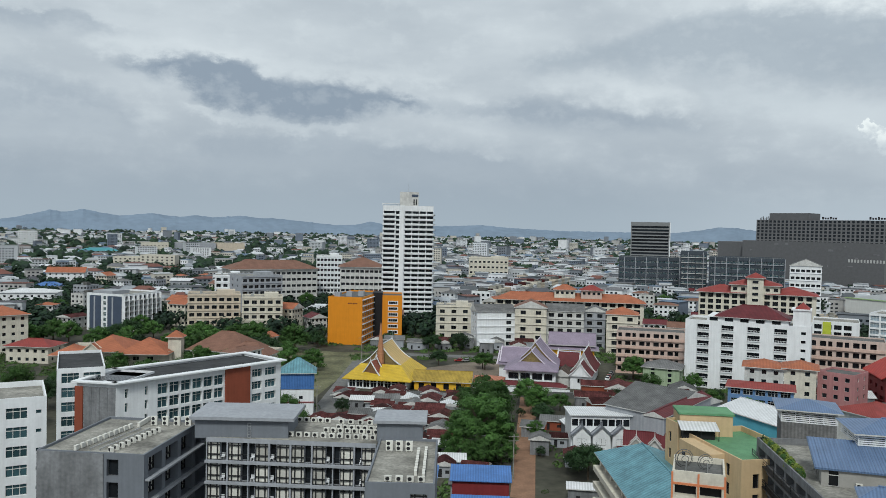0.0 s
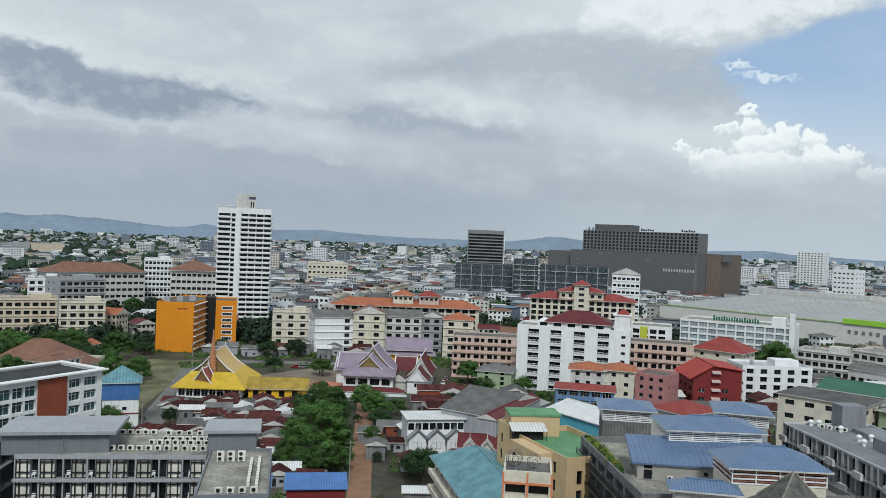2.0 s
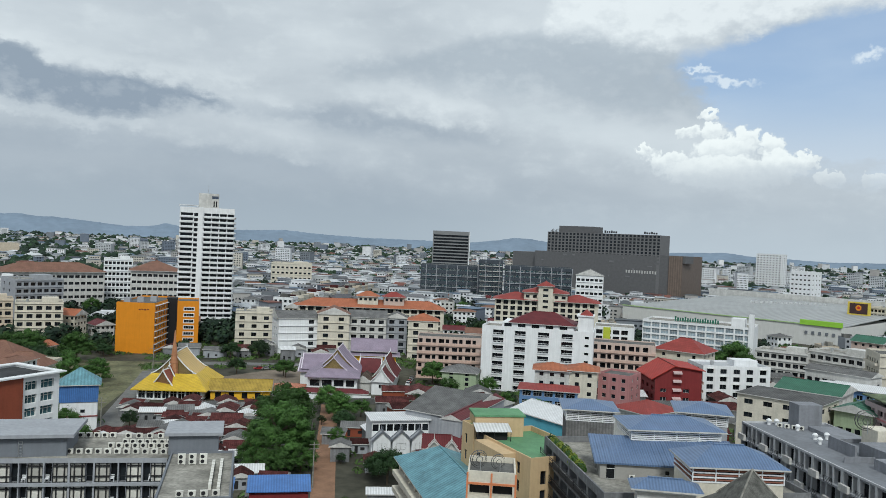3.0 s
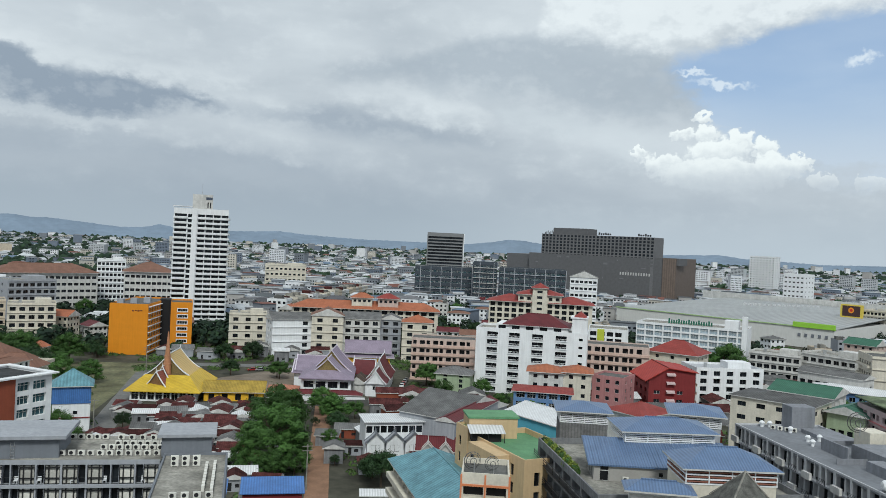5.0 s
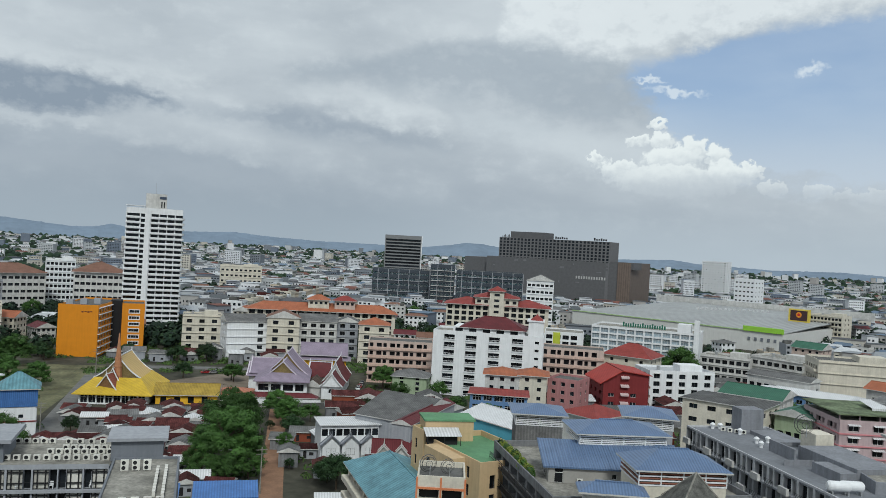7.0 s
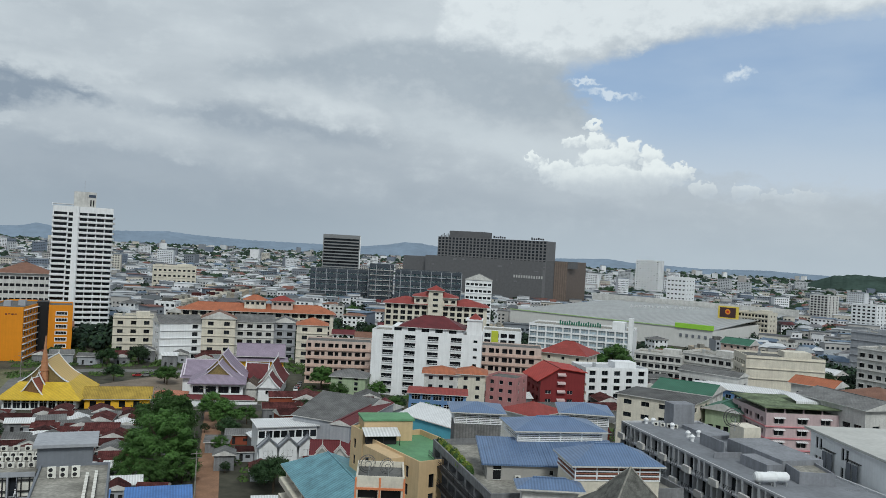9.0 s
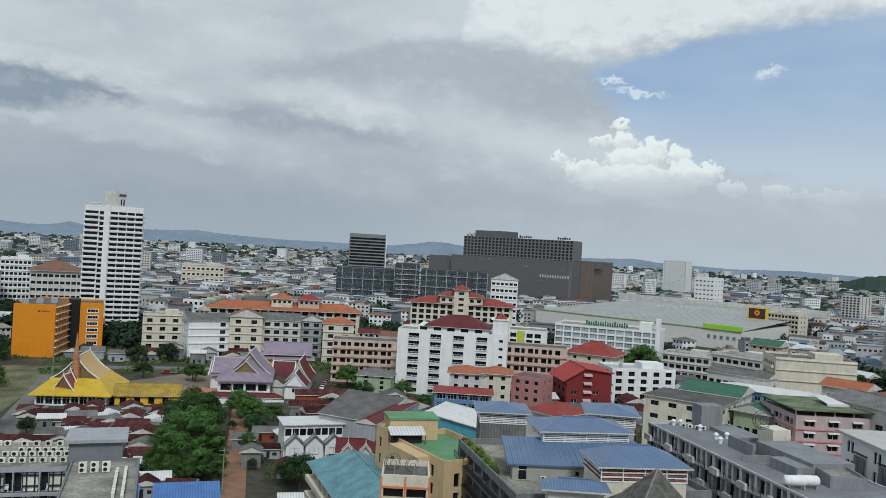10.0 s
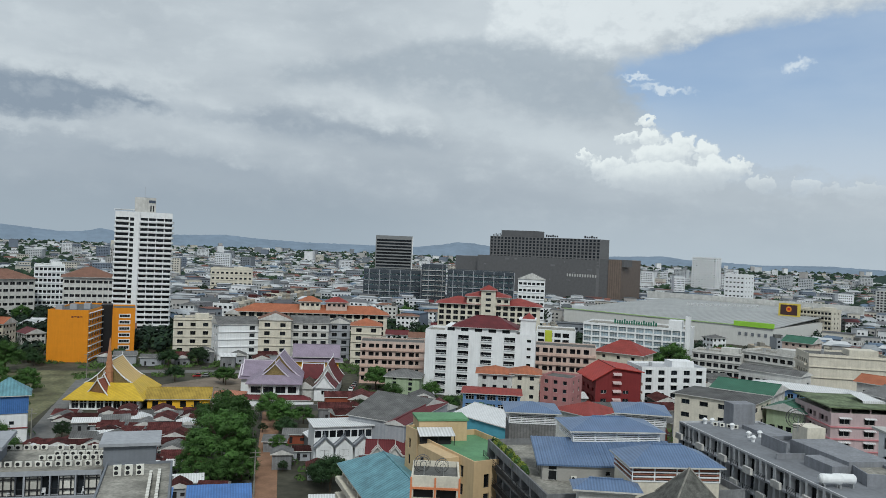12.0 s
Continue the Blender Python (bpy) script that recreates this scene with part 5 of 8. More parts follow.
def row_houses():
    x, y, a, w, d, h = taken(35.8, 213.8, 0.3, 15.9, 10.0, 10.0)
    t = thing("row_house", x, y, a, "pale row house with small grey gables and timber windows", "house")
    hs = [(0.2 + w / 8 * i, h - 2.9, w / 8 - 0.3, 1.9) for i in range(8)] + [(1.2 + w / 3 * i, 1.0 + 3.0 * s, 2.6, 1.7) for s in range(2) for i in range(3)]
    shell(t, w, d, h, {"front": (hs, "dark", 0.25)}, WHITE, 0.0, None)
    g = Geo()
    g.box(-0.6, -0.7, h, w + 0.6, d, h + 0.25)
    part("roof", g, WHITESHEET, t)
    for i in range(3):
        thai_roof(t, w / 3 + 0.5, 2.2, h - 5.0, 2.6, LGREY, GREYP, "gable_roof", x0=w / 3 * i - 0.25, y0=-2.2, sag=0.1, gable_m=WHITE, slices=2)
        b = Geo()
        b.box(w / 3 * i + 0.3, -1.8, 0, w / 3 * (i + 1) - 0.3, -0.003, h - 5.0)
        bay = part("bay", b, WHITE, t)
        part("bay_window", window_mesh(2.4, 1.8, "dark"), None, bay, m=Matrix.Translation((w / 3 * i + 1.4, -1.9, h - 7.6)))
    x, y, a, w, d, h = taken(46.2, 194.6, -14.7, 9.1, 8.0, 8.5)
    t = thing("row_house", x, y, a, "small row house with dark red roof and pale gables", "house")
    shell(t, w, d, h - 1, {"front": ([(1 + 4 * i, h - 3.6, 2.4, 1.6) for i in range(2)], "dark", 0.2)}, OFFWHITE, 0.0, None)
    hip_roof(t, w, d, h - 1, 2.6, 0.8, CRIMSON, gable=True)
    for i in range(2):
        thai_roof(t, 4.2, 2.0, h - 1.2, 2.4, CRIMSON, OFFWHITE, "gable_roof", x0=0.3 + i * 4.4, y0=-1.6, sag=0.1, gable_m=OFFWHITE, slices=2)


row_houses()


def cream_house():
    x, y, a, w, d, h = taken(42.9, 141.8, -78.5, 20.2, 12.7, 25.0)
    t = thing("apartment_house", x, y, a, "tan apartment house with green roof terrace", "apartment building")
    hs = [(2.5 + 4.4 * i, h - 3.6 - 3.0 * s, 1.2, 2.0) for s in range(8) for i in range(4)]
    fr = [(2.0 + 2.6 * i, h - 4.6 - 3.2 * s, 1.1, 2.3) for s in range(7) for i in range(2)]
    shell(t, w, d, h - 1.0, {"front": (hs, "dark", 0.3), "right": (fr, "dark", 0.3)}, TAN, 1.0, GREENDECK)
    q = Geo()
    q.box(5.4, -2.6, 0, 15.4, -0.003, h - 0.4)
    part("projecting_bay", q, TAN, t)
    for i in range(3):
        o = Geo()
        o.box(6.6 + 3.0 * i, -2.68, h - 4.4, 7.6 + 3.0 * i, -2.6, h - 2.2)
        part("bay_window", o, GLASS, t)
    # rooftop room with its white canopy
    x, y, a, w2, d2, h2 = taken(42.8, 140.6, -6.2, 9.2, 6.0, 27.7)
    r = thing("roof_room", x, y, a, "tan rooftop block with green roof edge", "building")
    g = Geo()
    g.box(0, 0, 15, w2, d2, h2)
    part("wall", g, TAN, r)
    g = Geo()
    g.box(-0.2, -0.2, h2, w2 + 0.3, d2, h2 + 0.35)
    part("roof", g, GREENDECK, r)
    c = thing("terrace_canopy", x, y, a, "white sheet canopy over a roof terrace kitchen", "canopy")
    g = Geo()
    g.face([(-0.4, -3.6, h2 - 1.9), (6.2, -3.6, h2 - 1.9), (6.2, -0.1, h2 - 1.1), (-0.4, -0.1, h2 - 1.1)])
    g.face([(-0.4, -3.6, h2 - 2.0), (6.2, -3.6, h2 - 2.0), (6.2, -0.1, h2 - 1.2), (-0.4, -0.1, h2 - 1.2)])
    g.face([(-0.4, -3.6, h2 - 1.9), (6.2, -3.6, h2 - 1.9), (6.2, -3.6, h2 - 2.0), (-0.4, -3.6, h2 - 2.0)])
    part("sheet", g, WHITESHEET, c)
    for u in (-0.2, 3.0, 6.0):
        p = Geo()
        p.box(u, -3.5, 24, u + 0.12, -3.38, h2 - 1.95)
        part("post", p, BLACKM, c)
    # near-black block whose colour carries the shade under the canopy
    g = Geo()
    g.box(0.2, -2.6, 24, 5.6, -0.2, h2 - 2.2)
    part("shaded_room", g, BLACKHOLE, c)
    # side strip and the orange-framed block in front
    x, y, a, w3, d3, h3 = taken(41.4, 144.2, -78.1, 4.5, 14.0, 25.7)
    s = thing("apartment_house", x, y, a, "narrow tan apartment wing", "apartment building")
    shell(s, w3, 5, h3, {"front": ([(1.2, h3 - 3.4 - 3 * k, 0.9, 1.8) for k in range(7)], "dark", 0.2)}, TAN, 0.5, GREENDECK)
    x, y, a, w4, d4, h4 = taken(31.3, 105.4, -18.3, 6.7, 8.0, 28.3)
    s = thing("apartment_house", x, y, a, "pale block with orange frames and open loggias", "apartment building")
    hs = [(0.35 + (w4 - 0.3) / 2 * i, h4 - 3.4 - 3.0 * k, (w4 - 0.3) / 2 - 0.45, 1.5) for k in range(8) for i in range(2)]
    shell(s, w4, d4, h4 - 0.8, {"front": (hs, "", 1.5)}, CREAM, 0.8, DARKCONC)
    # near-black sheet: the shade of the open loggias put into its colour
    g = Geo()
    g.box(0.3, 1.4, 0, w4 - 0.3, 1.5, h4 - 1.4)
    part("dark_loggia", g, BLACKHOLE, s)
    om = mat("orange_trim", (0.62, 0.22, 0.10), 0.7, var=0.1)
    for k in range(8):
        g = Geo()
        g.box(-0.1, -0.12, h4 - 1.85 - 3.0 * k, w4 + 0.1, -0.003, h4 - 1.55 - 3.0 * k)
        part("trim_band", g, om, s)
    for u in (-0.1, w4 / 2 - 0.12, w4 - 0.12):
        g = Geo()
        g.box(u, -0.16, 0, u + 0.25, -0.004, h4 - 0.2)
        part("trim_post", g, om, s)
    fm = pose(x, y, 0, 0, 0, a)
    for u, r_ in ((1.4, 1.3), (4.2, 1.1)):
        p = fm @ Vector((u, 3.5, 0))
        dish(p.x, p.y, h4 - 0.8, r_, a + 20)


cream_house()


def teal_hall():
    x, y, a, w, d, h = taken(32.0, 156.0, -89.3, 37.9, 9.6, 16.0)
    t = thing("hall", x, y, a, "long hall with weathered teal sheet roof and galleries", "building")
    d = 13.0
    hs = [(1 + 4.4 * i, h - 3.2 * (s + 1) + 0.9, 3.6, 1.7) for s in range(4) for i in range(8)]
    shell(t, w, d, h, {"front": (hs, "dark", 1.2)}, CREAM, 0.0, None)
    for s in range(4):
        g = Geo()
        g.box(-0.2, -1.3, h - 3.2 * (s + 1) - 0.1, w, -0.003, h - 3.2 * (s + 1) + 0.9)
        part("gallery_parapet", g, CREAM, t)
    hip_roof(t, w, d, h, 4.0, 1.0, TEALSHEET, gable=False)


teal_hall()


def louvre_house(site, label, z0, rise, slat, wall, n=6, over=0.7, body=True, sides=("front", "left", "right")):
    """A louvred storey under a hipped blue-grey roof; z0: where the louvres begin."""
    x, y, a, w, d, h = taken(*site)
    t = thing("louvred_house", x, y, a, label, "house")
    # near-black box paints the shade seen between the slats
    g = Geo()
    g.box(0.35, 0.35, z0, w - 0.35, d - 0.35, h)
    part("inner_wall", g, BLACKHOLE, t)
    if body:
        g = Geo()
        g.box(0.1, 0.1, 0, w - 0.1, d - 0.1, z0)
        part("wall", g, wall, t)
    for k in range(n):
        z = z0 + (h - 0.35 - z0) * k / n
        hh = (h - 0.35 - z0) / n * 0.62
        for side in sides:
            P, W, turn = sides_of(w, d)[side]
            s = Geo()
            s.box(0, 0, 0, W, 0.08, hh)
            part("slat", s, slat if k % 2 or slat is WHITE else WHITE, t, m=Matrix.Translation(P(0, z, 0)) @ pose(0, 0, 0, 0, 0, turn))
    for u in [0.0, w - 0.15] + [w * f for f in (0.25, 0.5, 0.75)]:
        p = Geo()
        p.box(u, -0.05, z0, u + 0.15, 0.12, h)
        part("post", p, WHITE, t)
    hip_roof(t, w, d, h, rise, over, BLUETILE)
    return t


def blue_roofs():
    x, y, a, w, d, h = taken(52.2, 107.4, -17.2, 20.4, 7.5, 28.5)
    t = thing("house", x, y, a, "grey house under a wide blue-grey tiled roof", "house")
    hs = [(0.9, h - 2.5, 1.3, 2.2), (9.5, h - 1.6, 0.7, 0.7)]
    ls = [(0.8, h - 2.4, 1.0, 2.1), (2.6, h - 2.4, 1.5, 2.1), (4.8, h - 2.4, 1.0, 2.1)]
    shell(t, w, d, h, {"front": (hs, "plain", 0.15), "left": (ls, "dark", 0.2)}, mat("warm_grey_panel", (0.33, 0.32, 0.30), 0.8, var=0.1), 0.0, None)
    g = Geo()
    e, b, r = -0.4, d + 0.8, 2.1
    q = [(-0.9, e, h), (w + 0.6, e, h), (w + 0.6, b, h + r), (-0.9, b, h + r)]
    lo = [(p[0], p[1], p[2] - 0.25) for p in q]
    g.face(q), g.face(lo[::-1])
    for i in range(4):
        g.face((q[i], q[(i + 1) % 4], lo[(i + 1) % 4], lo[i]))
    roof = part("roof", g, BLUETILE, t)
    for i in range(26):
        k = Geo()
        u = -0.8 + i * (w + 1.3) / 26
        k.face([(u, e, h + 0.02), (u + 0.07, e, h + 0.07), (u + 0.07, b, h + r + 0.07), (u, b, h + r + 0.02)])
        k.face([(u + 0.14, e, h + 0.02), (u + 0.07, e, h + 0.07), (u + 0.07, b, h + r + 0.07), (u + 0.14, b, h + r + 0.02)])
        part("tile_rib", k, BLUETILE, roof)
    fm = pose(x, y, 0, 0, 0, a)
    for u in (4.2, 7.2):
        ac_unit(fm, u, -0.5, h - 2.4)
    louvre_house((59.5, 112.1, -11.9, 14.2, 8.6, 32.1), "white louvred roof lantern with blue-grey tiled roof", 30.3, 1.4, WHITE, LGREY, 5, 0.7, False)
    louvre_house((63.0, 145.7, -18.6, 9.5, 9.0, 28.0), "white louvred upper storey with blue-grey tiled roof", 25.6, 1.3, WHITE, GREYSHEET, 6, 0.9)
    louvre_house((79.1, 131.2, -26.1, 8.7, 9.0, 30.5), "white louvred upper storey with blue-grey tiled roof", 28.2, 1.3, WHITE, LGREY, 6, 0.9)
    louvre_house((58.5, 93.1, -13.3, 12.3, 8.0, 31.8), "house with red and white louvres under blue-grey tiled roof", 29.6, 2.0, SLATS, CREAM, 6, 0.6)
    louvre_house((50.1, 92.3, -21.7, 7.5, 3.0, 29.5), "small grey annex with blue tiled lean-to roof", 28.9, 1.0, mat("pale_grey_panel", (0.40, 0.39, 0.37), 0.8, var=0.1), OFFWHITE, 1, 0.8)
    # bare concrete podium with open decks and planting
    x, y, a, w, d, h = taken(51.8, 128.6, -96.4, 24.9, 30.0, 27.0)
    t = thing("podium_block", x, y, a, "bare concrete podium with open decks and roof planting", "building")
    w += 6
    hs = [(1.0 + 4.6 * i, h - 2.9 - 3.1 * s, 4.0, 1.7) for s in range(6) for i in range(6)]
    g = Geo()
    P, W, turn = sides_of(w, d)["front"]
    shell(t, w, d, h - 1.0, {"front": (hs, "", 2.0)}, RAWCONC, 1.0, CONC)
    # black sheet behind the openings, coloured as the shade of the decks
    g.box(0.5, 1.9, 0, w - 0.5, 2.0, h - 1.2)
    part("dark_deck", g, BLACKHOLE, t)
    for s in range(6):
        r = Geo()
        for k in (0.35, 0.75, 1.1):
            r.box(0, -0.7, h - 3.1 - 3.1 * s + k, w, -0.62, h - 3.1 - 3.1 * s + k + 0.07)
        r.box(0, -0.75, h - 3.2 - 3.1 * s, w, -0.003, h - 3.05 - 3.1 * s)
        for k in range(8):
            r.box(k * w / 8, -0.7, h - 3.05 - 3.1 * s, k * w / 8 + 0.08, -0.62, h - 1.9 - 3.1 * s)
        part("deck_rail", r, BLACKM, t)
    fm = pose(x, y, 0, 0, 0, a)
    rg = random.Random(3)
    for i in range(16):
        p = fm @ Vector((1.2 + i * 1.15, 0.9 + rg.uniform(-0.2, 0.5), 0))
        hb = thing("planter_shrub", p.x, p.y, rg.uniform(0, 360), "yellow-green shrub along a concrete parapet", "shrub", "roof shrubs", z=h - 1.0)
        c = Geo()
        for k in range(170):
            n = Vector((rg.gauss(0, 1), rg.gauss(0, 1), abs(rg.gauss(0, 1)))).normalized()
            q = Vector((n.x * 0.8, n.y * 0.8, 0.3 + n.z * rg.uniform(0.8, 1.5)))
            u = n.orthogonal().normalized() * 0.22
            v = n.cross(u).normalized() * 0.10
            c.face((q - u, q + v, q + u, q - v))
        part("leaves", c, HEDGE if i % 3 else LEAF, hb)


blue_roofs()


def pyramid_roof(x, y, z):
    t = thing("pavilion", x, y, -12, "pavilion with steep grey shingle pyramid roof", "pavilion")
    g = Geo()
    r = 4.6
    q = [(-r, -r, z - 5.0), (r, -r, z - 5.0), (r, r, z - 5.0), (-r, r, z - 5.0)]
    k = [(-2.9, -2.9, z - 3.6), (2.9, -2.9, z - 3.6), (2.9, 2.9, z - 3.6), (-2.9, 2.9, z - 3.6)]
    for i in range(4):
        j = (i + 1) % 4
        g.face((q[i], q[j], k[j], k[i]))
        g.face((k[i], k[j], (0.15, 0, z), (-0.15, 0, z)))
        g.face((q[i], q[j], (q[j][0], q[j][1], z - 5.25), (q[i][0], q[i][1], z - 5.25)))
    rf = part("roof", g, SHINGLE, t)
    for sx in (-1, 1):
        for sy in (-1, 1):
            h = Geo()
            a, b = Vector((sx * 2.9, sy * 2.9, z - 3.55)), Vector((0, 0, z + 0.05))
            n = Vector((-sy, sx, 0)).normalized() * 0.12
            h.face((a - n, a + n, b + n, b - n)), h.face((a - n, a + Vector((0, 0, 0.12)), b + Vector((0, 0, 0.12)), b - n)), h.face((a + n, a + Vector((0, 0, 0.12)), b + Vector((0, 0, 0.12)), b + n))
            part("hip_cap", h, CONC, rf)
    b = Geo()
    b.box(-3.6, -3.6, 0, 3.6, 3.6, z - 5.1)
    part("wall", b, CREAM, t)


pyramid_roof(56.4, 77.7, 35.8)


def long_apartment():
    x, y, a, w, d, h = taken(90.8, 128.9, -97.3, 43.3, 16.5, 29.0)
    t = thing("apartment_block", x, y, a, "long grey apartment block with repeated dark balconies", "apartment building")
    w += 6
    n = 13
    bw = w / n
    holes, wins = [], []
    for s in range(7):
        z = h - 3.0 * (s + 1) + 0.15
        for i in range(n):
            if i % 2 == s % 2 or i % 3 == 0:
                holes.append((bw * i + 0.15, z, bw * 0.55, 2.55))
                holes.append((bw * i + bw * 0.62, z, bw * 0.3, 2.55))
            else:
                holes.append((bw * i + 0.25, z, bw * 0.28, 2.55))
                holes.append((bw * i + bw * 0.42, z, bw * 0.46, 2.55))
    shell(t, w, d, h - 0.3, {"front": (holes, "dark", 0.8)}, mat("pale_grey_render", (0.50, 0.51, 0.53), 0.8, var=0.12, streak=0.12), 0.3, mat("pale_grey_roof_deck", (0.19, 0.20, 0.22), 0.8, var=0.2, scale=0.2))
    for s in range(7):
        z = h - 3.0 * (s + 1)
        g = Geo()
        g.box(0, -0.3, z - 0.2, w, -0.003, z + 0.1)
        part("floor_band", g, LGREY, t)
        for i in range(n):
            if (i + s) % 2 == 0:
                b = Geo()
                b.box(bw * i + 0.1, -0.75, z - 0.1, bw * i + bw * 0.6, -0.31, z + 0.95)
                part("balcony", b, OFFWHITE, t)
            else:
                b = Geo()
                for k in range(5):
                    b.box(bw * i + 0.1, -0.62, z + 0.15 + k * 0.2, bw * i + bw * 0.6, -0.58, z + 0.2 + k * 0.2)
                b.box(bw * i + 0.1, -0.62, z + 0.1, bw * i + 0.16, -0.56, z + 1.0), b.box(bw * i + bw * 0.6 - 0.06, -0.62, z + 0.1, bw * i + bw * 0.6, -0.56, z + 1.0)
                part("balcony_rail", b, BLACKM, t)
    gp = mat("grey_render", (0.24, 0.25, 0.275), 0.8, var=0.15, streak=0.2)
    for q, m in (((17.0, 6.2, 24.0, 6.5, 2.0), gp), ((22.0, 8.2, 36.0, 15.5, 2.2), gp), ((29.5, 5.5, 36.0, 8.2, 1.6), gp), ((26.0, 3.0, 26.2, 8.1, 0.9), gp), ((16.5, 12.4, 20.5, 15.8, 3.6), CREAM), ((5.0, 10.0, 14.0, 15.5, 0.7), gp), ((0.2, 9.0, 3.6, 13.5, 4.2), gp)):
        b = Geo()
        b.box(q[0], q[1], h - 0.3, q[2], q[3], h - 0.3 + q[4])
        part("roof_block", b, m, t)
    fm = pose(x, y, 0, 0, 0, a)
    for i in range(4):
        ac_unit(fm, 3.2 + 0.75 * i, 5.2 + 0.95 * i, h - 0.3, 80)
    for u, v in ((5.6, 7.6), (12.0, 7.0), (11.6, 9.4), (15.0, 6.0), (1.2, 4.6), (1.4, 6.0)):
        p = fm @ Vector((u, v, 0))
        tv = thing("roof_vent", p.x, p.y, 0, "white turbine roof ventilator", "ventilator", "roof vents", z=h - 0.3)
        g = Geo()
        g.tube(0, 0, 0, 0.5, 0.3), g.tube(0, 0, 0.5, 0.85, 0.38, 0.5), g.tube(0, 0, 0.85, 1.15, 0.5, 0.2)
        part("turbine", g, WHITE, tv)
    for v in (1.9, 3.9):
        p = fm @ Vector((40.5, v, 0))
        tk = thing("water_tank", p.x, p.y, a + 180 - 12, "white horizontal water tank on a roof", "water tank", "roof tanks", z=h - 0.3)
        g = Geo()
        n2 = 20
        prof = ((-1.7, 0.05), (-1.62, 0.5), (-1.35, 0.72), (1.35, 0.72), (1.62, 0.5), (1.7, 0.05))
        for (xa, ra), (xb, rb) in zip(prof, prof[1:]):
            for i in range(n2):
                c0, c1 = 2 * math.pi * i / n2, 2 * math.pi * (i + 1) / n2
                g.face([(ra * math.cos(c0), xa, 1.15 + ra * math.sin(c0)), (ra * math.cos(c1), xa, 1.15 + ra * math.sin(c1)), (rb * math.cos(c1), xb, 1.15 + rb * math.sin(c1)), (rb * math.cos(c0), xb, 1.15 + rb * math.sin(c0))])
        part("tank", g, WHITE, tk)
        for k in (-1.2, 1.0):
            c = Geo()
            c.box(-0.7, k, 0, 0.7, k + 0.2, 0.5)
            part("cradle", c, METAL, tk)
    p = fm @ Vector((20.0, 10.5, 0))
    dish(p.x, p.y, h + 2.9, 1.7, a + 75)
    x, y, a, w, d, h = taken(93.1, 87.6, -22.5, 5.2, 12.0, 30.5)
    t = thing("stair_block", x, y, a, "grey rendered stair block with stained roof", "building")
    shell(t, w, d, h - 0.4, {}, gp, 0.4, CONC)
    ac_row((x, y, a), (w + 1.0, -1.5), (w + 3.8, -1.5), 3, h - 3.2, 0, True)
    b = thing("roof_ledge", x, y, a, "grey rendered ledge carrying condensers", "building")
    g = Geo()
    g.box(w + 0.1, -3.0, 0, w + 7, 3.0, h - 3.2)
    part("wall", g, LGREY, b)


long_apartment()


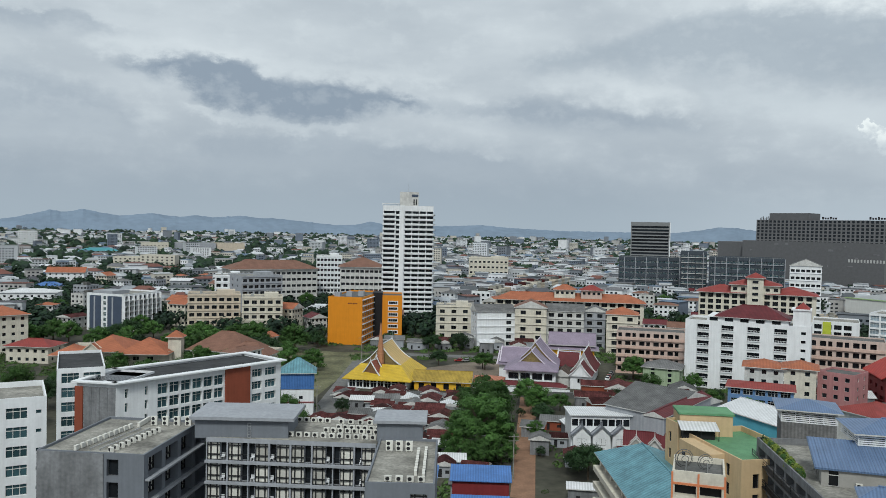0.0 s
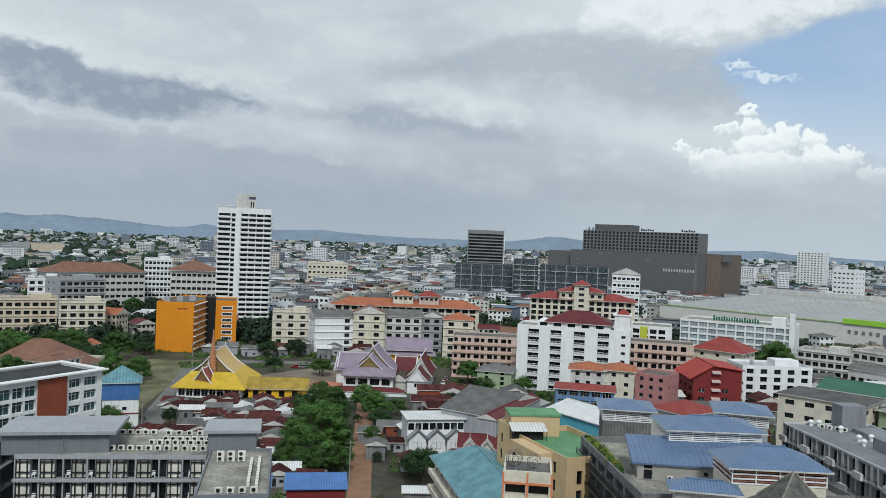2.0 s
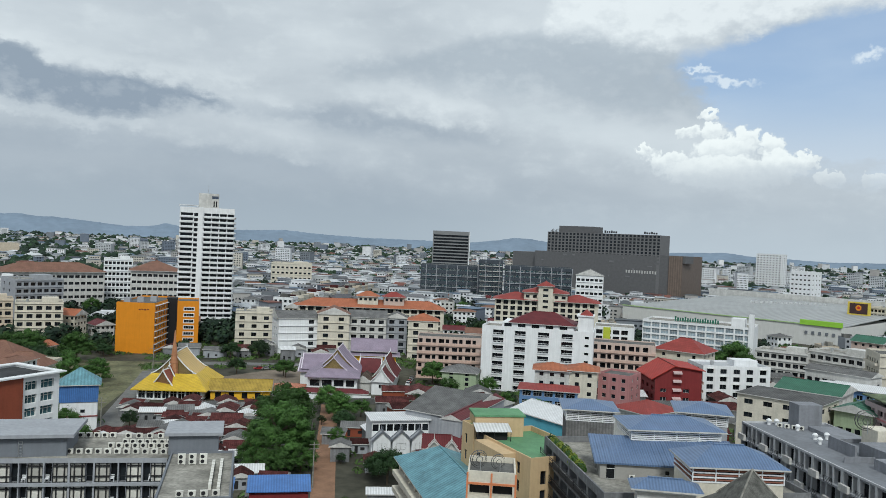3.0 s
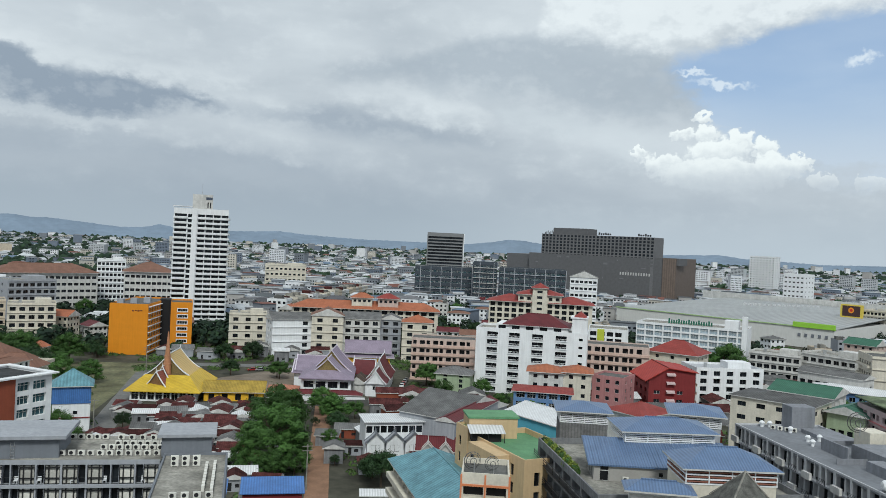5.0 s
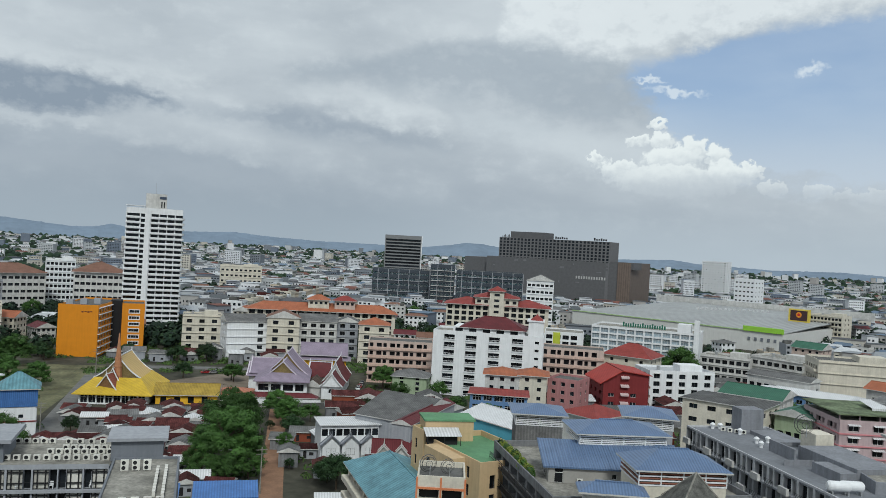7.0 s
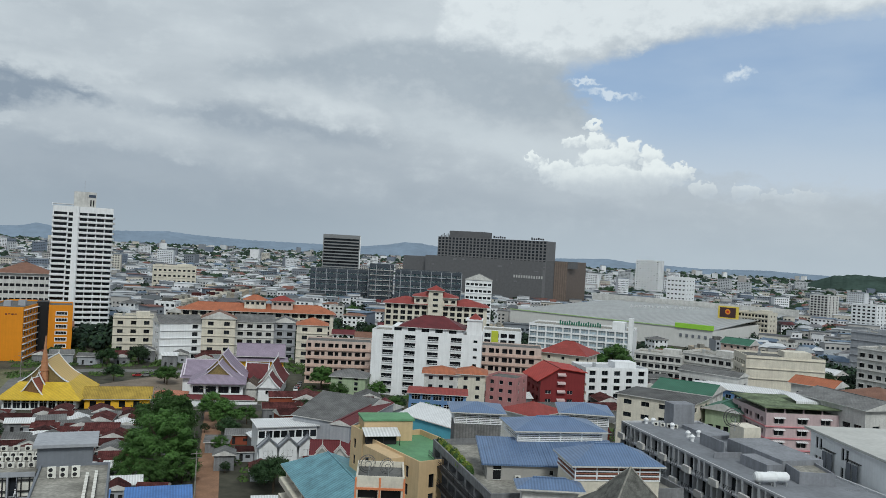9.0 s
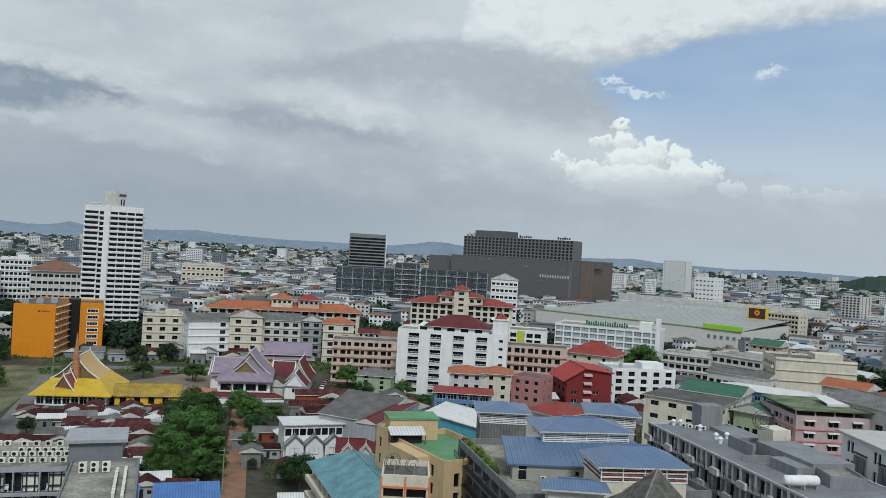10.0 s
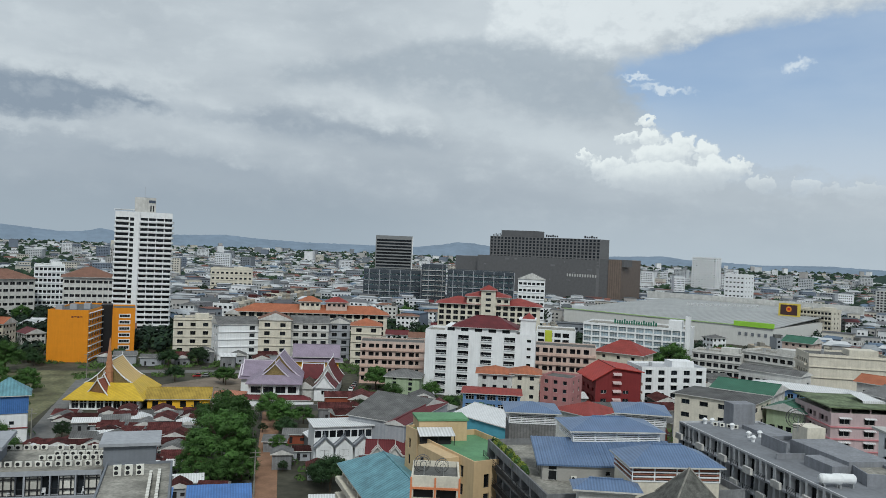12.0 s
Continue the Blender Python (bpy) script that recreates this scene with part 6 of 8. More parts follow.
def pink_block():
    x, y, a, w, d, h = taken(155.0, 157.5, -18.0, 20.0, 20.0, 24.5)
    t = thing("apartment_block", x, y, a, "rose apartment block with green-stained roof deck", "apartment building")
    fs = [(2.2 + 6.2 * i, h - 4.4 - 3.0 * s, 2.6, 1.5) for s in range(7) for i in range(3)]
    ls = [(0.9 + 3.2 * i, h - 4.4 - 3.0 * s, 1.5 if i % 2 else 2.6, 1.5) for s in range(7) for i in range(6)]
    shell(t, w, d, h - 1.6, {"front": (fs, "plain", 0.25), "left": (ls, "dark", 0.7)}, ROSE, 0.0, CONC)
    for s in range(7):
        g = Geo()
        g.box(-0.3, -0.3, h - 5.2 - 3 * s, w, -0.003, h - 4.9 - 3 * s), g.box(-0.3, -0.003, h - 5.2 - 3 * s, -0.003, d, h - 4.9 - 3 * s)
        part("floor_band", g, mat("deep_rose_trim", (0.55, 0.22, 0.24), 0.8, var=0.1), t)
    for u, v, ww, wh in fs:
        g = Geo()
        g.face([(u - 0.2, 0, v + wh + 0.3), (u + ww + 0.2, 0, v + wh + 0.3), (u + ww + 0.2, -0.9, v + wh), (u - 0.2, -0.9, v + wh)])
        part("awning", g, WHITESHEET, t)
    g = Geo()
    g.box(-0.8, -0.8, h - 0.3, w + 0.6, d, h)
    part("roof", g, mat("mossy_roof_deck", (0.15, 0.19, 0.11), 0.9, var=0.6, scale=0.2), t)
    for u in range(5):
        p = Geo()
        p.box(u * w / 4 - 0.15, 0.2, h - 1.6, u * w / 4 + 0.15, 0.5, h - 0.3)
        part("roof_post", p, ROSE, t)
    g = Geo()
    g.face([(w * 0.55, 6, h + 0.6), (w + 1, 6, h + 0.6), (w + 1, 14, h + 1.6), (w * 0.55, 14, h + 1.6)]), g.face([(w * 0.55, 6, h + 0.6), (w + 1, 6, h + 0.6), (w + 1, 6, h), (w * 0.55, 6, h)])
    part("sheet_canopy", g, WHITESHEET, t)
    x, y, a, w, d, h = taken(111.9, 103.3, -108.3, 15.2, 9.7, 33.0)
    t = thing("apartment_block", x, y, a, "white apartment block with black shutters and pale roof", "apartment building")
    hs = [(1.2 + f, h - 3.2 - 3.1 * s, 0.8, 1.9) for s in range(8) for f in (0.4, 1.6, 8.2, 9.4)]
    shell(t, w + 8, d + 4, h - 0.4, {"front": (hs, "dark", 0.2)}, WHITE, 0.0, None)
    g = Geo()
    g.box(-0.7, -0.9, h - 0.4, w + 8.5, d + 4.6, h)
    part("roof", g, mat("pale_roof_deck", (0.46, 0.46, 0.44), 0.8, var=0.12, scale=0.2), t)
    for f in (4.6, 6.2, 11.6, 13.4):
        for s in range(3):
            b = Geo()
            b.box(f, -0.5, h - 5.8 - 3.2 * s, f + 1.2, -0.38, h - 3.0 - 3.2 * s)
            part("shutter", b, GREYP, t)
            c = Geo()
            c.box(f - 0.4, -0.5, h - 2.7 - 3.2 * s, f + 1.6, -0.003, h - 2.6 - 3.2 * s)
            part("canopy", c, BLACKM, t)


pink_block()


def condo():
    x, y, a, w, d, h = taken(-194.0, 434.4, -20.0, 24.5, 30.0, 19.6)
    t = thing("condominium", x, y, a, "white condominium with dark blue-grey panels and balconies", "apartment building")
    sh = 2.95
    fs = [(w * 0.455, h - sh * (s + 1) + 0.5, 1.9, 1.9) for s in range(6)]
    rs = [(0.9 + 3.6 * i, h - sh * (s + 1) + 0.3, 2.9, 2.2) for s in range(6) for i in range(8)]
    shell(t, w, d, h, {"front": (fs, "green", 0.3), "right": (rs, "dark", 1.0)}, WHITE, 0.8)
    for q in ((0.08, 0.40), (0.58, 0.97)):
        g = Geo()
        g.box(w * q[0], -0.15, 0, w * q[1], -0.003, h - 0.4)
        part("panel", g, BLUEGREY, t)
    for q in (0.2, 0.7):
        g = Geo()
        g.box(w * q, -0.3, 0, w * q + 1.0, -0.152, h - 1.0)
        part("pale_strip", g, LGREY, t)
    for i in range(9):
        g = Geo()
        g.box(w + 0.003, 0.3 + 3.6 * i, 0, w + 1.2, 0.6 + 3.6 * i, h)
        part("fin", g, WHITE, t)
    for s in range(6):
        g = Geo()
        g.box(w + 0.003, 0.62, h - sh * (s + 1) - 0.1, w + 0.9, d - 1, h - sh * (s + 1) + 0.15)
        part("balcony_slab", g, OFFWHITE, t)
    g = Geo()
    g.box(1.5, 3, h, w * 0.6, 16, h + 2.0)
    part("roof_room", g, LGREY, t)


condo()


def villas():
    x, y, a, w, d, h = taken(-152.4, 314.7, 4.0, 43.9, 22.0, 9.0)
    t = thing("villa", x, y, a, "cream villa with sprawling terracotta hipped roofs", "house")
    h -= 1
    shell(t, w, d, h, {"front": ([(2 + 5.5 * i, 1 + 3.2 * s, 2.4, 1.6) for s in range(2) for i in range(7)], "plain", 0.25)}, CREAM, 0.0, None)
    hip_roof(t, w * 0.42, d, h, 5.0, 1.5, TERRA, "roof", x0=w * 0.20, y0=-1)
    hip_roof(t, w * 0.40, d * 0.8, h - 0.6, 5.6, 1.5, TERRA, "right_roof", x0=w * 0.58, y0=-3)
    hip_roof(t, w * 0.26, d * 0.6, h - 1.5, 3.4, 1.5, TERRA, "left_roof", x0=-1, y0=-2)
    g = Geo()
    g.box(w * 0.96, 4, 0, w * 1.08, 9, h + 5.2)
    part("stair_tower", g, CREAM, t)
    hip_roof(t, w * 0.12, 5, h + 5.2, 2.6, 0.9, TERRA, "tower_roof", x0=w * 0.96, y0=4)
    thai_roof(t, 8, 4, h, 3.4, TERRA, CREAM, "front_gable", x0=w * 0.24, y0=-4.0, sag=0.1, gable_m=CREAM, slices=2)
    x, y, a, w, d, h = taken(-102.6, 324.6, -13.5, 32.7, 18.0, 9.0)
    t = thing("villa", x, y, a, "cream villa with brown hipped roofs among trees", "house")
    shell(t, w, d, h - 1, {"front": ([(2 + 4.5 * i, 1 + 3.2 * s, 2.0, 1.6) for s in range(2) for i in range(6)], "plain", 0.25)}, CREAM, 0.0, None)
    hip_roof(t, w * 0.75, d, h - 1, 7.0, 1.6, BROWNTILE)
    hip_roof(t, w * 0.5, d * 0.6, h - 1.4, 4.6, 1.4, BROWNTILE, "right_roof", x0=w * 0.55, y0=-3)
    x, y, a, w, d, h = taken(-49.7, 248.4, 51.6, 14.0, 14.0, 7.0)
    t = thing("house", x, y, 8, "white house with blue screen wall and teal hipped roof", "house")
    shell(t, 10, 9, 13.0, {"front": ([(5.5, 1.5 + 3.5 * s, 1.2, 1.0) for s in range(2)], "dark", 0.2)}, WHITE, 0.0, None)
    g = Geo()
    g.box(-0.2, -0.25, 8.2, 10.2, -0.003, 13.1)
    part("blue_screen", g, BLUESHEET, t)
    g = Geo()
    g.box(-0.2, -0.2, 3.9, 10.2, -0.003, 4.2)
    part("red_band", g, REDWALL, t)
    hip_roof(t, 10, 9, 13.3, 4.2, 0.9, TEALSHEET)


villas()


def mall():
    x, y, a, w, d, h = taken(317.0, 927.3, -45.5, 210.0, 90.0, 52.8)
    t = thing("mall", x, y, a, "huge windowless charcoal shopping mall", "shopping mall")
    g = Geo()
    g.box(0, 8, 0, w * 0.25, d, h - 2)
    part("left_block", g, DARKGREY, t)
    g = Geo()
    g.box(w * 0.16, 0, 0, w * 0.93, d - 2, h)
    part("main_block", g, DARKGREY, t)
    g = Geo()
    g.box(w * 0.93 + 0.01, -1, 0, w, d - 2, h + 1)
    part("ribbed_corner", g, mat("bronze_ribbed_cladding", (0.155, 0.12, 0.10), 0.6, var=0.15, ribs=2.5), t)
    for i in range(12):
        b = Geo()
        b.box(w * 0.70 + i * 3.0, -0.3, h * 0.62, w * 0.70 + 1.6 + i * 3.0, -0.003, h * 0.62 + 3.2)
        part("wall_letter", b, mat("pale_sign", (0.45, 0.45, 0.44), 0.6), t)
    rg = random.Random(5)
    for i in range(14):
        b = Geo()
        u, v = rg.uniform(0.2, 0.85) * w, rg.uniform(0.45, 0.95) * h
        b.box(u, -0.25, v, u + rg.uniform(1, 6), -0.003, v + rg.uniform(0.8, 2.2))
        part("wall_panel", b, mat("grey_panel", (0.17, 0.17, 0.18), 0.6), t)
    x, y, a, w, d, h = taken(354.8, 900.7, -49.0, 139.7, 30.0, 76.2)
    t = thing("hotel_slab", x, y, a, "charcoal hotel slab with gridded windows over the mall", "hotel")
    z0 = h - 34
    n, st = 30, 9
    bw = w / n
    hs = [(bw * i + bw * 0.18, h - 3.7 * (s + 1) + 0.6, bw * 0.64, 2.5) for s in range(st) for i in range(n)]
    g = Geo()
    P, W, turn = sides_of(w, d)["front"]
    facade(g, P, w, h, hs, 0.5)
    for u, v, ww, wh in hs:
        g.face((P(u, v, 0.5), P(u + ww, v, 0.5), P(u + ww, v + wh, 0.5), P(u, v + wh, 0.5)), 1)
    g.face([(0, 0, 0), (0, d, 0), (0, d, h), (0, 0, h)]), g.face([(w, 0, 0), (w, d, 0), (w, d, h), (w, 0, h)]), g.face([(0, d, h), (w, d, h), (w, 0, h), (0, 0, h)])
    part("wall", g, [mat("grey_grid_cladding", (0.15, 0.15, 0.155), 0.7, var=0.1), GLASS], t)
    b = Geo()
    b.box(w * 0.10, 2, h, w * 0.42, d - 2, h + 7.5)
    part("plant_storey", b, DARKGREY, t)
    for f in (0.52, 0.86):
        for i in range(6):
            b = Geo()
            b.box(w * f + i * 2.7, 0.5, h + 0.8, w * f + 1.8 + i * 2.7, 0.9, h + (3.6 if i % 3 == 0 else 2.8))
            part("sign_letter", b, BLACKM, t)
    for i in range(7):
        b = Geo()
        b.box(w * 0.02 + i * 1.8, 2, h, w * 0.02 + i * 1.8 + 0.5, 3, h + 2.0 + (i % 3))
        part("roof_mast", b, DARKGREY, t)
    b = Geo()
    b.box(w + 0.01, 2, h - 30, w + 28, d, h - 22)
    part("end_block", b, DARKGREY, t)
    x, y, a, w, d, h = taken(241.4, 1021.9, -14.6, 48.0, 30.0, 71.4)
    t = thing("office_tower", x, y, a, "dark glass office block with pale end wall", "office building")
    n = 16
    sh = (h - 4) / n
    shell(t, w, d, h, {"front": ([(1.2, sh * s + 1.6, w - 2.4, sh * 0.62) for s in range(n)], "dark", 0.5)}, mat("mid_grey_cladding", (0.20, 0.205, 0.21), 0.7, var=0.08), 1.0)
    b = Geo()
    b.box(w + 0.003, 0, 0, w + 1.0, d, h + 1)
    part("end_wall", b, WHITE, t)


mall()


def store():
    x, y, a, w, d, h = taken(301.7, 592.6, -60.1, 169.1, 200.0, 14.6)
    q0 = pose(x, y, 0, 0, 0, a) @ Vector((-10, -75, 0))
    taken(q0.x, q0.y, a, w + 20, 75)
    t = thing("superstore", x, y, a, "huge pale superstore hall with lime green edge", "store")
    g = Geo()
    g.box(0, 0, 0, w, 120, h - 1.2)
    part("wall", g, mat("pale_warm_cladding", (0.62, 0.62, 0.60), 0.6, var=0.05, streak=0.06), t)
    b = Geo()
    b.box(-0.5, -0.6, h - 0.9, w * 0.84, 0.6, h - 0.2)
    part("green_edge", b, mat("faded_green_trim", (0.36, 0.50, 0.24), 0.6, var=0.08), t)
    b = Geo()
    b.box(w * 0.84 + 0.01, -1.0, h - 1.0, w + 0.5, 1.0, h + 2.4)
    part("green_sign_band", b, LIME, t)
    r = Geo()
    n = 10
    for i in range(n):
        u0, u1 = i / n, (i + 1) / n
        z0, z1 = h - 1.1 + 5 * math.sin(math.pi * u0 * 0.5), h - 1.1 + 5 * math.sin(math.pi * u1 * 0.5)
        r.face([(0, u0 * 200, z0), (w, u0 * 200, z0), (w, u1 * 200, z1), (0, u1 * 200, z1)])
    part("roof", r, mat("long_span_grey_roof", (0.33, 0.34, 0.34), 0.6, var=0.12, scale=0.05, ribs=4.0), t)
    b = Geo()
    b.box(-30, 201, h + 2, w + 6, 203, h + 9)
    part("back_parapet", b, OFFWHITE, t)
    for i in range(16):
        b = Geo()
        b.box(w * 0.3 + i * 3, 120 + i * 3, h + 2.5, w * 0.3 + i * 3 + 1.6, 123 + i * 3, h + 4.8)
        part("roof_vent", b, WHITESHEET, t)
    for i in range(5):
        b = Geo()
        b.box(w * 0.86 + i * 4.5, -0.4, h * 0.5, w * 0.86 + i * 4.5 + 1.8, -0.003, h * 0.5 + 2.2)
        part("wall_vent", b, GREYP, t)
    x, y, a, w, d, h = taken(199.5, 369.6, -40.6, 53.3, 24.0, 23.6)
    t = thing("hotel", x, y, a, "white hotel with gridded pale blue windows and roof sign", "hotel")
    n = 12
    bw = w / n
    hs = [(bw * i + 0.35, h - 3.1 * (s + 1) + 0.4, bw - 0.7, 2.3) for s in range(7) for i in range(n)]
    shell(t, w, d, h, {"front": (hs, "pale", 0.5), "left": ([(2 + 5 * i, h - 3.1 * (s + 1) + 0.6, 2.4, 1.8) for s in range(7) for i in range(4)], "pale", 0.3)}, WHITE, 0.8)
    for i in range(18):
        b = Geo()
        b.box(w * 0.30 + i * 1.2, -0.4, h + 1.2, w * 0.30 + i * 1.2 + 0.8, -0.1, h + (3.0 if i % 4 else 3.6))
        part("sign_letter", b, mat("dark_green_sign", (0.02, 0.14, 0.09), 0.5), t)
    b = Geo()
    b.box(w * 0.80, 2, h, w * 0.92, 10, h + 4.5)
    part("roof_room", b, WHITE, t)
    b = Geo()
    b.box(w * 0.955, -0.4, 0, w, 3, h + 7)
    part("corner_fin", b, WHITE, t)
    x, y, a, w, d, h = taken(176.0, 375.8, -26.5, 19.9, 20.0, 19.2)
    t = thing("apartment_block", x, y, a, "white annex block with dark square windows", "building")
    shell(t, w, d, h, {"front": ([(0.8 + 4.2 * i, h - 3.3 * (s + 1), 3.2, 2.2) for s in range(6) for i in range(int((w - 1) // 4.2))], "dark", 0.5)}, WHITE, 0.6)
    b = Geo()
    b.box(w * 0.22, -0.3, h - 6.5, w * 0.40, -0.003, h + 0.2)
    part("lime_banner", b, mat("yellow_green_banner", (0.45, 0.50, 0.05), 0.7), t)


store()
NAVY = mat("dark_navy_cladding", (0.055, 0.068, 0.085), 0.6, var=0.2)
for site, lab, st, n, wall, k in (((165.1, 741.9, -14.6, 54.1, 30.0, 36.0), "low dark condominium with glazed balconies", 7, 22, NAVY, "green"), ((212.5, 708.8, -17.6, 22.5, 30.0, 42.6), "dark condominium with white floor bands", 9, 7, NAVY, "green"),
                                  ((223.1, 663.5, -21.0, 58.1, 30.0, 39.7), "long dark condominium with glazed bays", 8, 26, NAVY, "green")):
    t_ = plain_building("condominium", taken(*site), lab, st, n, 0, wall, "building", (2.0, 1.9, 0.6), k, group="condominiums below the mall", recess=0.6)
    for i_ in range(0, n + 1, 2):
        g_ = Geo()
        u_ = site[3] * i_ / n
        g_.box(u_ - 0.3, -1.2, 0, u_ + 0.3, -0.003, site[5] + (1.5 if i_ % 2 else 0.2))
        part("pale_fin", g_, LGREY if i_ % 4 else NAVY, t_)
    for s_ in range(1, st, 2 if "bands" not in lab else 1):
        g_ = Geo()
        g_.box(0.6, -0.9, site[5] / st * s_ - 0.15, site[3] - 0.6, -0.004, site[5] / st * s_ + 0.35)
        part("floor_band", g_, OFFWHITE if "bands" in lab else LGREY, t_)
shophouse((256.5, 586.3, -24.6, 21.5, 24.0, 37.4), "white hotel with grey roof gables", 7, 6, WHITE, "gable", GREYSHEET)
shophouse((28.5, 849.5, -3.3, 42.1, 20.0, 28.1), "cream block with tall dark openings", 5, 9, CREAM)
shophouse((394.1, 339.3, -78.5, 21.2, 20.0, 25.9), "blank grey rendered block", 6, 0, LGREY)
shophouse((328.0, 278.1, -84.7, 17.9, 20.0, 24.3), "pale flats with long balconies", 5, 4, OFFWHITE)


def shop_terrace():
    """A long street of shophouses running away from the camera, one thing for each house."""
    x, y, a, w, d, h = taken(34.2, 559.0, 67.9, 249.0, 14.0, 24.0)
    n = 20
    bw = w / n
    fm = pose(x, y, 0, 0, 0, a)
    rg = random.Random(11)
    for i in range(n):
        p = fm @ Vector((bw * i, 0, 0))
        hh, ww = rg.choice((12.5, 13.5, 12.5, 15.0)), bw - 0.3
        t = thing("shophouse", p.x, p.y, a, "four-storey shophouse in a long stained terrace", "building", "shophouse terrace")
        g = Geo()
        for side, (F, W, turn) in sides_of(ww, d).items():
            hs = grid(W, 4, 4, hh / 4, 2.0, 1.8, 0.7) if side in ("front", "left") else []
            facade(g, F, W, hh + 0.6, hs, 0.5)
            for u, v, hw, hv in hs:
                g.face((F(u, v, 0.5), F(u + hw, v, 0.5), F(u + hw, v + hv, 0.5), F(u, v + hv, 0.5)), 1)
        part("wall", g, [rg.choice((OFFWHITE, CREAM, BEIGE, WHITE)), GLASS], t)
        r = Geo()
        r.box(0.1, 0.1, hh - 0.2, ww - 0.1, d - 0.1, hh), r.box(ww * 0.5, d * 0.4, hh, ww * 0.9, d * 0.8, hh + 2.4)
        part("roof", r, rg.choice((CONC, DARKCONC, RUST)), t)


shop_terrace()
P = plain_building
P("house", taken(102.9, 205.7, -67.5, 12.5, 14.0, 15.3), "low house with dark red hipped roof", 3, 0, 0, OFFWHITE, "house", rooftype="hip", roofmat=REDTILE, rise=2.4, over=0.8)
P("shed_row", taken(216.4, 268.7, -64.6, 24.7, 10.0, 16.1), "long dark shed with cement sheet roof", 3, 8, 2, OFFWHITE, "building", (2.0, 1.5, 0.9), "dark", rooftype="hip", roofmat=GREYSHEET, rise=1.6, over=0.6, gable=True)
P("townhouse", taken(173.7, 309.6, -50.7, 20.6, 16.0, 17.6), "townhouse with dark red hipped roof and cream walls", 5, 3, 3, CREAM, "house", rooftype="hip", roofmat=REDTILE, rise=5.0, over=1.2)
P("house", taken(217.8, 191.5, -85.2, 17.4, 16.0, 21.2), "pale house with brown hipped roof", 4, 3, 2, OFFWHITE, "house", rooftype="hip", roofmat=BROWNTILE, rise=2.5, over=1.0)
P("house", taken(222.7, 215.6, -67.9, 14.1, 12.0, 19.8), "pale house with orange-brown gabled roof", 4, 3, 2, OFFWHITE, "house", rooftype="hip", roofmat=TERRA, rise=2.2, over=1.0, gable=True)
P("house", taken(174.0, 165.3, -92.1, 21.7, 14.0, 26.0), "pale building with dark cement sheet roof", 4, 6, 2, OFFWHITE, "building", (2.4, 1.4, 0.9), "dark", rooftype="hip", roofmat=GREYSHEET, rise=2.0, over=1.0, gable=True)
P("house", taken(153.2, 178.2, -60.0, 9.6, 12.0, 20.1), "pale house with green metal roof", 3, 4, 2, GREENWALL, "house", rooftype="hip", roofmat=GREENSHEET, rise=2.0, over=1.0, gable=True)
P("shop", taken(317.8, 359.7, -64.5, 15.9, 14.0, 16.1), "pink shop with green metal roof", 5, 4, 2, PINK, "building", rooftype="hip", roofmat=GREENSHEET, rise=3.0, over=0.8, gable=True)
P("house", taken(78.4, 306.0, -24.3, 13.7, 12.0, 8.0), "pale green house with grey hipped roof", 4, 2, 2, GREENWALL, "house", rooftype="hip", roofmat=GREYSHEET, rise=2.5, over=0.8)
P("house", taken(172.5, 226.9, -54.4, 18.9, 18.0, 16.5), "pale house with green metal gabled roofs", 4, 4, 3, OFFWHITE, "house", rooftype="hip", roofmat=GREENSHEET, rise=2.5, over=1, gable=True)
P("house", taken(134.1, 193.0, -56.2, 21.7, 16.0, 21.7), "cream flats with shallow grey roof", 6, 4, 3, CREAM, "house", (2.4, 1.3, 0.9), "dark", rooftype="hip", roofmat=GREYSHEET, rise=1.2, over=0.6)
P("shop_row", taken(206.6, 250.9, -53.0, 39.9, 12.0, 13.0), "long blue shop row with white sheet roof", 3, 12, 2, BLUEWALL, "building", (2.0, 1.6, 0.9), rooftype="hip", roofmat=WHITESHEET, rise=1.5, over=1)
cream_block = shophouse((247.4, 264.3, -27.5, 32.3, 20.0, 21.8), "cream block with balconies and blank end wall", 5, 0, CREAM, "flat", DARKCONC, 0.0, 5, group="")
CF = (247.4, 264.3, -27.5, 32.3, 20.0, 21.8)
balconies(cream_block, CF[3], CF[4], [(CF[4] / 6 * (i + 1) - 1.4, CF[5] / 5 * s + 0.1, 2.8, 2) for s in range(1, 5) for i in range(5)], "left", 1.3, CREAM, 3.4)
P("shed", taken(46.3, 220.2, -46.9, 18.4, 30.0, 11.9), "large shed with dark cement sheet roof", 2, 0, 0, LGREY, "shed", rooftype="hip", roofmat=GREYSHEET, rise=4.5, over=0.5, gable=True, ridge="x")
P("shed", taken(68.4, 193.2, -68.2, 20.6, 14.0, 17.5), "shed with white metal roof", 3, 0, 0, BLUEHALL, "shed", rooftype="hip", roofmat=WHITESHEET, rise=2, over=0.5, gable=True)
P("shed", taken(51.4, 198.5, -37.4, 5.3, 34.0, 14.1), "narrow shed with dark red sheet roof", 3, 0, 0, LGREY, "shed", rooftype="hip", roofmat=CRIMSON, rise=1.2, over=0.3, gable=True)


